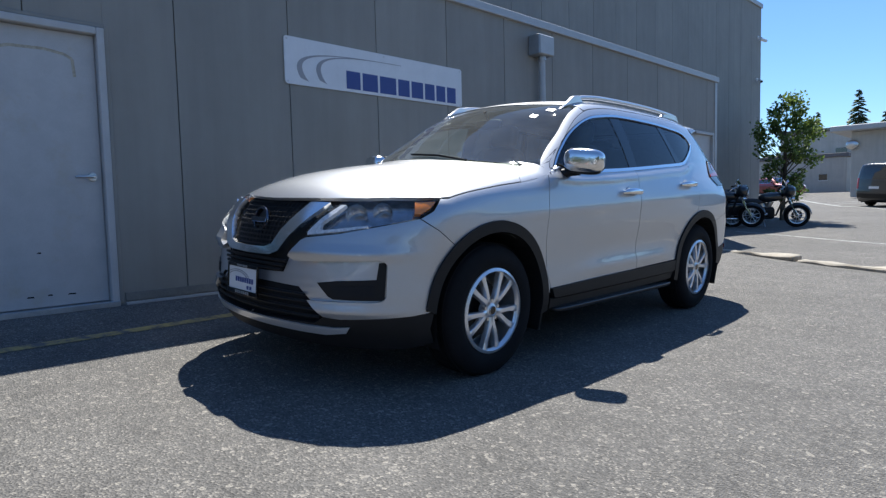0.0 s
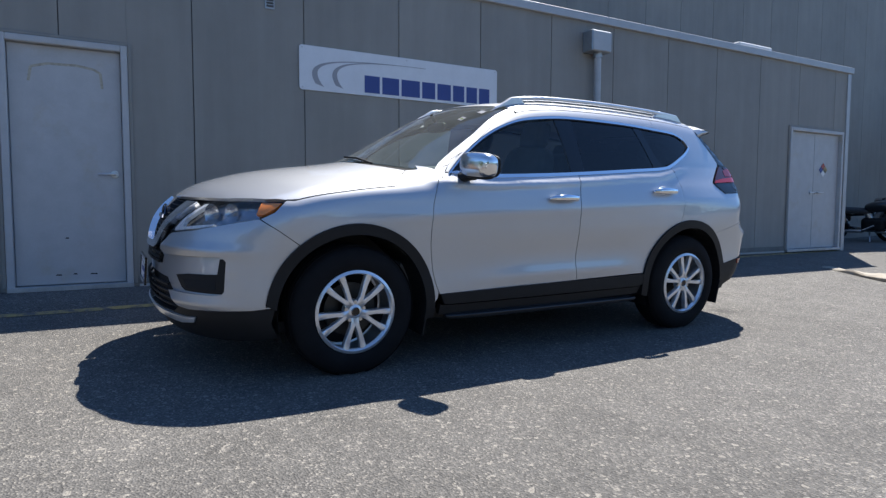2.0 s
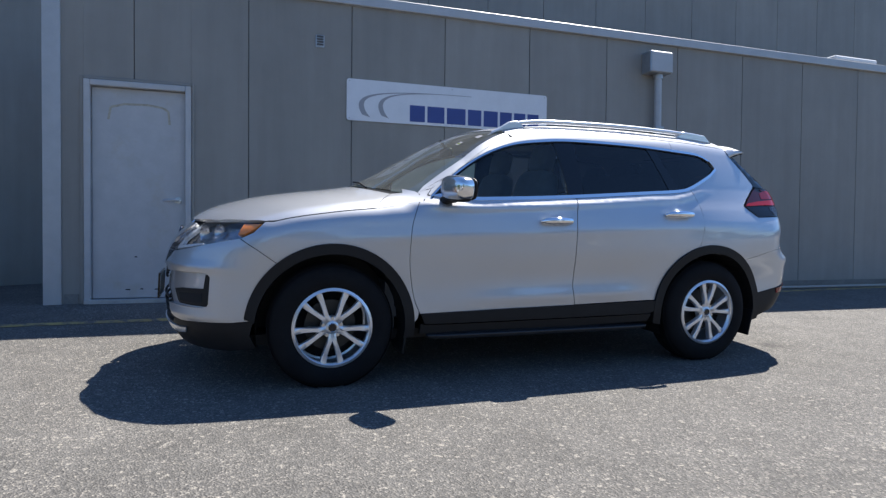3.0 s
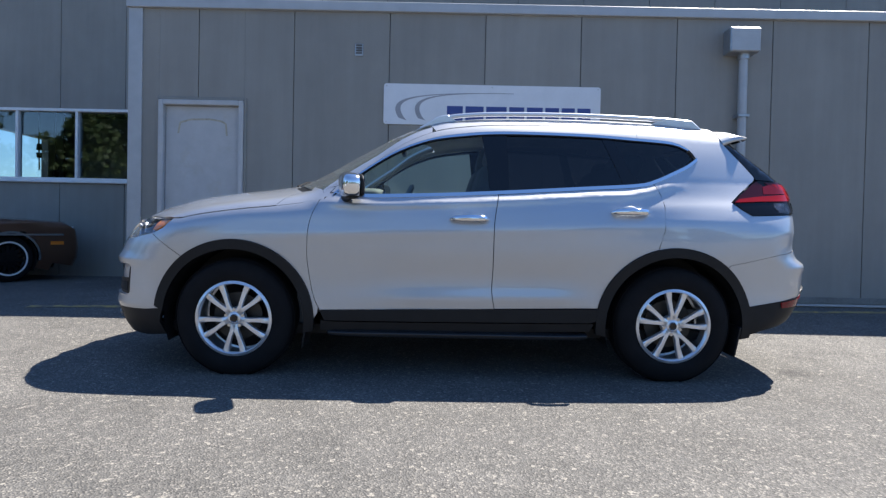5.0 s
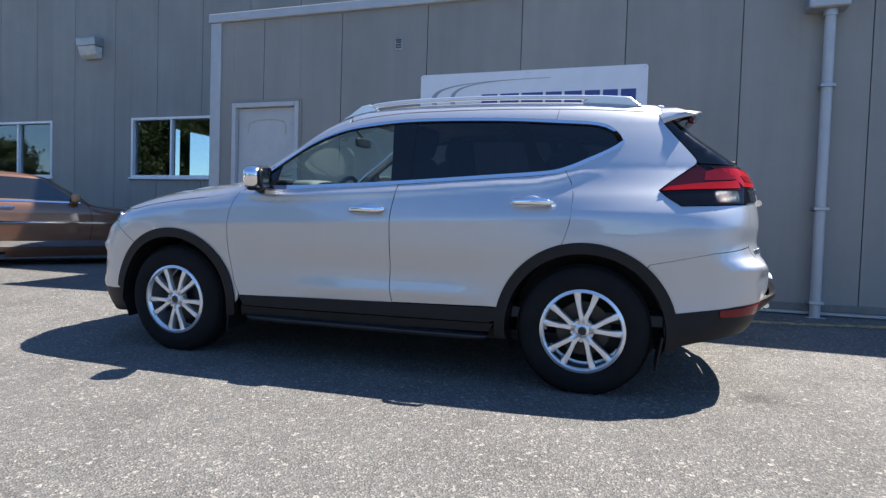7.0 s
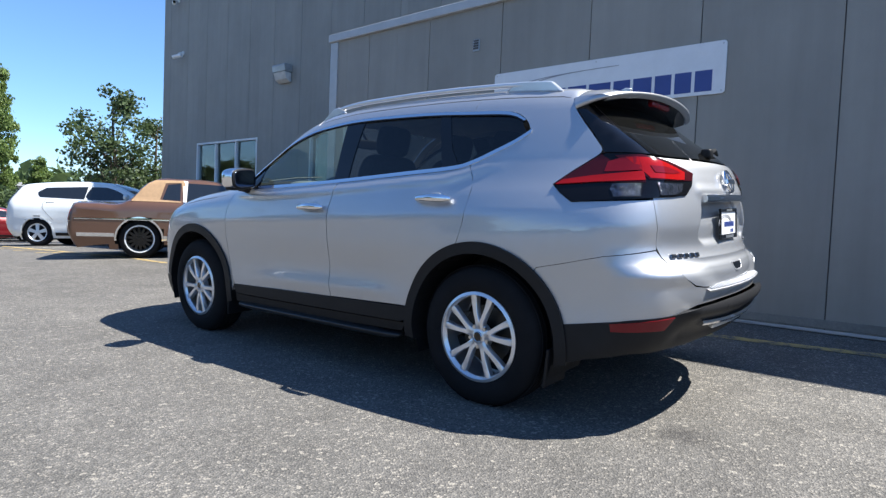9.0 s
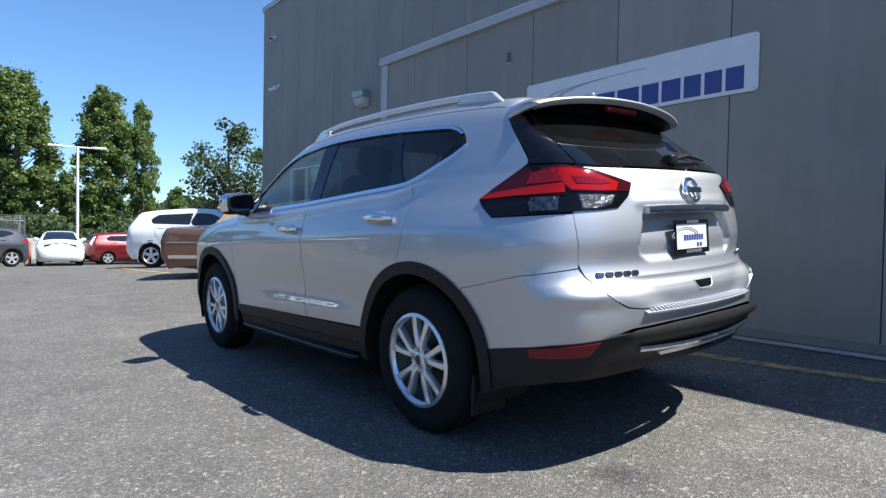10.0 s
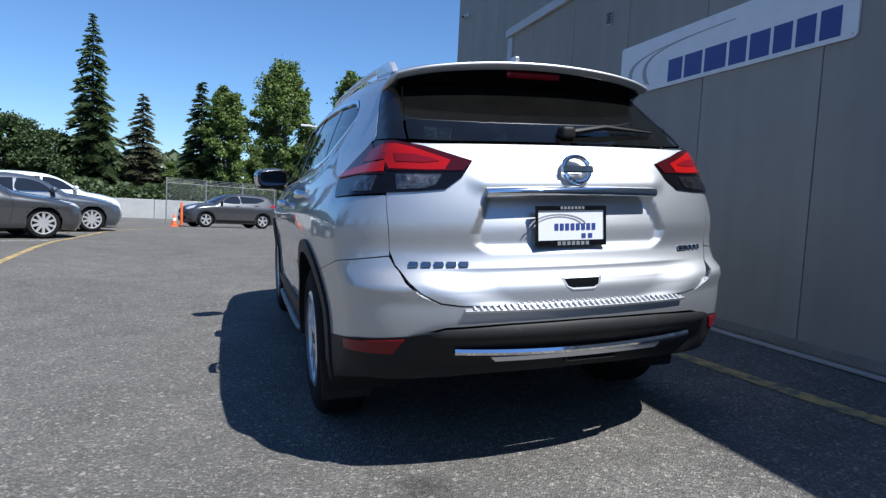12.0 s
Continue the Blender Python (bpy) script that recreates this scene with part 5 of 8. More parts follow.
    # side fins closing the spoiler
    for sg in (-1, 1):
        e0 = B.edge(4.0)
        low0 = B.place([sd(4.030, 1.502)], "side", 0.002)[0]
        rows = []
        for t in np.linspace(0, 1, 13):
            top = np.array((e0[0] + (0.600 - e0[0]) * t, 4.004 + 0.188 * t, e0[1] + (1.555 - e0[1]) * t + 0.010 * math.sin(math.pi * t)))
            low = np.array((low0[0] + (0.596 - low0[0]) * t, low0[1] + (4.182 - low0[1]) * t, low0[2] + (1.543 - low0[2]) * (1 - (1 - t) ** 1.6)))
            mid = (top + low) / 2 + np.array((0.008 * (1 - t), 0, 0))
            inn = low + np.array((-0.035, 0.0, 0.004))
            rows.append([(sg * p[0], p[1], p[2]) for p in (top, mid, low, inn)])
        vv = [p for row in rows for p in row]
        ff = [(i * 4 + j, i * 4 + j + 1, i * 4 + j + 5, i * 4 + j + 4) for i in range(12) for j in range(3)]
        part("spoiler_end", make_mesh("spoiler_end", vv, ff if sg < 0 else [q[::-1] for q in ff], SILVER, smooth=True), None, sp)
    # garnish, badge, letters, plate
    c = on(0, 1.072, 0.0)
    bar = [(u, on(u, 1.072, 0.012).y, 1.075 - 0.006 * (u / 0.4) ** 2) for u in np.linspace(-0.362, 0.362, 25)]
    part("garnish", tube(bar, 0.019, 10), CHROME, hatch_ob, "chrome strip above the plate", True)
    c = on(0, 1.158, 0.022)
    part("badge_ring", torus(0.055, 0.0095, squash=0.95), CHROME, hatch_ob, "chrome badge ring", True, Matrix.Translation(c) @ pose(0, 0, 0, 18, 0, 0))
    part("badge_bar", box(-0.066, 0.066, -0.006, 0.008, -0.013, 0.013, 0.003), CHROME, hatch_ob, "chrome badge bar", False, Matrix.Translation(c) @ pose(0, 0.006, 0, 18, 0, 0))
    for i in range(5):
        u = 0.645 - i * 0.044
        p = on(u - 0.018, 0.812, 0.004)
        part("letter_bar", slab([(-0.017, -0.010), (0.015, -0.011), (0.018, -0.007), (0.018, 0.007), (0.015, 0.011), (-0.017, 0.010)], (-0.003, 0.004), bevel=0.002), GREY_CHROME, hatch_ob, m=facing(p))
    for i in range(5):
        w = 0.011 if i > 1 else 0.016
        u = -0.515 - i * 0.030
        p = on(u, 0.842, 0.004)
        part("letter_bar", box(-w, w, -0.003, 0.004, -0.010, 0.010, 0.002), GREY_CHROME, hatch_ob, m=facing(p))
    p = on(0, 0.94, 0.0)
    plate_set(Matrix.Translation((0.026, p.y - 0.022, 0.945)) @ pose(0, 0.012, 0, 3, 0, 0) @ Matrix.Diagonal((0.95, 1, 0.95, 1)))
    pocket = [rr(-0.080, 0.752), rr(0.080, 0.752), rr(0.062, 0.722), rr(0.045, 0.714), rr(-0.045, 0.714), rr(-0.062, 0.722)]
    panel("handle_pocket", B, pocket, GLOSS_BLACK, hatch_ob, "dark tailgate handle pocket", off=0.002, depth=0.004, gap=0.0, h=0.02, relief=recess)
    y = on(0, 0.735, 0.0).y - 0.021
    part("pocket_lip", tube([(-0.082, y - 0.012, 0.755), (-0.066, y, 0.722), (-0.045, y + 0.004, 0.712), (0.045, y + 0.004, 0.712), (0.066, y, 0.722), (0.082, y - 0.012, 0.755)], 0.007, 8), SILVER, hatch_ob, "", True)
    # wiper
    a, b = on(-0.02, 1.305, 0.02), on(-0.47, 1.325, 0.022)
    w = part("rear_wiper", tube([tuple(a), tuple(a.lerp(b, 0.4) + Vector((0, 0.012, 0.022))), tuple(b)], [0.020, 0.016, 0.007], 8, flat=0.7), BLACK_PLASTIC, car, "black rear wiper", True)
    part("wiper_hub", rounded_box(0.032, 0.028, 0.026), BLACK_PLASTIC, w, "", True, Matrix.Translation(a))
    # step pad with ribs
    us = np.linspace(-0.47, 0.47, 33)
    ys = [on(u, 0.660, 0.0).y for u in us]
    v = [p for u, y in zip(us, ys) for p in ((u * 0.95, y - 0.034, 0.668), (u * 0.97, y - 0.024, 0.667), (u, y + 0.018, 0.652), (u, y + 0.016, 0.644))]
    me = make_mesh("step_pad", v, [(4 * i + j, 4 * i + j + 1, 4 * i + j + 5, 4 * i + j + 4) for i in range(32) for j in (0, 1, 2)], SILVER)
    pad = part("step_pad", me, None, car, "silver ribbed loading edge plate")
    for i in range(37):
        u = -0.432 + i * 0.024
        y = on(u, 0.660, 0.0).y
        part("rib", box(-0.006, 0.006, -0.018, 0.016, 0.0, 0.006, 0.0025), SILVER, pad, m=Matrix.Translation((u, y - 0.002, 0.6605)) @ pose(0, 0, 0, -24, 0, 0))
    # bright lower strip and exhaust
    strip = [tuple(on(u, 0.492, 0.022) + Vector((0, 0, 0.012 * (u / 0.5) ** 2))) for u in np.linspace(-0.50, 0.50, 25)]
    part("lower_chrome", tube(strip, 0.020, 8, flat=0.75), CHROME, car, "bright chrome strip on the lower bumper", True)
    under_strip = [rr(u, 0.474) for u in (-0.36, -0.2, 0.0, 0.2, 0.36)] + [rr(u, 0.456) for u in (0.34, 0.2, 0.0, -0.2, -0.34)]
    panel("lower_silver", B, under_strip, ALLOY, car, "silver strip under the chrome", off=0.020, depth=0.02, gap=0.0, h=0.03)
    part("tow_cover", box(-0.16, 0.06, 4.600, 4.640, 0.432, 0.462, 0.006), GLOSS_BLACK, car)


def wheel_parts(parent, m, sg, R=0.36, rim=0.228, width=0.225, spokes=5, twin=True, alloy=None, whitewall=False):
    """Wheel with its outer face along +x of its own frame."""
    w = part("wheel", lathe([(rim - 0.012, 0.02), (rim + 0.004, 0.012), (rim + 0.006, -0.20), (rim - 0.010, -0.205)], 48), alloy or ALLOY, parent, "", True, m)
    h = width / 2
    c = -h + 0.012
    prof = [(rim, c + h - 0.012), (rim + 0.012, c + h + 0.002), (rim + 0.05, c + h + 0.010), (R - 0.05, c + h + 0.004), (R - 0.022, c + h - 0.008), (R - 0.008, c + h - 0.026), (R, c + h - 0.055),
            (R, c - h + 0.055), (R - 0.008, c - h + 0.026), (R - 0.05, c - h - 0.004), (rim, c - h + 0.01)]
    part("tyre", lathe(prof, 64), RUBBER, w, "black rubber tyre", True)
    tread = bmesh.new()
    for gx in (-0.062, -0.022, 0.022, 0.062):
        lathe([(R + 0.0005, c + gx - 0.005), (R + 0.004, c + gx - 0.004), (R + 0.004, c + gx + 0.016), (R + 0.0005, c + gx + 0.017)], 64, bm=tread)
    part("tread", tread, RUBBER, w)
    if whitewall:
        part("whitewall", lathe([(rim + 0.035, c + h + 0.0125), (rim + 0.048, c + h + 0.013)], 48), WHITE, w, "white tyre stripe", True)
    part("brake_disc", lathe([(0.0, -0.085), (0.15, -0.085), (0.15, -0.10), (0.0, -0.10)], 36), DISC, w, "grey brake disc", True)
    part("barrel", lathe([(rim - 0.01, -0.19), (0.05, -0.19)], 32), DARK, w)
    # spokes as tapered bars in one casting
    cast = bmesh.new()
    n = spokes * (2 if twin else 1)
    for i in range(spokes):
        for k in ((-1, 1) if twin else (0,)):
            ax = math.radians(90 + i * 360 / spokes)
            d, s = Vector((0, math.cos(ax), math.sin(ax))), Vector((0, -math.sin(ax), math.cos(ax)))
            q = rim / 0.228
            # the two spokes of a pair fork from one root and spread towards the rim
            way = ((0.030, 0.004, 0.020, -0.004), (0.055, 0.006, 0.0180, 0.001), (0.080, 0.0135, 0.0145, 0.004), (0.115, 0.0265, 0.0140, 0.004), (0.160, 0.0405, 0.0160, 0.001), (0.200, 0.0500, 0.0195, 0.000), (0.222, 0.0545, 0.0220, 0.004))
            rings = []
            for r0, y0, wd, x in way:
                th = 0.032
                p = d * r0 * q + s * (k * y0 * q)
                wd = wd * (1.0 if twin else 1.6)
                rings.append([cast.verts.new(p + s * y + Vector((xx, 0, 0))) for y, xx in ((-wd, x - th), (-wd * 0.95, x - 0.003), (-wd * 0.76, x), (wd * 0.76, x), (wd * 0.95, x - 0.003), (wd, x - th))])
            for a, b in zip(rings, rings[1:]):
                for j in range(5):
                    cast.faces.new((a[j], a[j + 1], b[j + 1], b[j]))
    lathe([(0.0, 0.002), (0.034, 0.001), (0.042, -0.006), (0.062, -0.014), (0.066, -0.04)], 32, bm=cast)
    lathe([(rim - 0.020, -0.01), (rim - 0.012, 0.004), (rim, 0.012), (rim + 0.004, 0.004)], 64, bm=cast)
    bmesh.ops.recalc_face_normals(cast, faces=cast.faces[:])
    part("spoke_star", cast, alloy or ALLOY, w, "silver alloy wheel spokes", True)
    part("hub_cap", lathe([(0.0, 0.006), (0.022, 0.006), (0.027, 0.001)], 24), GLOSS_BLACK, w, "black hub cap", True)
    part("cap_ring", torus(0.024, 0.002, 24, 6, "x"), CHROME, w, "", True, pose(0.004, 0, 0))
    for i in range(5):
        a = math.radians(54 + i * 72)
        part("wheel_nut", lathe([(0.0, 0.0), (0.011, 0.0), (0.011, -0.03)], 6), STEEL, w, "", False, pose(-0.002, 0.053 * math.cos(a), 0.053 * math.sin(a)))
    return w


def seat(parent, u, v, z, w=0.48, tilt=14, name="seat", head=True):
    s = part(name, rounded_box(w / 2, 0.25, 0.085, 5), FABRIC, parent, "dark cloth seat", True, pose(u, v, z))
    part("backrest", rounded_box(w / 2, 0.075, 0.31, 5), FABRIC, s, "", True, pose(0, 0.24, 0.34, -tilt, 0, 0))
    if head:
        part("headrest", rounded_box(0.13, 0.055, 0.10, 4), FABRIC, s, "", True, pose(0, 0.335, 0.735, -tilt, 0, 0))
        for k in (-0.05, 0.05):
            part("headrest_post", tube([(k, 0.30, 0.60), (k, 0.325, 0.68)], 0.007, 6), STEEL, s)
    return s


def crossover_rest():
    B, sd = CROSSOVER, CROSSOVER.sd
    for v in (WF, WR):
        turn = 36 if v == WF else -5
        wheel_parts(car, pose(0.885, v, WZ, turn, 0, 0), 1)
        wheel_parts(car, pose(-0.885, v, WZ, 0, 0, 180) @ pose(0, 0, 0, turn, 0, 0), -1)
    # wheel housings and floor
    for v in (WF, WR):
        for sg in (-1, 1):
            bm = bmesh.new()
            rows = [[bm.verts.new((sg * u, v + 0.425 * math.cos(radians(a)), WZ + 0.425 * math.sin(radians(a)))) for a in range(-20, 201, 10)] for u in (0.55, 0.885)]
            for j in range(len(rows[0]) - 1):
                bm.faces.new((rows[0][j], rows[0][j + 1], rows[1][j + 1], rows[1][j]))
            bm.faces.new(rows[0])
            part("wheel_housing", bm, BLACK_PLASTIC, car, "black wheel housing")
    part("boot_floor", box(-0.58, 0.58, 4.0, 4.46, 0.42, 0.45), BLACK_PLASTIC, car)
    part("rear_tray", box(-0.42, 0.42, 4.44, 4.565, 0.425, 0.45), BLACK_PLASTIC, car)
    part("floor_pan", box(-0.76, 0.76, 0.42, 4.02, 0.25, 0.31), BLACK_PLASTIC, car, "black underside")
    part("engine_cover", box(-0.53, 0.53, 0.28, 1.35, 0.30, 0.80), DARK, car)
    part("cabin_floor", box(-0.72, 0.72, 1.36, 4.30, 0.38, 0.44), CABIN, car)
    part("rear_valance", box(-0.62, 0.62, 4.10, 4.16, 0.36, 0.74), DARK, car)
    part("bulkhead", box(-0.72, 0.72, 1.30, 1.36, 0.30, 1.02), CABIN, car)
    for sg in (-1, 1):
        part("door_card", slab([(1.45, 0.40), (3.15, 0.42), (3.22, 0.62), (3.40, 0.80), (3.65, 0.84), (4.05, 0.84), (4.05, 1.10), (3.5, 1.19), (2.5, 1.12), (1.55, 1.08)], (sg * 0.70, sg * 0.745), 0), CABIN, car, "dark door trim")
        part("running_board", rounded_box(0.055, 0.80, 0.016, 6), SATIN_BLACK, car, "black side sill step", True, pose(sg * 0.872, 2.32, 0.292, 0, sg * 14, 0))
        for v, z in ((WF + 0.43, 0.275), (WR + 0.40, 0.265)):
            part("mud_flap", slab([(-0.11, -0.09), (0.10, -0.09), (0.11, 0.10), (-0.10, 0.10)], (-0.006, 0.006), 1, bevel=0.003), BLACK_PLASTIC, car, "black mud flap", False, pose(sg * 0.80, v, z, -8, 0, 0))
    # mirrors
    for sg in (-1, 1):
        mm = pose(sg * 0.980, 1.662, 1.182)
        mir = part("mirror", rounded_box(0.122, 0.062, 0.074, 3.2), CHROME_CAP, car, "chrome capped door mirror", True, mm @ pose(0, 0, 0, 0, sg * 4, sg * 17))
        part("mirror_glass", rounded_box(0.106, 0.004, 0.058, 4.2), DARK_CHROME, mir, "mirror glass", True, pose(0, 0.067, 0.0))
        part("mirror_back", rounded_box(0.116, 0.012, 0.068, 3.6), BLACK_PLASTIC, mir, "black mirror rim", True, pose(0, 0.056, 0))
        part("mirror_base", rounded_box(0.106, 0.048, 0.030, 3), BLACK_PLASTIC, mir, "", True, pose(0, 0.002, -0.050))
        part("mirror_arm", tube([(sg * 0.845, 1.62, 1.10), (sg * 0.90, 1.635, 1.115), (sg * 0.955, 1.655, 1.125)], [0.035, 0.026, 0.03], 10), BLACK_PLASTIC, car, "black mirror arm", True)
        # door handles
        for v, z in ((2.375, 0.998), (3.355, 1.058)):
            y = float(B.width(v, z))
            h = part("door_handle", tube([(sg * (y + 0.010), v - 0.115, z - 0.006), (sg * (y + 0.036), v - 0.085, z), (sg * (y + 0.042), v, z + 0.004), (sg * (y + 0.036), v + 0.085, z + 0.002), (sg * (y + 0.012), v + 0.112, z)], [0.010, 0.019, 0.022, 0.021, 0.012], 10, flat=1.1), CHROME, car, "chrome door handle", True)
            part("handle_cup", rounded_box(0.009, 0.055, 0.040, 2.2), SILVER, car, "", True, pose(sg * (y - 0.004), v, z - 0.004))
        # roof rail
        def rz(v, u):
            return float(B.place([(u, v)], "top")[0][2])
        pts, rad = [], []
        for i in range(25):
            t = i / 24
            v = 2.06 + t * 1.80
            u = float(np.interp(v, [2.05, 2.5, 3.4, 3.9], [0.545, 0.560, 0.550, 0.525]))
            lift = 0.034 * min(1.0, math.sin(min(t, 1 - t) * math.pi / 0.30) if min(t, 1 - t) < 0.15 else 1.0)
            pts.append((sg * u, v, rz(v, u) + lift))
            rad.append(0.014 if 0.06 < t < 0.94 else 0.011)
        rail = part("roof_rail", tube(pts, rad, 10, flat=1.05), ALLOY, car, "silver roof rail", True)
        def rail_u(v):
            return float(np.interp(v, [2.05, 2.5, 3.4, 3.9], [0.545, 0.560, 0.550, 0.525]))
        for v0, v1, slope0, slope1 in ((2.02, 2.30, 0.16, 0.06), (3.58, 3.92, 0.06, 0.07)):
            u = rail_u((v0 + v1) / 2)
            feet = [(v, rz(v, u) - 0.006) for v in np.linspace(v0, v1, 7)]
            crest = [(v, rz(v, u) + 0.047) for v in np.linspace(v1 - slope1, v0 + slope0, 7)]
            part("rail_foot", slab(feet + crest, (-0.017, 0.017), 0, bevel=0.006), ALLOY, rail, "solid silver rail foot", True, pose(sg * u, 0, 0))
    # antenna fin
    part("antenna", slab([(3.92, 1.650), (4.05, 1.640), (4.055, 1.685), (4.02, 1.690)], (-0.012, 0.012), 0, bevel=0.004), SILVER, car, "short roof antenna fin")
    # cabin
    for u in (0.36, -0.36):
        seat(car, u, 2.22, 0.70, name="front_seat")
    seat(car, 0.0, 3.12, 0.72, w=1.24, tilt=18, name="rear_bench", head=False)
    for u in (-0.4, 0.0, 0.4):
        part("rear_headrest", rounded_box(0.12, 0.05, 0.085, 4), FABRIC, car, "dark cloth headrest", True, pose(u, 3.50, 1.36, -14, 0, 0))
    part("dashboard", rounded_box(0.71, 0.24, 0.15, 6), CABIN, car, "dark dashboard", True, pose(0, 1.60, 0.985))
    part("instrument_hood", rounded_box(0.19, 0.10, 0.06, 4), CABIN, car, "", True, pose(0.36, 1.72, 1.12))
    st = part("steering_wheel", torus(0.185, 0.016, 40, 8), CABIN, car, "black steering wheel", True, pose(0.36, 1.93, 1.03, -24, 0, 0))
    part("hub", rounded_box(0.06, 0.03, 0.05, 3), CABIN, st, "", True)
    for a in (0, 180, 270):
        part("spoke", tube([(0.05 * math.cos(radians(a)), 0, 0.05 * math.sin(radians(a))), (0.18 * math.cos(radians(a)), 0, 0.18 * math.sin(radians(a)))], 0.014, 6), CABIN, st)
    part("column", tube([(0.36, 1.70, 0.95), (0.36, 1.92, 1.02)], 0.04, 8), CABIN, car)
    rv = part("rear_view_mirror", rounded_box(0.12, 0.018, 0.036, 4), BLACK_PLASTIC, car, "black interior mirror", True, pose(0, 1.93, 1.47))
    part("mirror_stem", tube([(0, 0.0, 0.03), (0, -0.05, 0.09)], 0.012, 6), BLACK_PLASTIC, rv)
    part("console", box(-0.12, 0.12, 1.60, 2.60, 0.44, 0.74, 0.03), CABIN, car)
    # stickers in the windscreen
    for u0, u1, v0, v1, mat in ((0.475, 0.535, 1.965, 2.005, SIGN_GREY), (0.425, 0.475, 1.845, 1.885, SIGN_GREY), (0.432, 0.468, 1.855, 1.872, LEAF_GREEN)):
        panel("sticker", B, [(u0, v0), (u1, v0), (u1, v1), (u0, v1)], mat, car, "small paper sticker", dom="top", off=-0.0035, depth=0, gap=0)


crossover_front()
crossover_rear()
crossover_rest()

# ---------------------------------------------------------------- fixtures on the building
def wall_sign():
    y0, y1, z0, z1 = 3.115, 5.505, 2.122, 2.568
    m = AM @ pose(0.004, 0, 0)
    s = thing("wall_sign", "white wall sign with grey arcs and blue bars", "sign", m)
    r = 0.03
    out = []
    for cy, cz, a0 in ((y1 - r, z1 - r, 0), (y0 + r, z1 - r, 90), (y0 + r, z0 + r, 180), (y1 - r, z0 + r, 270)):
        out += [(cy + r * math.cos(radians(a0 + a)), cz + r * math.sin(radians(a0 + a))) for a in (0, 22, 45, 68, 90)]
    part("board", slab(out, (0.0, 0.012), 0), SIGN_WHITE, s)
    # two sweeping arcs that thin out
    for cy, w, a_end in ((y0 + 0.13, 0.085, 1.30), (y0 + 0.345, 0.075, 1.02)):
        top, bot = [], []
        for i in range(25):
            t = i / 24
            a = radians(212 - 122 * t)
            ry, rz = a_end * (1 if t > 0 else 1), 0.19
            py = cy + (0.26 + (a_end - 0.26) * t ** 2) * (1 + math.cos(a))
            pz = z0 + 0.165 + rz * math.sin(a)
            th = w * (1 - t) ** 1.4 + 0.004
            top.append((py, pz + 0.004))
            bot.append((py + th, pz - th * 0.25))
        part("arc", slab(top + bot[::-1], (0.012, 0.014), 0), SIGN_GREY, s, "grey painted arc")
    # plain bars in place of the lettering
    x = y0 + 0.70
    for w in (0.175, 0.200, 0.225, 0.165, 0.175, 0.150, 0.145, 0.145):
        part("letter_bar", slab([(x, z0 + 0.030), (x + w, z0 + 0.030), (x + w, z0 + 0.210), (x, z0 + 0.210)], (0.012, 0.0145), 0, bevel=0.001), SIGN_BLUE, s, "plain blue bar in place of a letter")
        x += w + 0.029
    for yy in (y0 + 0.03, (y0 + y1) / 2, y1 - 0.03):
        for zz in (z0 + 0.025, z1 - 0.025):
            part("screw", lathe([(0.0, 0.003), (0.008, 0.001), (0.009, 0.0)], 10), STEEL, s, "", False, pose(0.012, yy, zz))


wall_sign()


def wall_vent():
    v = thing("wall_vent", "small grey louvred vent on the panel wall", "vent", AM @ pose(0, 2.832, 2.93))
    part("frame", box(0.001, 0.012, -0.045, 0.045, -0.065, 0.065, 0.003), GALV, v)
    for i in range(4):
        part("slat", box(0.012, 0.022, -0.034, 0.034, -0.045 + i * 0.028, -0.027 + i * 0.028, 0.002), WALL_DARK, v)


wall_vent()


def meter_box():
    b = thing("electrical_box", "grey steel electrical box with a conduit down the wall", "electrical box", AM @ pose(0, 7.01, -0.045))
    part("box", box(0.002, 0.19, -0.17, 0.15, 2.985, 3.25, 0.01), GALV, b)
    part("lid", box(0.19, 0.205, -0.165, 0.145, 2.99, 3.235, 0.006), TRIM, b, "pale painted lid")
    part("conduit", tube([(0.085, 0.02, 2.985), (0.085, 0.02, 0.17)], 0.046, 14), TRIM, b, "pale painted steel conduit", True)
    for z in (2.3, 1.2, 0.35):
        part("strap", box(0.0, 0.138, -0.04, 0.08, z, z + 0.03, 0.003), GALV, b)
    part("foot", box(0.004, 0.15, -0.06, 0.10, 0.20, 0.235, 0.004), GALV, b, "galvanised conduit foot")
    part("fitting", tube([(0.085, 0.02, 2.99), (0.085, 0.02, 2.93)], 0.06, 12), GALV, b, "", True)


meter_box()


def hall_lamp(a, z):
    l = thing("wall_lamp", "bronze wall-pack lamp with a frosted lens", "lamp", hall(a, z))
    part("housing", slab([(0.002, 0.03), (0.21, 0.03), (0.235, 0.17), (0.20, 0.20), (0.002, 0.20)], (-0.24, 0.24), 1, bevel=0.012), GALV, l)
    part("lens", slab([(0.01, 0.028), (0.20, 0.028), (0.15, -0.13), (0.06, -0.19), (0.01, -0.19)], (-0.22, 0.22), 1, bevel=0.012), HEADLINER, l, "frosted lamp lens")


hall_lamp(6.05, 4.16)


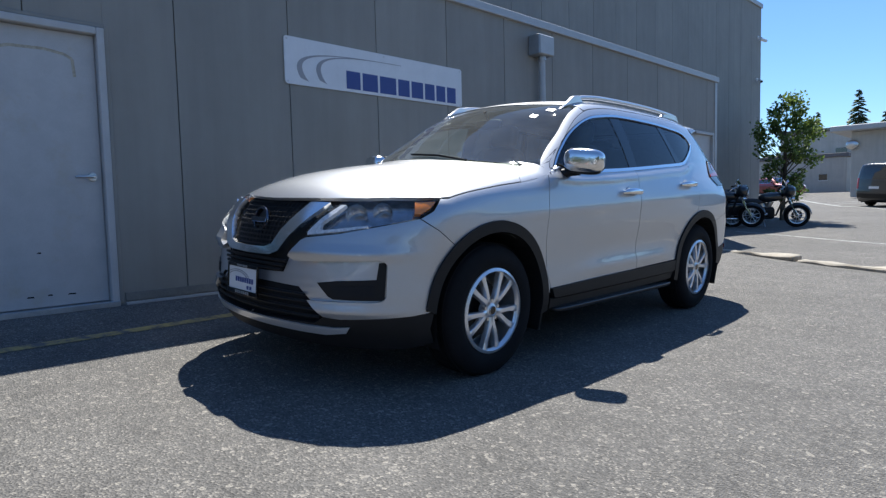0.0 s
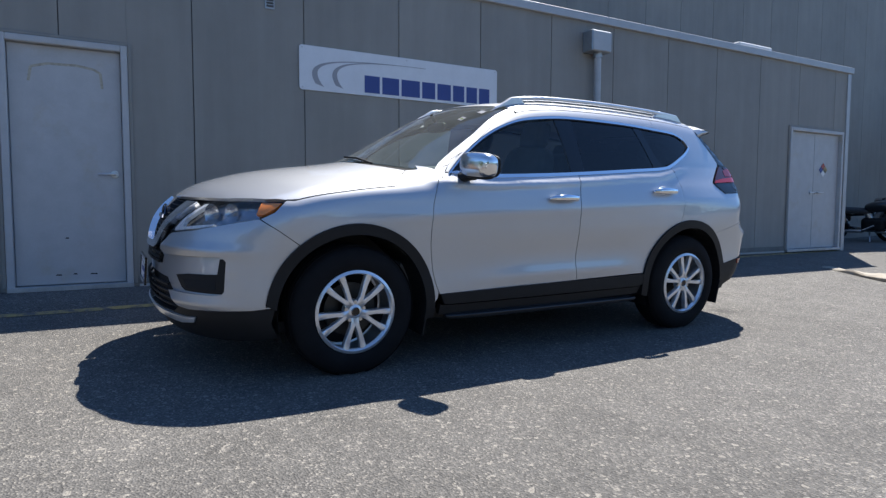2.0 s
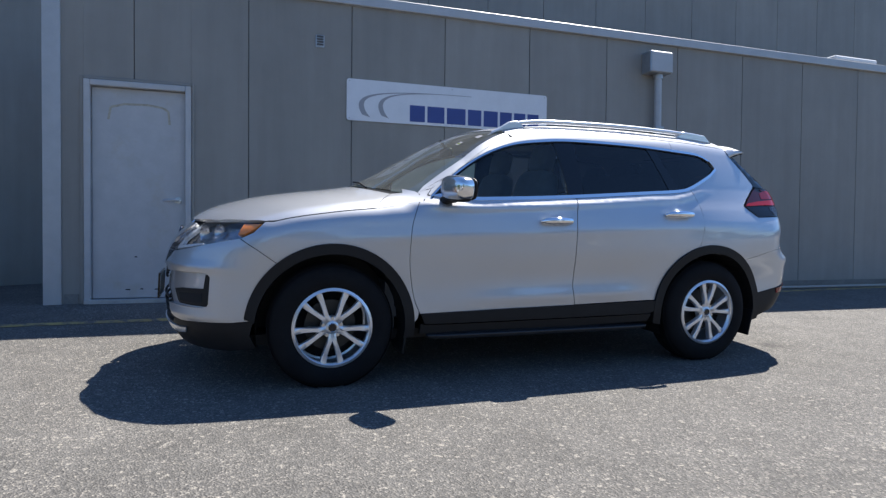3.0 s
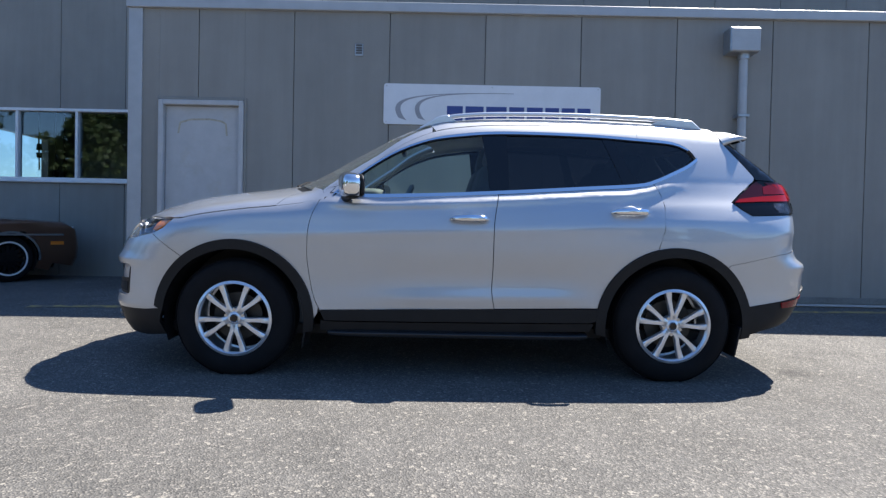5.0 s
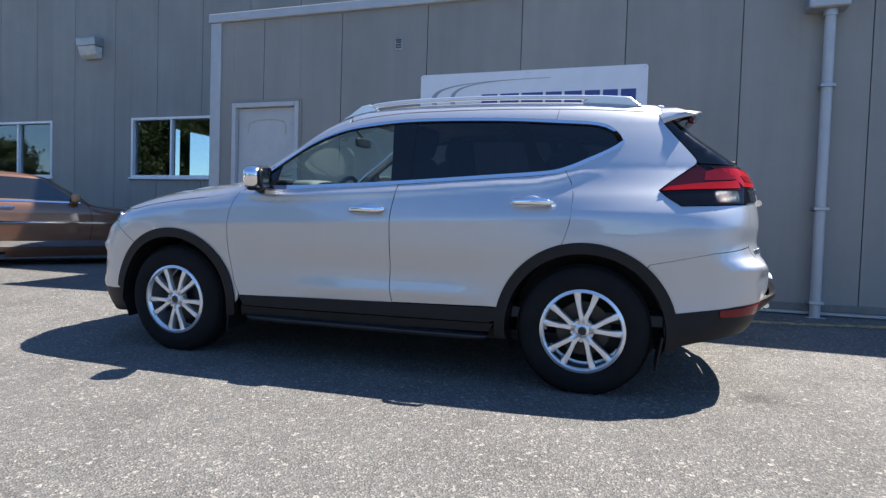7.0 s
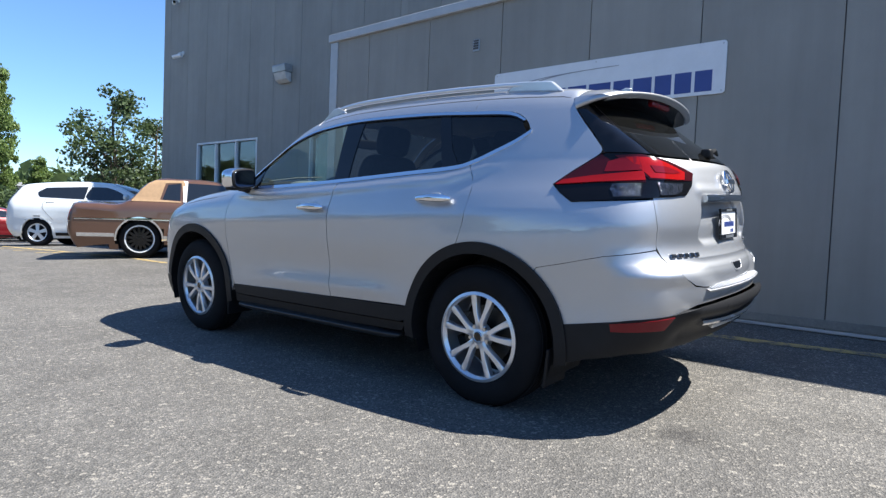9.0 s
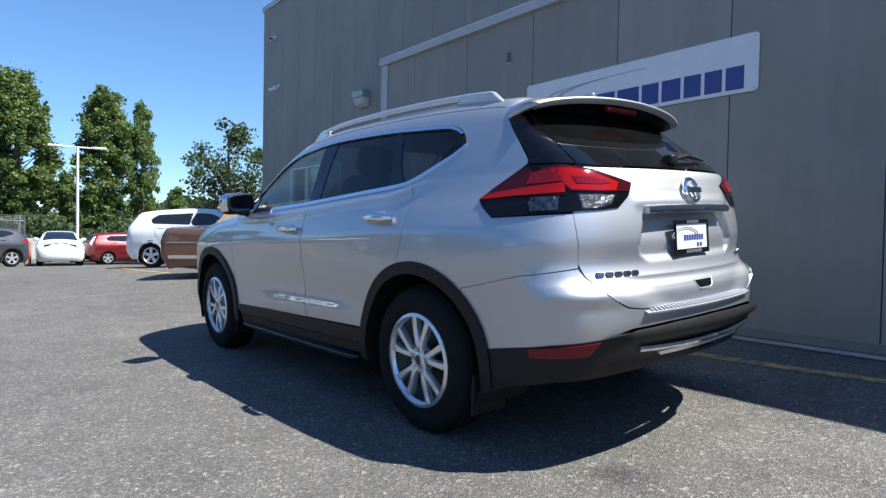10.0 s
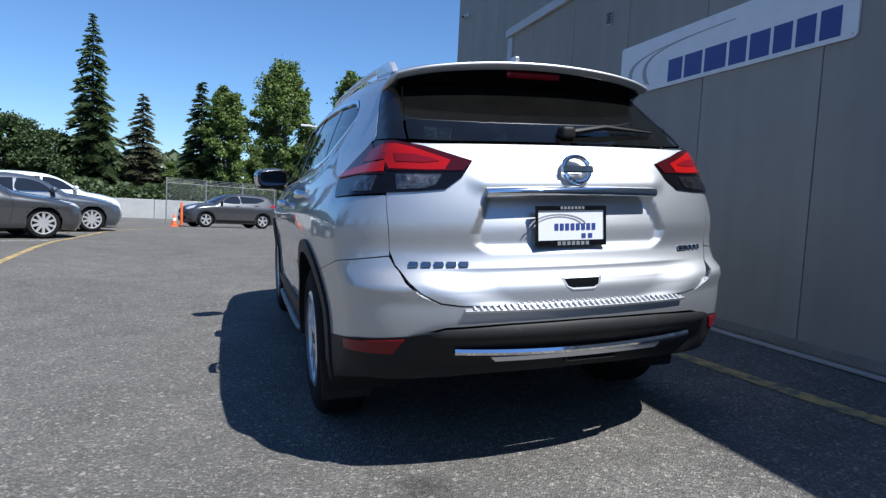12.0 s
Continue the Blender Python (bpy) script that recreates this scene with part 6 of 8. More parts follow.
def camera_dome(a, z, flip=1):
    c = thing("security_camera", "small white bullet security camera on the hall wall", "security camera", hall(a, z), "cameras on the hall")
    part("mount", lathe([(0.0, 0.03), (0.05, 0.03), (0.06, 0.0)], 18), WHITE, c, "", True)
    part("arm", tube([(0.03, 0, 0), (0.12, 0, -0.02), (0.15, 0, -0.06)], 0.018, 8), WHITE, c, "", True)
    part("barrel", tube([(0.10, -0.10 * flip, -0.09), (0.22, 0.16 * flip, -0.13)], 0.05, 12), WHITE, c, "", True)
    part("eye", tube([(0.22, 0.16 * flip, -0.13), (0.228, 0.178 * flip, -0.133)], 0.038, 12), GLOSS_BLACK, c, "dark camera eye", True)


camera_dome(0.85, 6.88)
camera_dome(1.15, 5.36, -1)
camera_dome(35.0, 6.75)
camera_dome(34.9, 5.25, -1)

rv = thing("roof_vent", "white sheet-metal vent cap on the low roof", "roof vent", AM @ pose(-0.9, 11.3, 3.39))
part("upstand", box(-0.2, 0.2, -0.35, 0.35, 0.0, 0.30), TRIM, rv)
part("cap", box(-0.30, 0.30, -0.45, 0.45, 0.30, 0.38, 0.02), WHITE, rv, "white cap")
sg_ = thing("door_notice", "small diamond-shaped safety placard with plain colour fields on the door", "sign", AM @ pose(-0.028, 12.45, 1.62))
for k, (dy, dz, mt) in enumerate(((0, 0.065, RED_LENS), (-0.065, 0, SIGN_BLUE), (0.065, 0, YELLOW_LINE), (0, -0.065, WHITE))):
    part("field", slab([(dy, dz - 0.06), (dy + 0.06, dz), (dy, dz + 0.06), (dy - 0.06, dz)], (0.0, 0.003), 0), mt, sg_)


def broken_kerb():
    """Worn low kerb of several lengths across the paving."""
    a, b = Vector((-3.75, 10.45, 0)), Vector((4.6, 5.9, 0))
    d = (b - a).normalized()
    n = 6
    ln = (b - a).length / n
    ang = math.degrees(math.atan2(d.y, d.x))
    rnd = random.Random(4)
    for i in range(n):
        c = a + d * ln * (i + 0.5)
        bm = box(-ln / 2 + 0.02, ln / 2 - 0.02, -0.09, 0.09, -0.06, 0.055, 0.018)
        bmesh.ops.subdivide_edges(bm, edges=[e for e in bm.edges if e.calc_length() > 0.4], cuts=14)
        for v in bm.verts:
            if v.co.z > 0:
                k = noise.noise(Vector((v.co.x * 3 + i * 7, v.co.y * 6, 2)))
                v.co.z += 0.028 * k - 0.006
                v.co.y += 0.016 * k
        solid("kerb", bm, CURB, "worn yellow-grey concrete kerb, chipped along the edge", "kerb", Matrix.Translation((c.x, c.y, gz(c.x, c.y))) @ pose(0, 0, 0, 0, 0, ang + rnd.uniform(-0.8, 0.8)), "kerb lengths", "structure", True)


broken_kerb()
# markings among the parked cars
painted_line([(-4.25, -13.5), (-4.30, -10.9), (-4.15, -7.8), (-4.35, -2.4)], 0.11, YELLOW_LINE, "worn yellow stall edge line")
painted_line([(1.32, -1.2), (1.72, -5.8), (1.55, -10.0), (0.6, -14.0), (-1.2, -15.4)], 0.11, YELLOW_LINE, "yellow edge line before the parked cars")
for y in (-5.6, -8.2, -10.9):
    painted_line([(-4.5, y), (-8.0, y + 2.3)], 0.10, WHITE_LINE, "worn white stall line")
for i in range(6):
    y = -4.6 - 1.2 * i
    painted_line([(-4.25, y), (-3.75, y - 0.5)], 0.14, YELLOW_LINE, "worn yellow hatch mark")
for y in (-6.3, -9.4, -12.6):
    painted_line([(1.9, y), (5.5, y + 2.3)], 0.10, WHITE_LINE, "white stall line between parked cars")
painted_line([(-10.5, 42.0), (-9.2, 39.0), (-7.6, 34.8), (-6.0, 31.2), (-3.5, 28.6), (1.0, 26.5)], 0.14, WHITE_LINE, "white curved lane line on the far paving")
painted_line([(-7.6, 34.8), (-5.4, 38.5)], 0.14, WHITE_LINE, "white lane hatch line")
painted_line([(-7.0, 33.2), (-4.2, 36.5)], 0.14, WHITE_LINE, "white lane hatch line")
painted_line([(-5.2, 15.6), (-3.0, 14.6), (2.0, 12.6)], 0.12, WHITE_LINE, "faded pale line on the paving")

# ---------------------------------------------------------------- parked cars
def shell_mesh(name, body, material, z0, wheels, arch, nv=90, na=44):
    """The whole outer skin of a car as one fine net, open at the wheel arches."""
    a, b = body.a, body.b
    stations = []
    for i in range(nv + 1):
        t = i / nv * 3
        if t < 1:
            th = t * math.pi / 2
            stations.append((a, -math.cos(th), math.sin(th)))
        elif t < 2:
            stations.append((a + (b - a) * (t - 1), 0.0, 1.0))
        else:
            th = (t - 2) * math.pi / 2
            stations.append((b, math.sin(th), math.cos(th)))
    o, d = [], []
    lo, hi = radians(-34), radians(180 + 34)
    for v, fv, fu in stations:
        for k in range(na + 1):
            p = lo + (hi - lo) * k / na
            uu, zz = math.cos(p), math.sin(p)
            o.append((0, v, z0))
            q = Vector((fu * uu, fv * max(abs(uu), 0.0) + (0 if fv == 0 else fv * 0.0), zz))
            if fv:
                q = Vector((fu * uu, fv * (0.25 + 0.75 * abs(uu)), zz))
            d.append(tuple(q.normalized()))
    p = body.solve(np.array(o, float), np.array(d, float), 0.0, 3.5)
    n = body.normal(p)
    w = na + 1
    faces = []
    for i in range(nv):
        for k in range(na):
            f = (i * w + k, i * w + k + 1, (i + 1) * w + k + 1, (i + 1) * w + k)
            c = p[list(f)].mean(0)
            if c[2] < 0.19 or any((c[1] - wv) ** 2 + (c[2] - wz) ** 2 < arch ** 2 and abs(c[0]) > 0.45 for wv, wz in wheels):
                continue
            faces.append(f)
    a0 = np.cross(p[faces[0][1]] - p[faces[0][0]], p[faces[0][2]] - p[faces[0][0]])
    mid = faces[len(faces) // 2]
    if np.dot(np.cross(p[mid[1]] - p[mid[0]], p[mid[2]] - p[mid[0]]), n[mid[0]]) < 0:
        faces = [f[::-1] for f in faces]
    return make_mesh(name, p, faces, material, n)


def simple_wheel(parent, m, R, rim, alloy, spokes, whitewall=False, dark=False):
    w = part("wheel", lathe([(rim, 0.0), (rim + 0.03, 0.012), (R - 0.04, 0.010), (R - 0.01, -0.01), (R, -0.04), (R, -0.17), (R - 0.03, -0.20), (rim, -0.20)], 40), RUBBER, parent, "black tyre", True, m)
    star = bmesh.new()
    lathe([(rim - 0.022, -0.012), (rim - 0.01, 0.004), (rim + 0.006, 0.006)], 40, bm=star)
    lathe([(0.0, 0.004), (0.045, 0.002), (0.06, -0.02)], 20, bm=star)
    for i in range(spokes):
        t = math.tau * i / spokes + 0.3
        c, s = math.cos(t), math.sin(t)
        wd0, wd1 = 0.030, 0.85 * rim * math.pi / spokes * 0.40
        vs = [star.verts.new((x, r * c - wd * s, r * s + wd * c)) for x, r, wd in ((0.0, 0.04, -wd0), (0.0, 0.04, wd0), (-0.004, rim - 0.01, wd1), (-0.004, rim - 0.01, -wd1), (-0.03, 0.04, -wd0), (-0.03, 0.04, wd0), (-0.03, rim - 0.01, wd1), (-0.03, rim - 0.01, -wd1))]
        for f in ((0, 1, 2, 3), (0, 3, 7, 4), (1, 5, 6, 2), (2, 6, 7, 3)):
            star.faces.new([vs[j] for j in f])
    bmesh.ops.recalc_face_normals(star, faces=star.faces[:])
    part("rim", star, alloy, w, "alloy wheel rim", True)
    part("disc", lathe([(0.0, -0.06), (rim - 0.005, -0.06), (rim - 0.005, -0.10)], 28), DARK if not dark else BLACK_PLASTIC, w)
    if whitewall:
        part("whitewall", lathe([(rim + 0.012, 0.0135), (rim + 0.034, 0.0145)], 40), WHITE, w, "white tyre stripe", True)
    return w


def parked_car(name, label, spec, m, paint, group="parked cars"):
    """spec: see the CARS table."""
    c = thing(name, label, "car" if name != "van" else "van", m, group)
    B, wf, wr, R = spec["body"], spec["wf"], spec["wr"], spec["R"]
    wz = R
    shell = part("body_shell", shell_mesh("body_shell", B, paint, spec.get("z0", 0.6), [(wf, wz), (wr, wz)], R + 0.035), None, c)
    half = spec["track"]
    for v in (wf, wr):
        for sg in (1, -1):
            simple_wheel(c, pose(sg * half, v, wz, 0, 0, 0 if sg > 0 else 180), R, spec.get("rim", 0.22), spec.get("alloy", ALLOY), spec.get("spokes", 5), spec.get("whitewall", False))
            ring = [B.sd(*p) for p in arc(v, wz, R + spec.get("lip", 0.055), -5, 185, 26)] + [B.sd(*p) for p in arc(v, wz, R + 0.022, 185, -5, 26)]
            panel("arch_lip", B, ring, spec.get("lip_mat", paint), c, off=0.006, depth=0.05, gap=0, h=0.2, mirror=sg < 0)
            bm = bmesh.new()
            rows = [[bm.verts.new((sg * u, v + (R + 0.03) * math.cos(radians(a)), wz + (R + 0.03) * math.sin(radians(a)))) for a in range(-30, 211, 15)] for u in (half - 0.3, half - 0.0)]
            for j in range(len(rows[0]) - 1):
                bm.faces.new((rows[0][j], rows[0][j + 1], rows[1][j + 1], rows[1][j]))
            bm.faces.new(rows[0])
            part("wheel_housing", bm, DARK, c)
    part("underbody", box(-half + 0.15, half - 0.15, wf - 0.3, wr + 0.5, 0.18, 0.32), DARK, c)
    for win in spec["windows"]:
        for mir in (False, True):
            panel("side_window", B, [B.sd(*p) for p in curve_through(win, 0.08, True)], spec.get("glass", WINDOW_DARK), c, "dark side window glass", off=0.004, depth=0.006, gap=0, h=0.12, mirror=mir)
    for nm, dom, poly, mat, lab in spec["extras"](B):
        panel(nm, B, poly, mat if mat else paint, c, lab, dom=dom, off=0.006, depth=0.01, gap=0, h=0.1)
    for nm, dom, poly, mat, lab in spec["pairs"](B):
        for mir in (False, True):
            panel(nm, B, poly, mat if mat else paint, c, lab, dom=dom, off=0.007, depth=0.01, gap=0, h=0.1, mirror=mir)
    for cut in spec.get("cuts", ()):
        for mir in (False, True):
            pts = curve_through(cut, 0.08)
            strip = [B.sd(v - 0.004, z) for v, z in pts] + [B.sd(v + 0.004, z) for v, z in pts[::-1]]
            panel("door_seam", B, strip, DARK, c, "dark door seam", off=0.0025, depth=0, gap=0, h=0.3, mirror=mir)
    for v, z in spec.get("handles", ()):
        for sg in (-1, 1):
            y = float(B.width(v, z))
            part("door_handle", box(sg * y - 0.012, sg * y + 0.03, v - 0.09, v + 0.09, z - 0.014, z + 0.014, 0.008), spec.get("handle_mat", paint), c)
    mv, mz = spec["mirror"]
    for sg in (-1, 1):
        y = float(B.width(mv, mz - 0.06))
        part("door_mirror", rounded_box(0.10, 0.06, 0.065, 3, 5), spec.get("mirror_mat", paint), c, "", True, pose(sg * (y + 0.10), mv, mz))
    return c


def rear_glass_top(v0, v1, w0, w1, sweep=0.12):
    return [(u, v0 - sweep * (u / 0.7) ** 2) for u in np.linspace(-w0, w0, 9)] + [(u, v1 - sweep * (u / 0.7) ** 2) for u in np.linspace(w1, -w1, 9)]


def wind_top(v0, v1, w0, w1, sweep=0.13):
    return [(u, v0 + sweep * (u / 0.7) ** 2) for u in np.linspace(-w0, w0, 11)] + [(u, v1 + sweep * (u / 0.7) ** 2) for u in np.linspace(w1, -w1, 11)]


def car_specs():
    S = {}
    # long formal coupe of the eighties
    b = Body(top=spl((-0.05, 0.80), (0.05, 0.845), (0.4, 0.875), (1.0, 0.905), (1.55, 0.935), (1.70, 0.965), (2.10, 1.19), (2.38, 1.335), (2.60, 1.375), (3.10, 1.39), (3.50, 1.365), (3.66, 1.28), (3.90, 1.02), (4.0, 0.965), (4.4, 0.945), (4.85, 0.925), (5.05, 0.87)),
             nose=spl((0.2, 0.06), (0.35, 0.0), (0.5, 0.0), (0.8, 0.05), (1.0, 0.1)), tail=spl((0.2, 4.74), (0.4, 4.84), (0.6, 4.85), (0.85, 4.79), (1.0, 4.74)),
             section=spl((0.15, 0.82), (0.3, 0.885), (0.55, 0.905), (0.75, 0.90), (0.90, 0.875), (0.96, 0.83), (1.1, 0.77), (1.35, 0.66), (1.45, 0.6)),
             plan=spl((0.0, -0.05), (0.5, -0.01), (1.5, 0.0), (4.2, 0.0), (5.0, -0.05)), crown=0.03, sweep=0.06, nose_plan=(0.05, 0.04), tail_plan=(0.05, 0.03), ks=(0.05, 0.05, 0.05), wheels=(0.98, 3.73), flare=0.004, front_pole=1.2, rear_pole=4.0)
    S["coupe"] = dict(body=b, wf=0.98, wr=3.725, R=0.325, track=0.84, rim=0.20, spokes=14, alloy=GLOSS_BLACK, whitewall=True, lip=0.05, lip_mat=CHROME, z0=0.6,
                      windows=[[(1.98, 0.975, 1), (3.00, 0.985, 1), (2.98, 1.30, 1), (2.42, 1.285, 1)], [(3.10, 0.99, 1), (3.38, 1.00, 1), (3.30, 1.26, 1), (3.10, 1.29, 1)]],
                      extras=lambda B: [("windscreen", "top", wind_top(1.76, 2.36, 0.70, 0.56, 0.06), WINDOW_DARK, "dark windscreen glass"), ("rear_screen", "top", rear_glass_top(3.90, 3.66, 0.62, 0.54, 0.05), WINDOW_DARK, "dark rear glass"),
                                        ("front_bumper", "side", [B.fr(0.7, 0.52), B.fr(0.3, 0.53), B.fr(-0.3, 0.53), B.fr(-0.7, 0.52), B.fr(-0.7, 0.40), B.fr(-0.3, 0.39), B.fr(0.3, 0.39), B.fr(0.7, 0.40)], CHROME, "chrome bumper bar"),
                                        ("grille", "side", [B.fr(0.32, 0.78), B.fr(-0.32, 0.78), B.fr(-0.32, 0.58), B.fr(0.32, 0.58)], GLOSS_BLACK, "dark grille"),
                                        ("rear_bumper", "side", [B.rr(0.75, 0.54), B.rr(0.3, 0.55), B.rr(-0.3, 0.55), B.rr(-0.75, 0.54), B.rr(-0.75, 0.40), B.rr(0, 0.40), B.rr(0.75, 0.40)], BROWN, "brown bumper bar")],
                      pairs=lambda B: [("vinyl_roof", "side", [B.sd(*p) for p in ((3.04, 0.97), (3.09, 1.30), (3.34, 1.285), (3.42, 1.0), (3.08, 0.978), (3.09, 0.962), (3.86, 0.965), (3.70, 1.18), (3.60, 1.28), (3.50, 1.335), (3.02, 1.345))], TAN_VINYL, "tan vinyl half roof"),
                                       ("chrome_strip", "side", [B.sd(v, 0.64) for v in np.linspace(0.3, 4.68, 20)] + [B.sd(v, 0.665) for v in np.linspace(4.68, 0.3, 20)], CHROME, "bright side trim"),
                                       ("sill_trim", "side", [B.sd(v, 0.30) for v in np.linspace(1.36, 3.35, 9)] + [B.sd(v, 0.385) for v in np.linspace(3.35, 1.36, 9)], CHROME, "bright sill trim"),
                                       ("rear_sill_trim", "side", [B.sd(v, 0.36) for v in np.linspace(4.1, 4.65, 5)] + [B.sd(v, 0.42) for v in np.linspace(4.65, 4.1, 5)], CHROME, "bright sill trim"),
                                       ("belt_chrome", "side", [B.sd(v, 0.945) for v in np.linspace(1.95, 3.05, 9)] + [B.sd(v, 0.965) for v in np.linspace(3.05, 1.95, 9)], CHROME, "bright window trim"),
                                       ("pillar_chrome", "side", [B.sd(3.0, 0.97), B.sd(3.055, 0.97), B.sd(3.06, 1.34), B.sd(2.985, 1.335)], WHITE, "pale pillar band"),
                                       ("marker_light", "side", [B.sd(0.30, 0.56), B.sd(0.48, 0.56), B.sd(0.48, 0.51), B.sd(0.30, 0.51)], AMBER, "amber marker lamp"),
                                       ("tail_lamp", "side", [B.rr(0.82, 0.80), B.rr(0.45, 0.80), B.rr(0.45, 0.62), B.rr(0.82, 0.62)], RED_LENS, "red tail lamp"),
                                       ("headlight", "side", [B.fr(0.72, 0.77), B.fr(0.38, 0.77), B.fr(0.38, 0.60), B.fr(0.72, 0.60)], REFLECTOR, "square headlights")],
                      cuts=[[(1.86, 0.96), (1.80, 0.7), (1.84, 0.34)], [(3.02, 0.97), (3.02, 0.36)]], handles=[(2.86, 0.86)], handle_mat=CHROME, mirror=(2.02, 1.02), mirror_mat=TAN_VINYL)
    # rounded electric hatchback
    b = Body(top=spl((-0.05, 0.74), (0.1, 0.84), (0.4, 0.96), (0.8, 1.05), (1.05, 1.10), (1.3, 1.22), (1.7, 1.42), (2.05, 1.52), (2.5, 1.555), (3.2, 1.545), (3.8, 1.50), (4.15, 1.45), (4.4, 1.40)),
             nose=spl((0.15, 0.14), (0.3, 0.03), (0.5, 0.0), (0.7, 0.05), (0.9, 0.16), (1.1, 0.35)), tail=spl((0.2, 4.28), (0.4, 4.42), (0.6, 4.45), (0.85, 4.43), (1.05, 4.40), (1.2, 4.28), (1.4, 4.12), (1.5, 4.04)),
             section=spl((0.15, 0.78), (0.3, 0.86), (0.5, 0.875), (0.75, 0.885), (0.92, 0.875), (1.05, 0.82), (1.2, 0.74), (1.4, 0.64), (1.55, 0.55)),
             plan=spl((0.0, -0.06), (0.5, -0.015), (1.5, 0.0), (3.4, 0.0), (4.0, -0.03), (4.5, -0.09)), crown=0.05, sweep=0.15, nose_plan=(0.22, 0.2), tail_plan=(0.2, 0.12), ks=(0.1, 0.1, 0.1), wheels=(0.88, 3.58), flare=0.02, rear_pole=3.5)
    hatch = dict(body=b, wf=0.88, wr=3.58, R=0.316, track=0.85, rim=0.205, spokes=5, z0=0.62,
                 windows=[[(1.55, 1.10, 1), (2.50, 1.10), (2.46, 1.40, 1), (2.10, 1.385), (1.80, 1.27)], [(2.58, 1.10, 1), (3.55, 1.14, 1), (3.62, 1.25), (3.45, 1.37, 1), (2.54, 1.405, 1)]],
                 extras=lambda B: [("windscreen", "top", wind_top(1.17, 1.93, 0.66, 0.50), WINDOW_DARK, "dark windscreen glass"), ("rear_screen", "side", [B.rr(0.50, 1.12), B.rr(0.0, 1.10), B.rr(-0.50, 1.12), B.rr(-0.44, 1.36), B.rr(0.0, 1.38), B.rr(0.44, 1.36)], WINDOW_DARK, "dark rear glass"),
                                   ("lower_bumper", "side", [B.rr(0.6, 0.42), B.rr(0, 0.42), B.rr(-0.6, 0.42), B.rr(-0.6, 0.28), B.rr(0.6, 0.28)], BLACK_PLASTIC, "black lower bumper"),
                                   ("plate_panel", "side", [B.rr(0.3, 0.82), B.rr(-0.3, 0.82), B.rr(-0.3, 0.68), B.rr(0.3, 0.68)], PLATE_WHITE, "pale plate")],
                 pairs=lambda B: [("tail_lamp", "side", [B.rr(0.60, 1.36), B.rr(0.54, 1.30), B.rr(0.60, 1.05), B.rr(0.68, 0.92), B.rr(0.76, 0.92), B.rr(0.72, 1.1)], SMOKY_CHROME, "tall clear tail lamp"),
                                  ("headlight", "side", [B.fr(0.42, 0.86), B.fr(0.62, 0.98), B.sd(0.62, 1.02), B.sd(0.40, 0.90), B.fr(0.60, 0.80)], REFLECTOR, "clear headlight"),
                                  ("sill", "side", [B.sd(1.28, 0.24), B.sd(3.18, 0.24), B.sd(3.18, 0.31), B.sd(1.28, 0.31)], BLACK_PLASTIC, "black sill")],
                 cuts=[[(1.42, 1.08), (1.36, 0.8), (1.40, 0.34)], [(2.54, 1.08), (2.52, 0.34)], [(3.40, 1.12), (3.46, 0.9), (3.22, 0.6)]], handles=[(2.36, 0.98), (3.30, 1.02)], mirror=(1.62, 1.16))
    S["hatch"] = hatch
    S["hatch_red"] = {**hatch, "pairs": lambda B: hatch["pairs"](B)[1:] + [("tail_lamp", "side", [B.rr(0.60, 1.36), B.rr(0.54, 1.30), B.rr(0.60, 1.05), B.rr(0.68, 0.92), B.rr(0.76, 0.92), B.rr(0.72, 1.1)], PLATE_WHITE, "tall pale tail lamp")]}
    # small crossover
    b = Body(top=spl((-0.05, 0.78), (0.1, 0.88), (0.4, 1.0), (0.9, 1.09), (1.10, 1.12), (1.35, 1.25), (1.8, 1.47), (2.1, 1.555), (2.6, 1.60), (3.2, 1.59), (3.8, 1.54), (4.3, 1.48)),
             nose=spl((0.15, 0.16), (0.3, 0.03), (0.5, 0.0), (0.7, 0.02), (0.9, 0.10), (1.1, 0.3)), tail=spl((0.2, 4.20), (0.4, 4.34), (0.6, 4.38), (0.9, 4.34), (1.1, 4.28), (1.3, 4.12), (1.5, 3.92)),
             section=spl((0.15, 0.80), (0.3, 0.88), (0.5, 0.90), (0.75, 0.915), (0.92, 0.91), (1.05, 0.86), (1.2, 0.79), (1.4, 0.69), (1.6, 0.57)),
             plan=spl((0.0, -0.07), (0.5, -0.02), (1.5, 0.0), (3.3, 0.0), (4.0, -0.03), (4.5, -0.09)), crown=0.05, sweep=0.14, nose_plan=(0.24, 0.2), tail_plan=(0.18, 0.1), ks=(0.09, 0.1, 0.09), wheels=(0.87, 3.50), flare=0.02, rear_pole=3.4)
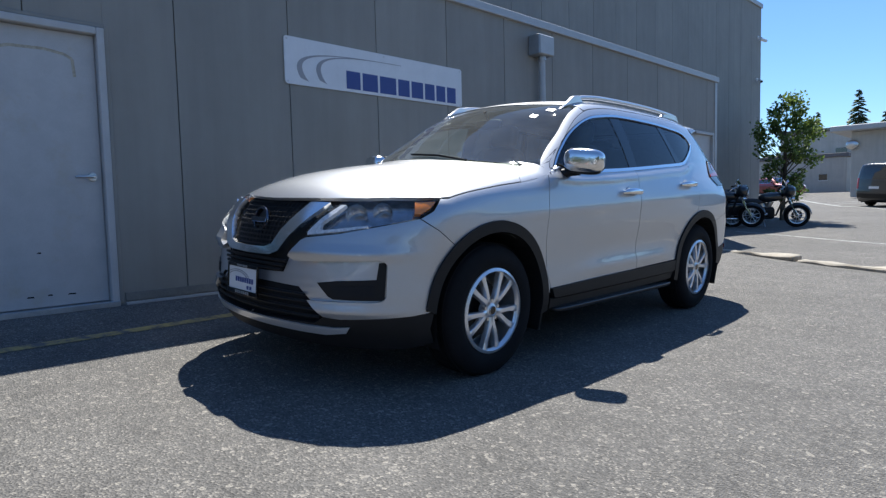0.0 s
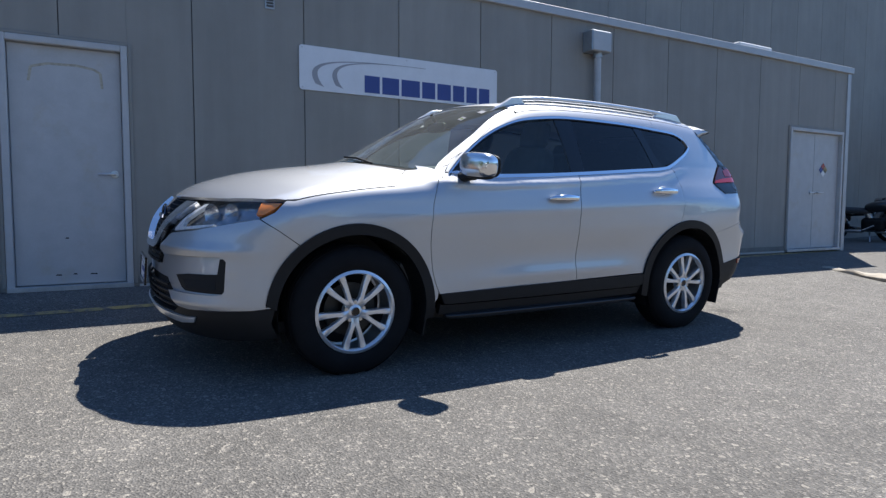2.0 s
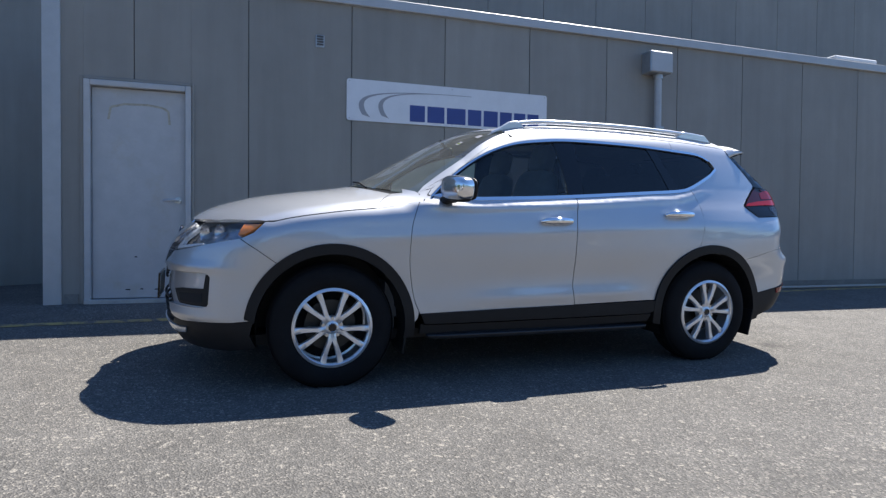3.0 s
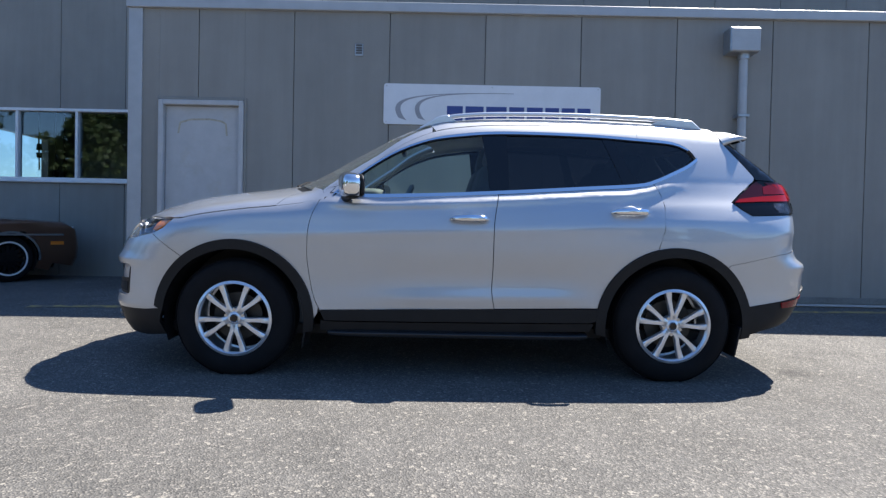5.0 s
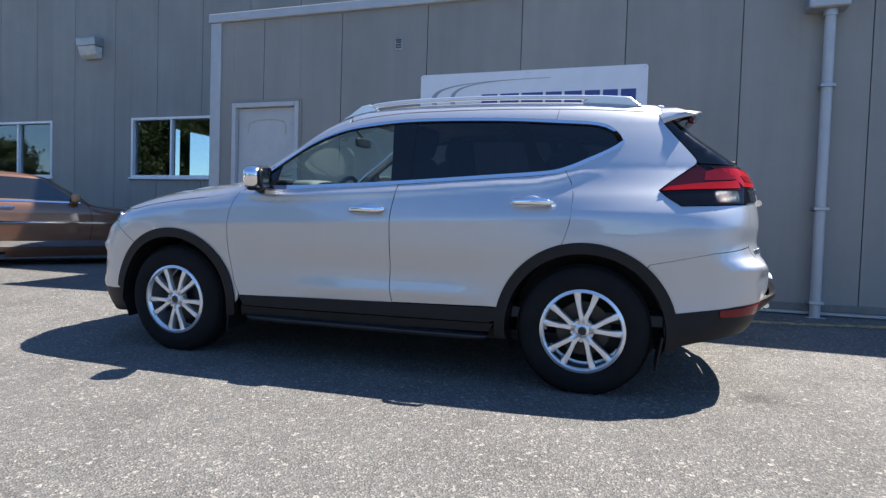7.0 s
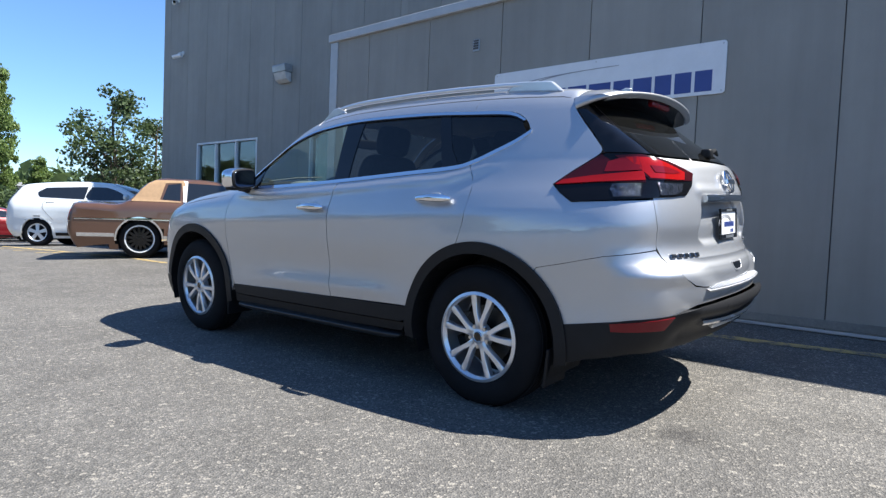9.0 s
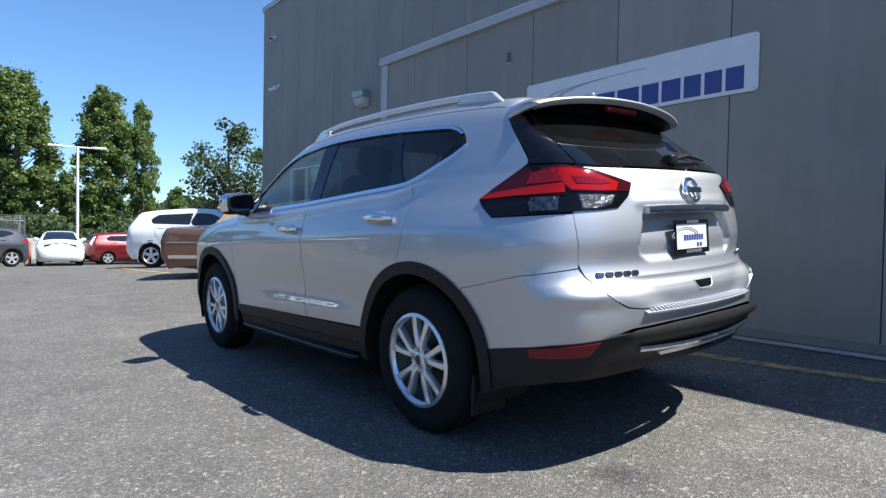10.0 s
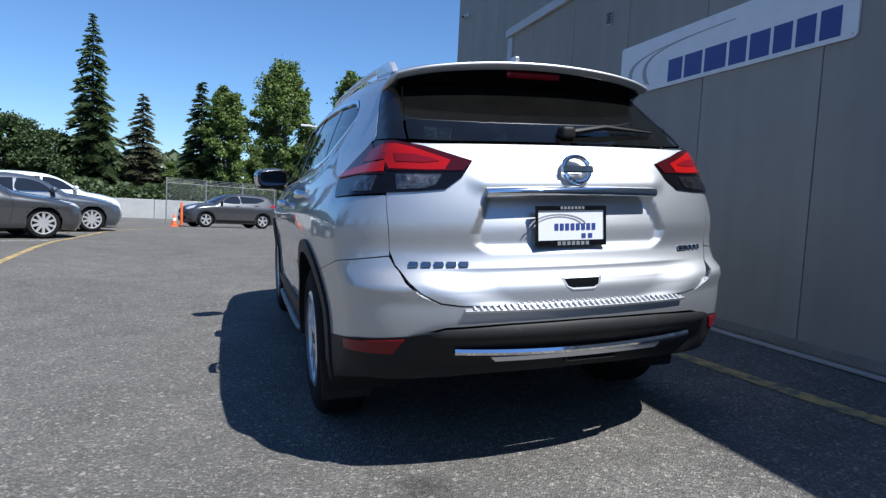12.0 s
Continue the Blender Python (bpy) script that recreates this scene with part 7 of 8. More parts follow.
    S["crossover"] = dict(body=b, wf=0.87, wr=3.50, R=0.345, track=0.86, rim=0.225, spokes=5, z0=0.65, lip=0.075, lip_mat=BLACK_PLASTIC,
                          windows=[[(1.55, 1.13, 1), (2.40, 1.13), (2.36, 1.46, 1), (2.10, 1.44), (1.85, 1.34)], [(2.48, 1.13, 1), (3.20, 1.17, 1), (3.62, 1.30, 1), (3.45, 1.42), (2.44, 1.465, 1)]],
                          extras=lambda B: [("windscreen", "top", wind_top(1.18, 2.0, 0.68, 0.52), WINDOW_DARK, "dark windscreen glass"), ("grille", "side", [B.fr(0.35, 0.86), B.fr(-0.35, 0.86), B.fr(-0.22, 0.62), B.fr(0.22, 0.62)], GLOSS_BLACK, "black grille"),
                                            ("lower_intake", "side", [B.fr(0.6, 0.48), B.fr(-0.6, 0.48), B.fr(-0.5, 0.30), B.fr(0.5, 0.30)], BLACK_PLASTIC, "black lower intake"),
                                            ("rear_screen", "side", [B.rr(0.56, 1.14), B.rr(0.0, 1.12), B.rr(-0.56, 1.14), B.rr(-0.5, 1.42), B.rr(0, 1.44), B.rr(0.5, 1.42)], WINDOW_DARK, "dark rear glass")],
                          pairs=lambda B: [("headlight", "side", [B.fr(0.42, 0.82), B.fr(0.50, 0.92), B.sd(0.55, 0.98), B.sd(0.36, 0.86), B.fr(0.60, 0.78)], REFLECTOR, "clear headlight"),
                                           ("tail_lamp", "side", [B.sd(3.86, 1.02), B.sd(3.98, 1.12), B.rr(0.60, 1.10), B.rr(0.50, 1.02), B.rr(0.66, 0.94)], RED_LENS, "red tail lamp"),
                                           ("sill", "side", [B.sd(1.28, 0.24), B.sd(3.10, 0.24), B.sd(3.10, 0.36), B.sd(1.28, 0.36)], BLACK_PLASTIC, "black sill cladding")],
                          cuts=[[(1.42, 1.12), (1.34, 0.8), (1.40, 0.36)], [(2.44, 1.12), (2.42, 0.36)], [(3.30, 1.18), (3.36, 0.9), (3.12, 0.66)]], handles=[(2.28, 1.0), (3.18, 1.05)], mirror=(1.58, 1.18))
    # saloon
    b = Body(top=spl((-0.05, 0.68), (0.1, 0.77), (0.5, 0.88), (1.1, 0.97), (1.35, 1.01), (1.7, 1.20), (2.1, 1.37), (2.5, 1.435), (2.9, 1.44), (3.4, 1.39), (3.9, 1.23), (4.35, 1.08), (4.7, 1.05), (4.9, 1.02)),
             nose=spl((0.15, 0.14), (0.3, 0.03), (0.45, 0.0), (0.65, 0.04), (0.8, 0.12), (1.0, 0.3)), tail=spl((0.2, 4.72), (0.4, 4.86), (0.6, 4.9), (0.85, 4.88), (1.05, 4.84), (1.2, 4.7)),
             section=spl((0.15, 0.80), (0.3, 0.88), (0.5, 0.905), (0.7, 0.915), (0.85, 0.90), (0.96, 0.84), (1.1, 0.76), (1.3, 0.65), (1.45, 0.55)),
             plan=spl((0.0, -0.08), (0.5, -0.02), (1.5, 0.0), (3.6, 0.0), (4.4, -0.04), (4.9, -0.10)), crown=0.045, sweep=0.14, nose_plan=(0.24, 0.2), tail_plan=(0.18, 0.1), ks=(0.09, 0.1, 0.08), wheels=(0.95, 3.77), flare=0.02, rear_pole=3.8)
    S["saloon"] = dict(body=b, wf=0.95, wr=3.775, R=0.335, track=0.86, rim=0.235, spokes=10, z0=0.58,
                       windows=[[(1.80, 1.00, 1), (2.62, 1.00), (2.58, 1.31, 1), (2.30, 1.29), (2.05, 1.20)], [(2.70, 1.00, 1), (3.55, 1.03, 1), (3.62, 1.09), (3.25, 1.27), (2.66, 1.315, 1)]],
                       extras=lambda B: [("windscreen", "top", wind_top(1.42, 2.18, 0.66, 0.50), WINDOW_DARK, "dark windscreen glass"), ("rear_screen", "top", rear_glass_top(4.25, 3.50, 0.56, 0.46), WINDOW_DARK, "dark rear glass"), ("grille", "side", [B.fr(0.40, 0.74), B.fr(-0.40, 0.74), B.fr(-0.22, 0.46), B.fr(0.22, 0.46)], GLOSS_BLACK, "black grille")],
                       pairs=lambda B: [("headlight", "side", [B.fr(0.48, 0.70), B.fr(0.55, 0.77), B.sd(0.60, 0.84), B.sd(0.40, 0.74), B.fr(0.60, 0.66)], REFLECTOR, "clear headlight"),
                                        ("chrome_line", "side", [B.sd(v, 0.985) for v in np.linspace(1.8, 3.5, 9)] + [B.sd(v, 1.0) for v in np.linspace(3.5, 1.8, 9)], CHROME, "bright window trim"),
                                        ("tail_lamp", "side", [B.sd(4.60, 0.92), B.rr(0.5, 0.95), B.rr(0.5, 0.84), B.sd(4.60, 0.84)], RED_LENS, "red tail lamp")],
                       cuts=[[(1.62, 0.98), (1.52, 0.7), (1.58, 0.34)], [(2.64, 0.98), (2.60, 0.34)], [(3.58, 1.04), (3.62, 0.8), (3.38, 0.56)]], handles=[(2.46, 0.90), (3.40, 0.93)], mirror=(1.86, 1.06))
    # delivery van
    b = Body(top=spl((-0.05, 0.85), (0.1, 0.95), (0.5, 1.10), (0.85, 1.20), (1.2, 1.50), (1.6, 1.76), (2.0, 1.82), (3.0, 1.84), (4.2, 1.82), (4.5, 1.80)),
             nose=spl((0.2, 0.1), (0.4, 0.0), (0.7, 0.02), (1.0, 0.14), (1.3, 0.5)), tail=spl((0.25, 4.32), (0.45, 4.40), (0.9, 4.40), (1.3, 4.36), (1.7, 4.28)),
             section=spl((0.2, 0.84), (0.4, 0.90), (0.8, 0.915), (1.1, 0.90), (1.4, 0.85), (1.7, 0.78), (1.85, 0.72)),
             plan=spl((0.0, -0.06), (0.6, 0.0), (4.0, 0.0), (4.4, -0.03)), crown=0.04, sweep=0.1, nose_plan=(0.2, 0.15), tail_plan=(0.05, 0.05), ks=(0.08, 0.1, 0.07), wheels=(0.9, 3.56), flare=0.01, rear_pole=3.7)
    S["van"] = dict(body=b, wf=0.90, wr=3.56, R=0.33, track=0.86, rim=0.21, spokes=7, z0=0.7,
                    windows=[[(1.45, 1.14, 1), (2.15, 1.12, 1), (2.12, 1.60, 1), (1.80, 1.58, 1)], [(2.25, 1.13, 1), (3.15, 1.13, 1), (3.15, 1.60, 1), (2.25, 1.61, 1)], [(3.28, 1.14, 1), (4.05, 1.15, 1), (4.0, 1.58, 1), (3.28, 1.60, 1)]],
                    extras=lambda B: [("windscreen", "top", wind_top(0.95, 1.55, 0.68, 0.6, 0.1), WINDOW_DARK, "dark windscreen glass"), ("rear_screen", "side", [B.rr(0.66, 1.16), B.rr(-0.66, 1.16), B.rr(-0.58, 1.62), B.rr(0.58, 1.62)], WINDOW_DARK, "dark rear glass"), ("plate_panel", "side", [B.rr(0.22, 0.86), B.rr(-0.22, 0.86), B.rr(-0.22, 0.76), B.rr(0.22, 0.76)], PLATE_WHITE, "pale plate"), ("bumper", "side", [B.rr(0.8, 0.55), B.rr(-0.8, 0.55), B.rr(-0.8, 0.36), B.rr(0.8, 0.36)], BLACK_PLASTIC, "black bumper")],
                    pairs=lambda B: [("tail_lamp", "side", [B.rr(0.84, 1.2), B.rr(0.72, 1.2), B.rr(0.72, 0.75), B.rr(0.84, 0.75)], RED_LENS, "red tail lamp"), ("headlight", "side", [B.fr(0.5, 0.85), B.fr(0.6, 1.0), B.sd(0.5, 1.05), B.sd(0.35, 0.85)], REFLECTOR, "clear headlight")],
                    cuts=[[(2.2, 1.7), (2.2, 0.4)], [(3.22, 1.7), (3.22, 0.6)]], handles=[(2.05, 0.95), (2.4, 0.95)], mirror=(1.5, 1.2))
    return S


CARS = car_specs()


def parked(name, label, kind, x, y, heading, paint):
    z = gz(x, y)
    m = pose(x, y, 0, 0, 0, heading)
    # settle on the paving under the four wheels
    spec = CARS[kind]
    zs = {(sg, v): gz(*(m @ Vector((sg * 0.8, v, 0)))[:2]) for sg in (-1, 1) for v in (spec["wf"], spec["wr"])}
    mean = sum(zs.values()) / 4
    wf = (zs[(1, spec["wf"])] + zs[(-1, spec["wf"])]) / 2
    wr = (zs[(1, spec["wr"])] + zs[(-1, spec["wr"])]) / 2
    pitch = math.degrees(math.atan2(wr - wf, spec["wr"] - spec["wf"]))
    lean = math.degrees(math.atan2((zs[(-1, spec["wf"])] - zs[(1, spec["wf"])] + zs[(-1, spec["wr"])] - zs[(1, spec["wr"])]) / 2, 1.6))
    z0 = wf - math.tan(radians(pitch)) * spec["wf"]
    return parked_car(name, label, spec, pose(x, y, z0, 0, 0, heading) @ pose(0, 0, 0, pitch, lean, 0), paint)


parked("coupe", "brown eighties coupe with tan vinyl half roof, parked by the hall", "coupe", -7.98, -2.20, -122.3, BROWN)
parked("hatchback", "pearl white electric hatchback parked by the hall", "hatch", -7.95, -7.45, -133.0, PEARL)
parked("hatchback", "dark red electric hatchback with pale tail lamps", "hatch_red", -10.65, -25.75, -88, RED_PAINT)
parked("hatchback", "white electric hatchback beside the red one", "hatch", -4.80, -22.4, 172, PEARL)
parked("saloon", "dark blue saloon parked behind the hatchbacks", "saloon", -5.4, -28.2, 90, BLUE_GREY)
parked("crossover", "gunmetal grey crossover parked before the wire fence", "crossover", 0.52, -21.3, 110.9, GREY_PAINT)
parked("saloon", "gunmetal grey saloon with dark alloy wheels in a row", "saloon", 1.78, -8.15, -58, GREY_PAINT)
parked("saloon", "blue-grey saloon in the row of parked cars", "saloon", 1.45, -11.2, -58, BLUE_GREY)
parked("crossover", "white crossover in the row of parked cars", "crossover", 1.90, -14.3, -58, PEARL)
parked("crossover", "black crossover at the end of the row", "crossover", 2.50, -17.8, -58, BLACK_PAINT)
parked("van", "black compact van parked across the lane", "van", -2.6, 34.6, 150, BLACK_PAINT)
parked("saloon", "dark red saloon parked far beyond the lane", "saloon", -12.6, 52.0, 60, RED_PAINT)

# ---------------------------------------------------------------- trees
def leaf_quads(points, size, rnd, droop=0.3, outward=None):
    """Small bent leaves at the points."""
    v, f = [], []
    for i, p in enumerate(points):
        s = size * rnd.uniform(0.6, 1.3)
        d = Vector((rnd.gauss(0, 1), rnd.gauss(0, 1), rnd.gauss(-droop, 0.6))).normalized()
        e = d.orthogonal()
        e.rotate(Matrix.Rotation(rnd.uniform(0, math.tau), 3, d))
        a, b = d * s, e * s * 0.42
        n = d.cross(e) * s * 0.12
        k = len(v)
        v += [p - a * 0.5, p + b, p + a * 0.6 + n, p - b]
        f += [(k, k + 1, k + 2), (k, k + 2, k + 3)]
    return v, f


def limb(bm, a, b, r0, r1, rnd, bend=0.12):
    a, b = Vector(a), Vector(b)
    ln = (b - a).length
    mid = a.lerp(b, 0.5) + Vector((rnd.uniform(-bend, bend), rnd.uniform(-bend, bend), rnd.uniform(0, bend))) * ln
    pts = [a, a.lerp(mid, 0.55).lerp(mid, 0.2), mid, mid.lerp(b, 0.5), b]
    tube([tuple(p) for p in pts], [r0, r0 * 0.85, (r0 + r1) / 2, r1 * 1.2, r1], 6, bm)
    return mid


def broadleaf(name, height, spread, leaves, leaf, seed, mat, base=0.18, lean=0.0, slim=1.0, clumps=60):
    """Meshes for a trunk with limbs and a crown of separate leaves gathered in clumps."""
    rnd = random.Random(seed)
    bm = bmesh.new()
    top = Vector((lean, 0, height))
    r = height * 0.016 + 0.02
    tube([(0, 0, -0.2), (0, 0, height * 0.15), (lean * 0.3, 0.02 * height, height * 0.45), (lean * 0.7, -0.01 * height, height * 0.75), tuple(top * 0.97)], [r * 1.3, r, r * 0.75, r * 0.45, r * 0.1], 8, bm)
    pts = []
    for i in range(clumps):
        t = rnd.uniform(base, 1.0) ** 0.85
        z = height * t
        w = spread * (math.sin(math.pi * min(1.0, (t - base) / (1 - base) * 0.82 + 0.14)) ** 0.7) * slim
        ang = rnd.uniform(0, math.tau)
        q = w * math.sqrt(rnd.uniform(0.12, 1.0)) * rnd.uniform(0.70, 1.28)
        c = Vector((lean * t + q * math.cos(ang), q * math.sin(ang), z + rnd.uniform(-0.03, 0.05) * height))
        foot = Vector((lean * t * 0.8, 0, max(height * base * 0.8, z - q * 0.9)))
        limb(bm, foot, c, r * 0.35 * (1.1 - t) + 0.008, 0.006, rnd)
        cr = spread * rnd.uniform(0.11, 0.24)
        for _ in range(leaves // clumps):
            d = Vector((rnd.gauss(0, 1), rnd.gauss(0, 1), rnd.gauss(0, 1))).normalized() * cr * 1.5 * rnd.random() ** 0.45
            if rnd.random() < 0.14:
                d = d * rnd.uniform(1.1, 1.5) + Vector((0, 0, 0.25 * cr))
            pts.append(c + Vector((d.x, d.y, d.z * 0.8)))
    v, f = leaf_quads(pts, leaf, rnd)
    return from_bm(name + "_trunk", bm, BARK, True), make_mesh(name + "_crown", v, f, mat)


def conifer(name, height, spread, seed, mat, tiers=26, gap=0.08, ragged=0.25):
    rnd = random.Random(seed)
    bm = bmesh.new()
    r = height * 0.014
    tube([(0, 0, -0.3), (0, 0, height * 0.5), (0, 0, height * 0.99)], [r * 1.3, r * 0.7, r * 0.06], 8, bm)
    v, f = [], []
    for i in range(tiers):
        t = gap + (1 - gap) * i / tiers
        z = height * t
        w = spread * (1 - t) ** 0.8 * (1 + rnd.uniform(-ragged, ragged)) + 0.12
        n = max(5, int(9 * (1 - t) + 5))
        for k in range(n):
            a = k * math.tau / n + rnd.uniform(-0.35, 0.35)
            ln = w * rnd.uniform(0.65, 1.15)
            zz = z + rnd.uniform(-0.5, 0.5) * height / tiers
            tip = Vector((ln * math.cos(a), ln * math.sin(a), zz - ln * rnd.uniform(0.18, 0.55)))
            foot = Vector((0, 0, zz))
            tube([tuple(foot), tuple(foot.lerp(tip, 0.5) + Vector((0, 0, 0.06 * ln))), tuple(tip)], [0.03 * (1 - t) + 0.012, 0.014, 0.006], 4, bm)
            m = max(7, int(ln * 8))
            for j in range(m):
                s = (j + rnd.random()) / m
                c = foot.lerp(tip, 0.12 + 0.88 * s) + Vector((0, 0, 0.06 * ln * math.sin(s * math.pi)))
                wd = (0.24 + 0.34 * ln * (1 - abs(s - 0.45))) * rnd.uniform(0.5, 1.15)
                for sg in (-1, 1):
                    d = Vector((math.cos(a + sg * 0.9), math.sin(a + sg * 0.9), rnd.uniform(-0.55, -0.05)))
                    e = Vector((math.cos(a), math.sin(a), 0.1)) * 0.16 * rnd.uniform(0.7, 1.4)
                    q = len(v)
                    v += [c - e, c + e, c + d * wd + e * 0.4, c + d * wd * 0.8 - e * 0.7]
                    f += [(q, q + 1, q + 2), (q, q + 2, q + 3)]
    return from_bm(name + "_trunk", bm, BARK, True), make_mesh(name + "_crown", v, f, mat)


def plant_tree(name, label, meshes, x, y, turn=0.0, scale=1.0, group="trees beyond the lot", sxy=1.0):
    t = thing(name, label, "tree", pose(x, y, gz(x, y), 0, 0, turn) @ Matrix.Diagonal((scale * sxy, scale * sxy, scale, 1)), group)
    part("trunk", meshes[0], None, t, "brown bark trunk and limbs")
    part("crown", meshes[1], None, t)
    return t


POPLAR = broadleaf("poplar", 13.0, 2.6, 26000, 0.21, 11, LEAF_GREEN, 0.10, 0.3, 0.95, 170)
POPLAR_B = broadleaf("poplar_b", 13.0, 2.3, 24000, 0.21, 23, LEAF_GREEN, 0.08, -0.5, 0.95, 160)
POPLAR_C = broadleaf("poplar_c", 13.0, 2.4, 20000, 0.22, 29, LEAF_GREEN, 0.06, 0.2, 0.95, 140)
ROUND = broadleaf("maple", 8.0, 3.2, 15000, 0.25, 31, LEAF_DARK, 0.12, 0.0, 1.0, 90)
SAPLING = broadleaf("sapling", 5.6, 1.70, 4600, 0.115, 5, LEAF_DARK, 0.28, 0.15, 0.95, 54)
YOUNG = broadleaf("street_tree", 4.3, 1.15, 4200, 0.10, 8, LEAF_BRIGHT, 0.16, 0.1, 1.0, 60)
FIR = conifer("fir", 18.0, 3.5, 41, NEEDLES, 48, 0.04, 0.35)
FIR_B = conifer("fir_b", 13.0, 3.0, 43, NEEDLES, 38, 0.04)
FIR_DRY = conifer("fir_dry", 11.5, 2.9, 47, NEEDLES_DRY, 34, 0.05)

plant_tree("fir_tree", "tall dark green fir tree with ragged tiers", FIR, 9.4, -50.0, 20, 0.89, sxy=0.85)
plant_tree("fir_tree", "thin brownish conifer tree beyond the lot", FIR_DRY, 5.6, -50.0, 50, 0.86)
plant_tree("fir_tree", "dark green fir tree beyond the lot", FIR_B, 1.0, -50.5, 80, 0.885)
plant_tree("broadleaf_tree", "green broadleaf tree beyond the fence", POPLAR_B, -1.3, -48.5, 130, 0.79, sxy=1.15)
plant_tree("poplar_tree", "tall green poplar tree behind the parked cars", POPLAR, -6.3, -50.0, 0, 1.0, sxy=1.12)
plant_tree("poplar_tree", "tall green poplar tree behind the parked cars", POPLAR_B, -12.2, -50.0, 70, 1.0, sxy=1.05)
plant_tree("poplar_tree", "slim green poplar tree behind the parked cars", POPLAR_C, -15.2, -50.2, 30, 0.93, sxy=0.62)
plant_tree("poplar_tree", "low green poplar tree at the lot edge", POPLAR_C, -17.4, -48.0, 200, 0.40)
for x, y, turn, size in ((-3.8, -48.6, 40, 0.42), (-9.3, -49.0, 110, 0.45), (3.4, -49.5, 200, 0.30)):
    plant_tree("broadleaf_tree", "leafy green understorey tree beyond the fence", POPLAR_C, x, y, turn, size, sxy=1.3)
for x, y, turn, size in ((14.9, -49.0, 0, 0.86), (12.4, -49.5, 160, 0.74), (18.5, -47.0, 60, 0.95), (27.0, -42.0, 10, 1.0), (7.4, -51.5, 250, 0.55)):
    plant_tree("broadleaf_tree", "dark round broadleaf tree beyond the lot", ROUND, x, y, turn, size)
plant_tree("sapling_tree", "slim young tree by the hall corner", SAPLING, -11.1, -20.0, 0, 1.12, "young trees")
plant_tree("sapling_tree", "slim young tree beyond the hall corner", SAPLING, -12.9, -20.4, 140, 0.98, "young trees")
plant_tree("street_tree", "young leafy tree with bright leaves by the motorcycles", YOUNG, -5.75, 21.6, 0, 0.86, "young trees")
plant_tree("fir_tree", "distant dark fir tree beyond the roofs", FIR_B, -15.5, 89.0, 10, 0.98, sxy=0.8)
plant_tree("fir_tree", "distant dark fir tree beyond the roofs", FIR_B, -19.6, 88.0, 70, 0.80, sxy=0.7)
plant_tree("fir_tree", "distant dark fir tree beyond the roofs", FIR_B, -13.0, 90.0, 40, 0.76, sxy=0.8)
plant_tree("fir_tree", "distant dark fir tree beyond the roofs", FIR_B, -8.5, 92.0, 100, 0.85, sxy=0.8)

for k, (x, y, s) in enumerate(((26, -17, 1.5), (31, -24.5, 1.6), (30, -38, 1.5), (34, -45, 1.6), (33, 2, 1.0), (34, 17, 1.0), (31, 25, 0.85))):
    plant_tree("broadleaf_tree", "dark round broadleaf tree across the lot, mirrored in windows", ROUND, x, y, 47 * k, s, "trees across the lot")


def hedge():
    """Undergrowth behind the fence and along the far edge."""
    rnd = random.Random(77)
    pts = []
    for _ in range(30000):
        x = rnd.uniform(-30, 35)
        h = 2.2 + 1.1 * noise.noise(Vector((x * 0.25, 3, 0))) + 0.6 * noise.noise(Vector((x * 0.9, 9, 0)))
        y = -42.0 - rnd.uniform(0, 5)
        pts.append(Vector((x, y, gz(x, y) + h * rnd.random() ** 0.6)))
    v, f = leaf_quads(pts, 0.24, rnd)
    tagged(new("undergrowth", make_mesh("undergrowth", v, f, LEAF_DARK)), "green undergrowth behind the lot", "shrubs", kind="stuff")
    v, f = [], []
    # distant wooded skyline all round
    pts = []
    for _ in range(9000):
        a = rnd.uniform(0, math.tau)
        r = rnd.uniform(150, 190)
        h = 9 + 4 * noise.noise(Vector((math.cos(a) * 9, math.sin(a) * 9, 1))) + 3 * noise.noise(Vector((math.cos(a) * 40, math.sin(a) * 40, 4)))
        pts.append(Vector((r * math.cos(a), r * math.sin(a), h * rnd.random() ** 0.7)))
    v, f = leaf_quads(pts, 3.2, rnd)
    tagged(new("distant_woods", make_mesh("distant_woods", v, f, LEAF_DARK)), "distant wooded skyline", "trees", kind="stuff")


hedge()

# ---------------------------------------------------------------- far end of the lot
def lamp_post(x, y, h):
    l = thing("lamp_post", "white steel twin-arm car park lamp post", "lamp post", pose(x, y, gz(x, y), 0, 0, -12))
    part("base", lathe([(0.0, 0.5), (0.24, 0.5), (0.26, 0.0)], 20, "z"), CONCRETE, l, "concrete base", True)
    part("pole", tube([(0, 0, 0.5), (0, 0, h - 0.05)], [0.085, 0.07], 12), WHITE, l, "", True)
    for sg in (-1, 1):
        part("arm", box(min(0, sg * 0.9), max(0, sg * 0.9), -0.04, 0.04, h - 0.12, h - 0.04, 0.01), WHITE, l)
        part("lamp_head", box(min(sg * 0.75, sg * 1.5), max(sg * 0.75, sg * 1.5), -0.16, 0.16, h - 0.13, h - 0.01, 0.03), WHITE, l, "flat white lamp head")


lamp_post(-7.4, -33.8, 6.56)


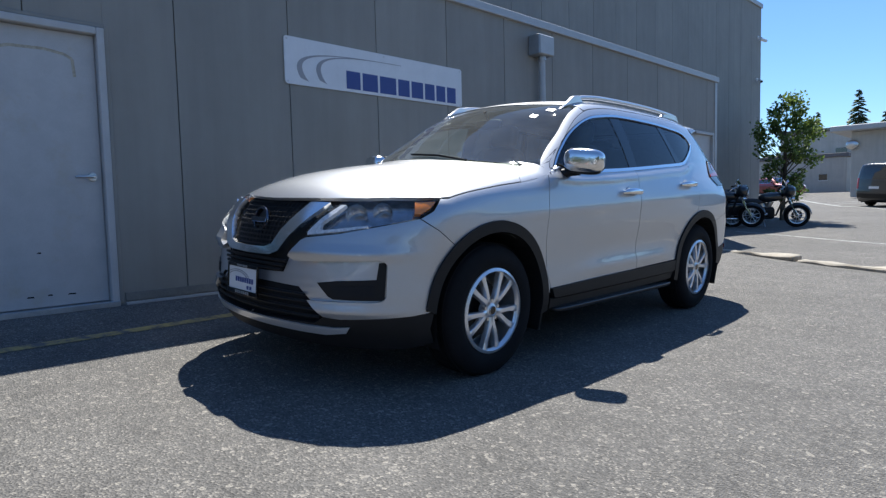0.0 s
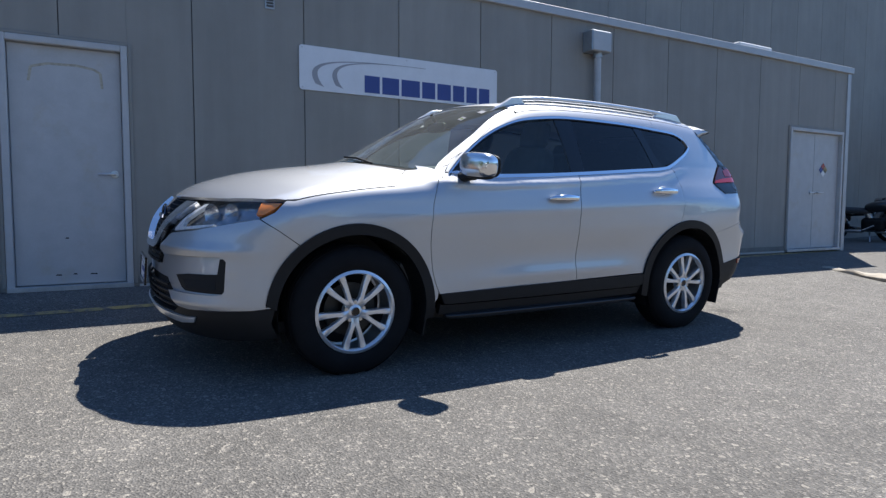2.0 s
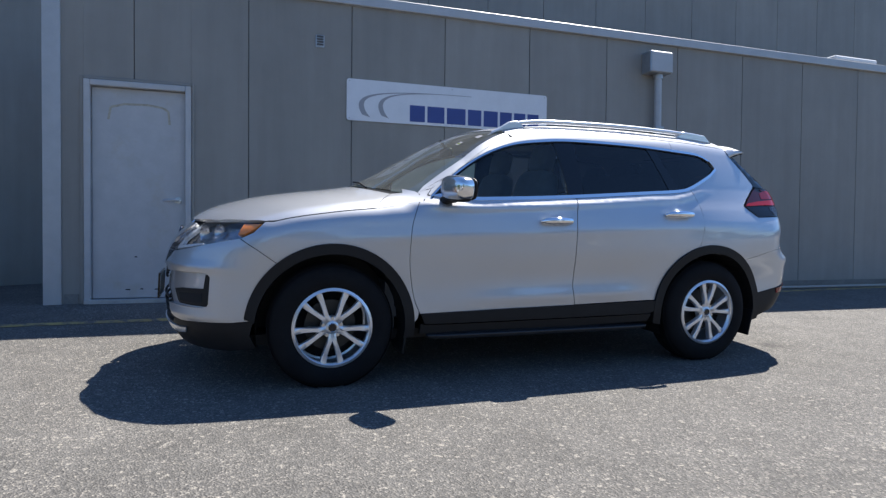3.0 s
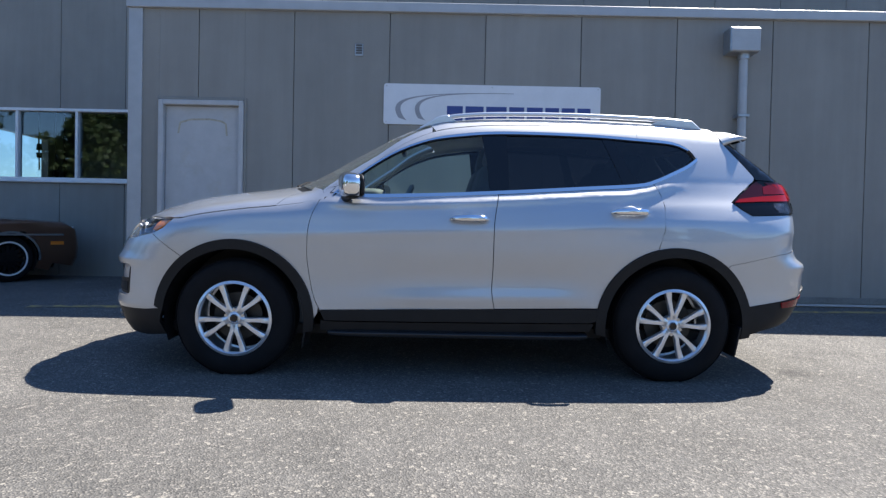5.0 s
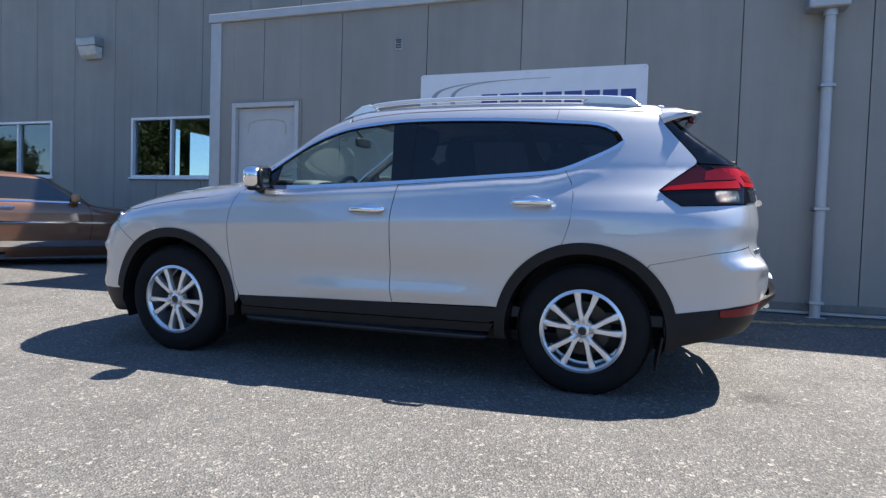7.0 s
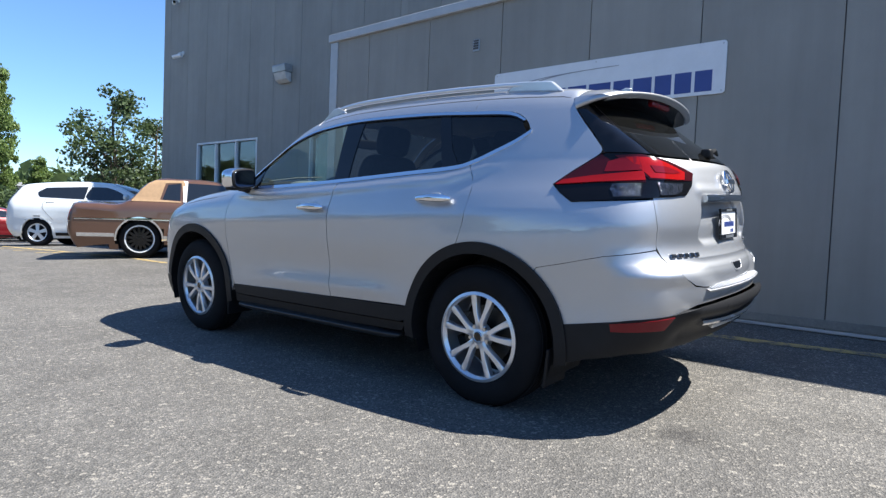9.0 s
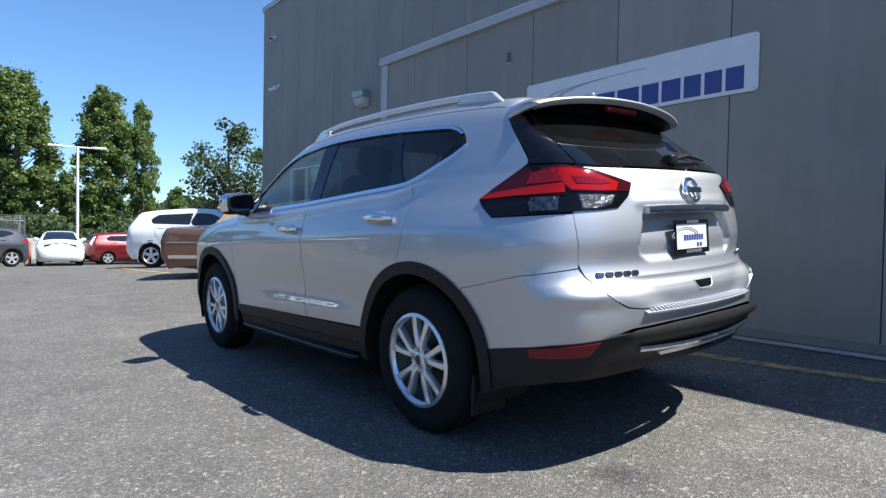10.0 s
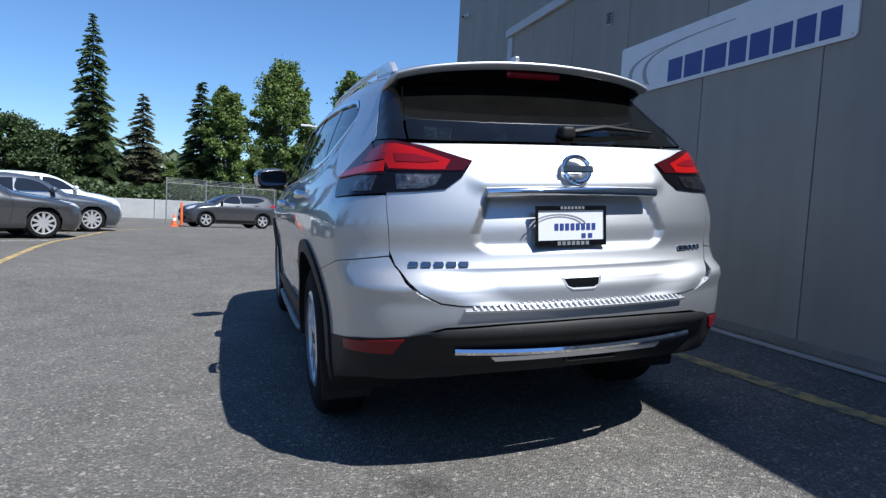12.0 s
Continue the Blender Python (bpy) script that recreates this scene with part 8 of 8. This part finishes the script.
def wire_fence(a, b, h, n):
    a, b = Vector((*a, 0)), Vector((*b, 0))
    fence = thing("wire_fence", "galvanised chain-link fence with barbed wire on top", "fence")
    ln = (b - a).length
    d = (b - a) / ln
    ps = [a + d * ln * i / n for i in range(n + 1)]
    for p in ps:
        z = gz(p.x, p.y)
        part("post", tube([(p.x, p.y, z - 0.1), (p.x, p.y, z + h + 0.25)], 0.03, 8), FENCE_STEEL, fence, "", True)
    part("rail", tube([(p.x, p.y, gz(p.x, p.y) + h) for p in ps], 0.018, 6), FENCE_STEEL, fence, "", True)
    for k in range(3):
        part("barbed_wire", tube([(p.x, p.y, gz(p.x, p.y) + h + 0.08 + 0.07 * k) for p in ps], 0.007, 4), FENCE_STEEL, fence)
    v, f = [], []
    step, w = 0.11, 0.0045
    for sg in (1, -1):
        s = -h
        while s < ln + h:
            s0, z0, s1, z1 = s, 0.05, s + sg * h, h
            pts = []
            for q, z in ((s0, z0), (s1, z1)):
                pts.append((q, z))
            # clip to the fence's length
            (q0, w0), (q1, w1) = pts
            t0, t1 = 0.0, 1.0
            dq = q1 - q0
            lo, hi = sorted(((0 - q0) / dq, (ln - q0) / dq))
            t0, t1 = max(t0, lo), min(t1, hi)
            if t1 - t0 > 0.02:
                ends = [(q0 + dq * t, w0 + (w1 - w0) * t) for t in (t0, t1)]
                i = len(v)
                for q, z in ends:
                    p = a + d * q
                    g = gz(p.x, p.y)
                    v += [(p.x - d.x * w, p.y - d.y * w + 0.004 * sg, g + z), (p.x + d.x * w, p.y + d.y * w + 0.004 * sg, g + z)]
                f.append((i, i + 1, i + 3, i + 2))
            s += step
    part("wire_mesh", make_mesh("wire_mesh", v, f, FENCE_STEEL), None, fence, "galvanised wire mesh")
    return fence


wire_fence((1.2, -22.8), (-3.85, -25.2), 2.0, 3)
wire_fence((-3.85, -25.2), (-3.95, -27.8), 2.0, 1)


def low_wall():
    w = tagged(new("barrier_wall"), "pale concrete barrier wall at the lot end", "wall", kind="structure")
    for i in range(13):
        x0 = -12.0 + i * 2.45
        z = gz(x0, -32.0)
        part("segment", box(x0 + 0.01, x0 + 2.43, -32.1, -31.9, z - 0.1, z + 1.12, 0.015), CONCRETE, w)


low_wall()


def traffic_cone(x, y):
    c = thing("traffic_cone", "orange traffic cone with a white collar", "traffic cone", pose(x, y, gz(x, y)))
    part("base", box(-0.17, 0.17, -0.17, 0.17, 0.0, 0.03, 0.008), ORANGE, c)
    part("cone", lathe([(0.125, 0.03), (0.03, 0.52), (0.022, 0.53), (0.0, 0.53)], 20, "z"), ORANGE, c, "", True)
    part("collar", lathe([(0.0835, 0.26), (0.062, 0.37)], 20, "z"), WHITE, c, "white reflective collar", True)


traffic_cone(0.62, -19.95)


def delineator(x, y, h=1.05):
    d = thing("delineator_post", "slim orange plastic delineator post on a black base", "delineator", pose(x, y, gz(x, y)), "orange posts")
    part("base", lathe([(0.0, 0.06), (0.16, 0.05), (0.20, 0.0)], 16, "z"), BLACK_PLASTIC, d, "black rubber base", True)
    part("post", lathe([(0.055, 0.05), (0.05, h - 0.05), (0.03, h), (0.0, h)], 14, "z"), ORANGE, d, "", True)


delineator(0.36, -20.2)
delineator(-3.86, -23.6)


# ---------------------------------------------------------------- motorcycles
def motorcycle(x, y, heading, label):
    m = thing("motorcycle", label, "motorcycle", pose(x, y, gz(x, y), 0, 0, heading) @ pose(0, 0, 0, 0, -9, 0), "parked motorcycles")
    # along y, front wheel at y = 0, tail at y = 1.63
    for yy, R, wd in ((0.0, 0.325, 0.065), (1.63, 0.32, 0.08)):
        w = part("wheel", lathe([(R - 0.10, wd * 0.6), (R - 0.05, wd), (R - 0.01, wd * 0.6), (R, 0.0), (R - 0.01, -wd * 0.6), (R - 0.05, -wd), (R - 0.10, -wd * 0.6)], 32), RUBBER, m, "black tyre", True, pose(0, yy, R))
        rim = bmesh.new()
        lathe([(R - 0.12, 0.03), (R - 0.095, 0.04), (R - 0.095, -0.04), (R - 0.12, -0.03)], 32, bm=rim)
        lathe([(0.0, 0.06), (0.045, 0.06), (0.045, -0.06), (0.0, -0.06)], 16, bm=rim)
        for i in range(9):
            a = i * math.tau / 9
            tube([(0, 0.03 * math.cos(a), 0.03 * math.sin(a)), (0, (R - 0.11) * math.cos(a), (R - 0.11) * math.sin(a))], 0.010, 5, rim)
        part("rim", rim, ALLOY, w, "cast alloy rim")
        part("disc", lathe([(0.07, 0.062), (0.14, 0.062), (0.14, 0.068), (0.07, 0.068)], 24), DISC, w, "brake disc", True)
        fr = bmesh.new()
        rows = [[fr.verts.new((sx, yy + (R + 0.03) * math.cos(radians(a)), R + (R + 0.03) * math.sin(radians(a)) - dz)) for a in range(5, 176, 10)] for sx, dz in ((-0.09, 0.05), (-0.06, 0.0), (0.0, -0.015), (0.06, 0.0), (0.09, 0.05))]
        for p, q in zip(rows, rows[1:]):
            for j in range(len(p) - 1):
                fr.faces.new((p[j], p[j + 1], q[j + 1], q[j]))
        part("fender", fr, BLACK_PAINT, m, "gloss black fender", True)
    for sg in (-1, 1):
        part("fork", tube([(sg * 0.10, 0.0, 0.325), (sg * 0.10, 0.18, 0.68), (sg * 0.10, 0.30, 0.98)], [0.028, 0.026, 0.022], 8), CHROME, m, "chrome fork leg", True)
        bag = part("saddlebag", rounded_box(0.10, 0.29, 0.17, 4, 6), BLACK_PAINT, m, "gloss black saddlebag", True, pose(sg * 0.26, 1.60, 0.58))
        part("exhaust", tube([(sg * 0.16, 0.75, 0.42), (sg * 0.19, 1.0, 0.28), (sg * 0.20, 1.95, 0.30)], [0.03, 0.045, 0.048], 10), CHROME, m, "chrome exhaust", True)
        part("footboard", box(sg * 0.22 - 0.05, sg * 0.22 + 0.05, 0.72, 1.0, 0.29, 0.315, 0.008), BLACK_PLASTIC, m)
        part("handlebar", tube([(sg * 0.06, 0.34, 1.04), (sg * 0.22, 0.36, 1.14), (sg * 0.36, 0.50, 1.10)], 0.014, 7), CHROME, m, "chrome handlebar", True)
        part("grip", tube([(sg * 0.31, 0.46, 1.115), (sg * 0.40, 0.545, 1.09)], 0.019, 7), RUBBER, m)
        part("mirror", rounded_box(0.055, 0.012, 0.035, 3, 4), CHROME, m, "", True, pose(sg * 0.34, 0.36, 1.26))
        part("mirror_stem", tube([(sg * 0.28, 0.42, 1.13), (sg * 0.33, 0.37, 1.25)], 0.006, 5), CHROME, m)
        part("spot_lamp", lathe([(0.0, -0.03), (0.05, -0.025), (0.055, 0.05), (0.0, 0.08)], 16, "y"), CHROME, m, "chrome spot lamp", True, pose(sg * 0.20, 0.13, 0.83))
    part("fairing", rounded_box(0.29, 0.15, 0.17, 2.6, 7), BLACK_PAINT, m, "gloss black fairing", True, pose(0, 0.22, 1.02, 14, 0, 0))
    part("windshield", slab([(-0.22, 0.0), (0.22, 0.0), (0.17, 0.20), (-0.17, 0.20)], (-0.004, 0.004), 1), WINDOW_DARK, m, "smoked windshield", False, pose(0, 0.26, 1.15, -28, 0, 0))
    part("headlight", lathe([(0.0, -0.02), (0.085, -0.015), (0.095, 0.02), (0.0, 0.10)], 20, "y"), REFLECTOR, m, "round headlight", True, pose(0, 0.075, 0.96))
    part("fuel_tank", rounded_box(0.17, 0.32, 0.13, 2.6, 7), BLACK_PAINT, m, "gloss black fuel tank", True, pose(0, 0.66, 0.86, -6, 0, 0))
    part("seat", rounded_box(0.17, 0.36, 0.07, 3, 6), FABRIC, m, "black seat", True, pose(0, 1.20, 0.76, 4, 0, 0))
    part("backrest", rounded_box(0.15, 0.05, 0.16, 3, 5), FABRIC, m, "black backrest", True, pose(0, 1.60, 0.95, -12, 0, 0))
    part("tour_box", rounded_box(0.26, 0.19, 0.15, 4, 6), BLACK_PAINT, m, "gloss black luggage box", True, pose(0, 1.82, 0.95))
    eng = part("engine", rounded_box(0.15, 0.24, 0.17, 5, 6), BLACK_PLASTIC, m, "black engine block", True, pose(0, 0.80, 0.42))
    for sg in (-1, 1):
        part("cylinder", tube([(0, sg * 0.02, 0.08), (0, sg * 0.15, 0.32)], 0.075, 12), STEEL, eng, "finned metal cylinder")
    part("air_cleaner", lathe([(0.0, 0.06), (0.085, 0.055), (0.09, 0.0)], 20), CHROME, eng, "chrome air cleaner", True, pose(0.15, 0.0, 0.18))
    part("kickstand", tube([(-0.12, 0.85, 0.28), (-0.33, 0.80, 0.03)], 0.014, 6), STEEL, m)
    frame_ = bmesh.new()
    tube([(0, 0.30, 0.95), (0, 0.52, 0.35), (0, 1.1, 0.28), (0, 1.63, 0.32)], 0.028, 7, frame_)
    tube([(0, 0.34, 0.90), (0, 1.0, 0.66), (0, 1.6, 0.62)], 0.028, 7, frame_)
    part("bike_frame", frame_, BLACK_PAINT, m, "black tube frame", True)
    return m


motorcycle(-5.55, 17.95, 103, "black touring motorcycle with chrome trim on its stand")
motorcycle(-4.70, 19.0, 112, "black touring motorcycle parked beside another one")

# ---------------------------------------------------------------- buildings beyond
def eaves_building(name, label, x0, x1, y0, y1, zb, h, mat, over=0.7, windows=()):
    b = thing(name, label, "building")
    part("wall", box(x0, x1, y0, y1, zb - 1.0, zb + h, 0.02), mat, b)
    part("roof", box(x0 - over, x1 + over, y0 - over, y1 + over, zb + h + 0.002, zb + h + 0.34, 0.03), TRIM if over > 0.3 else FAR_ROOF, b, "pale flat roof edge")
    for wx0, wx1, wz0, wz1 in windows:
        w = part("window", box(wx0, wx1, y0 - 0.05, y0 - 0.005, zb + wz0, zb + wz1, 0.01), WINDOW_DARK, b, "dark window")
        part("frame", box(wx0 - 0.05, wx1 + 0.05, y0 - 0.06, y0 - 0.052, zb + wz0 - 0.06, zb + wz0, 0.0), WHITE, w)
    return b


bl = eaves_building("low_building", "pale rendered low building with a wide flat eave", -8.1, 14.0, 44.5, 58.0, 0.9, 4.0, PALE_WALL, 0.95)
part("corner_mirror", rounded_box(0.34, 0.12, 0.30, 2.2, 6), STEEL, bl, "round convex traffic mirror", True, pose(-8.0, 44.3, 4.1))
eaves_building("white_building", "white rendered building with a plain flat roof", -18.5, -11.2, 60.0, 72.0, 1.4, 2.9, PALE_WALL, 0.15, [(-13.2, -12.6, 1.0, 1.5)])
eaves_building("white_building", "tall pale building block behind the low one", -20.0, -12.4, 74.0, 84.0, 1.4, 6.4, PALE_WALL, 0.3, [(-14.8, -13.8, 3.4, 4.6)])
eaves_building("grey_building", "distant grey building with rows of dark windows", -15.0, -6.0, 98.0, 110.0, 1.6, 8.2, CONCRETE, 0.3, [(-14.0 + 1.6 * i, -13.0 + 1.6 * i, z, z + 1.1) for i in range(5) for z in (3.2, 5.8)])
eaves_building("long_roof_building", "low grey building beyond the hall corner", -34.0, -14.0, -64.0, -54.0, -0.3, 2.8, CONCRETE, 0.4)
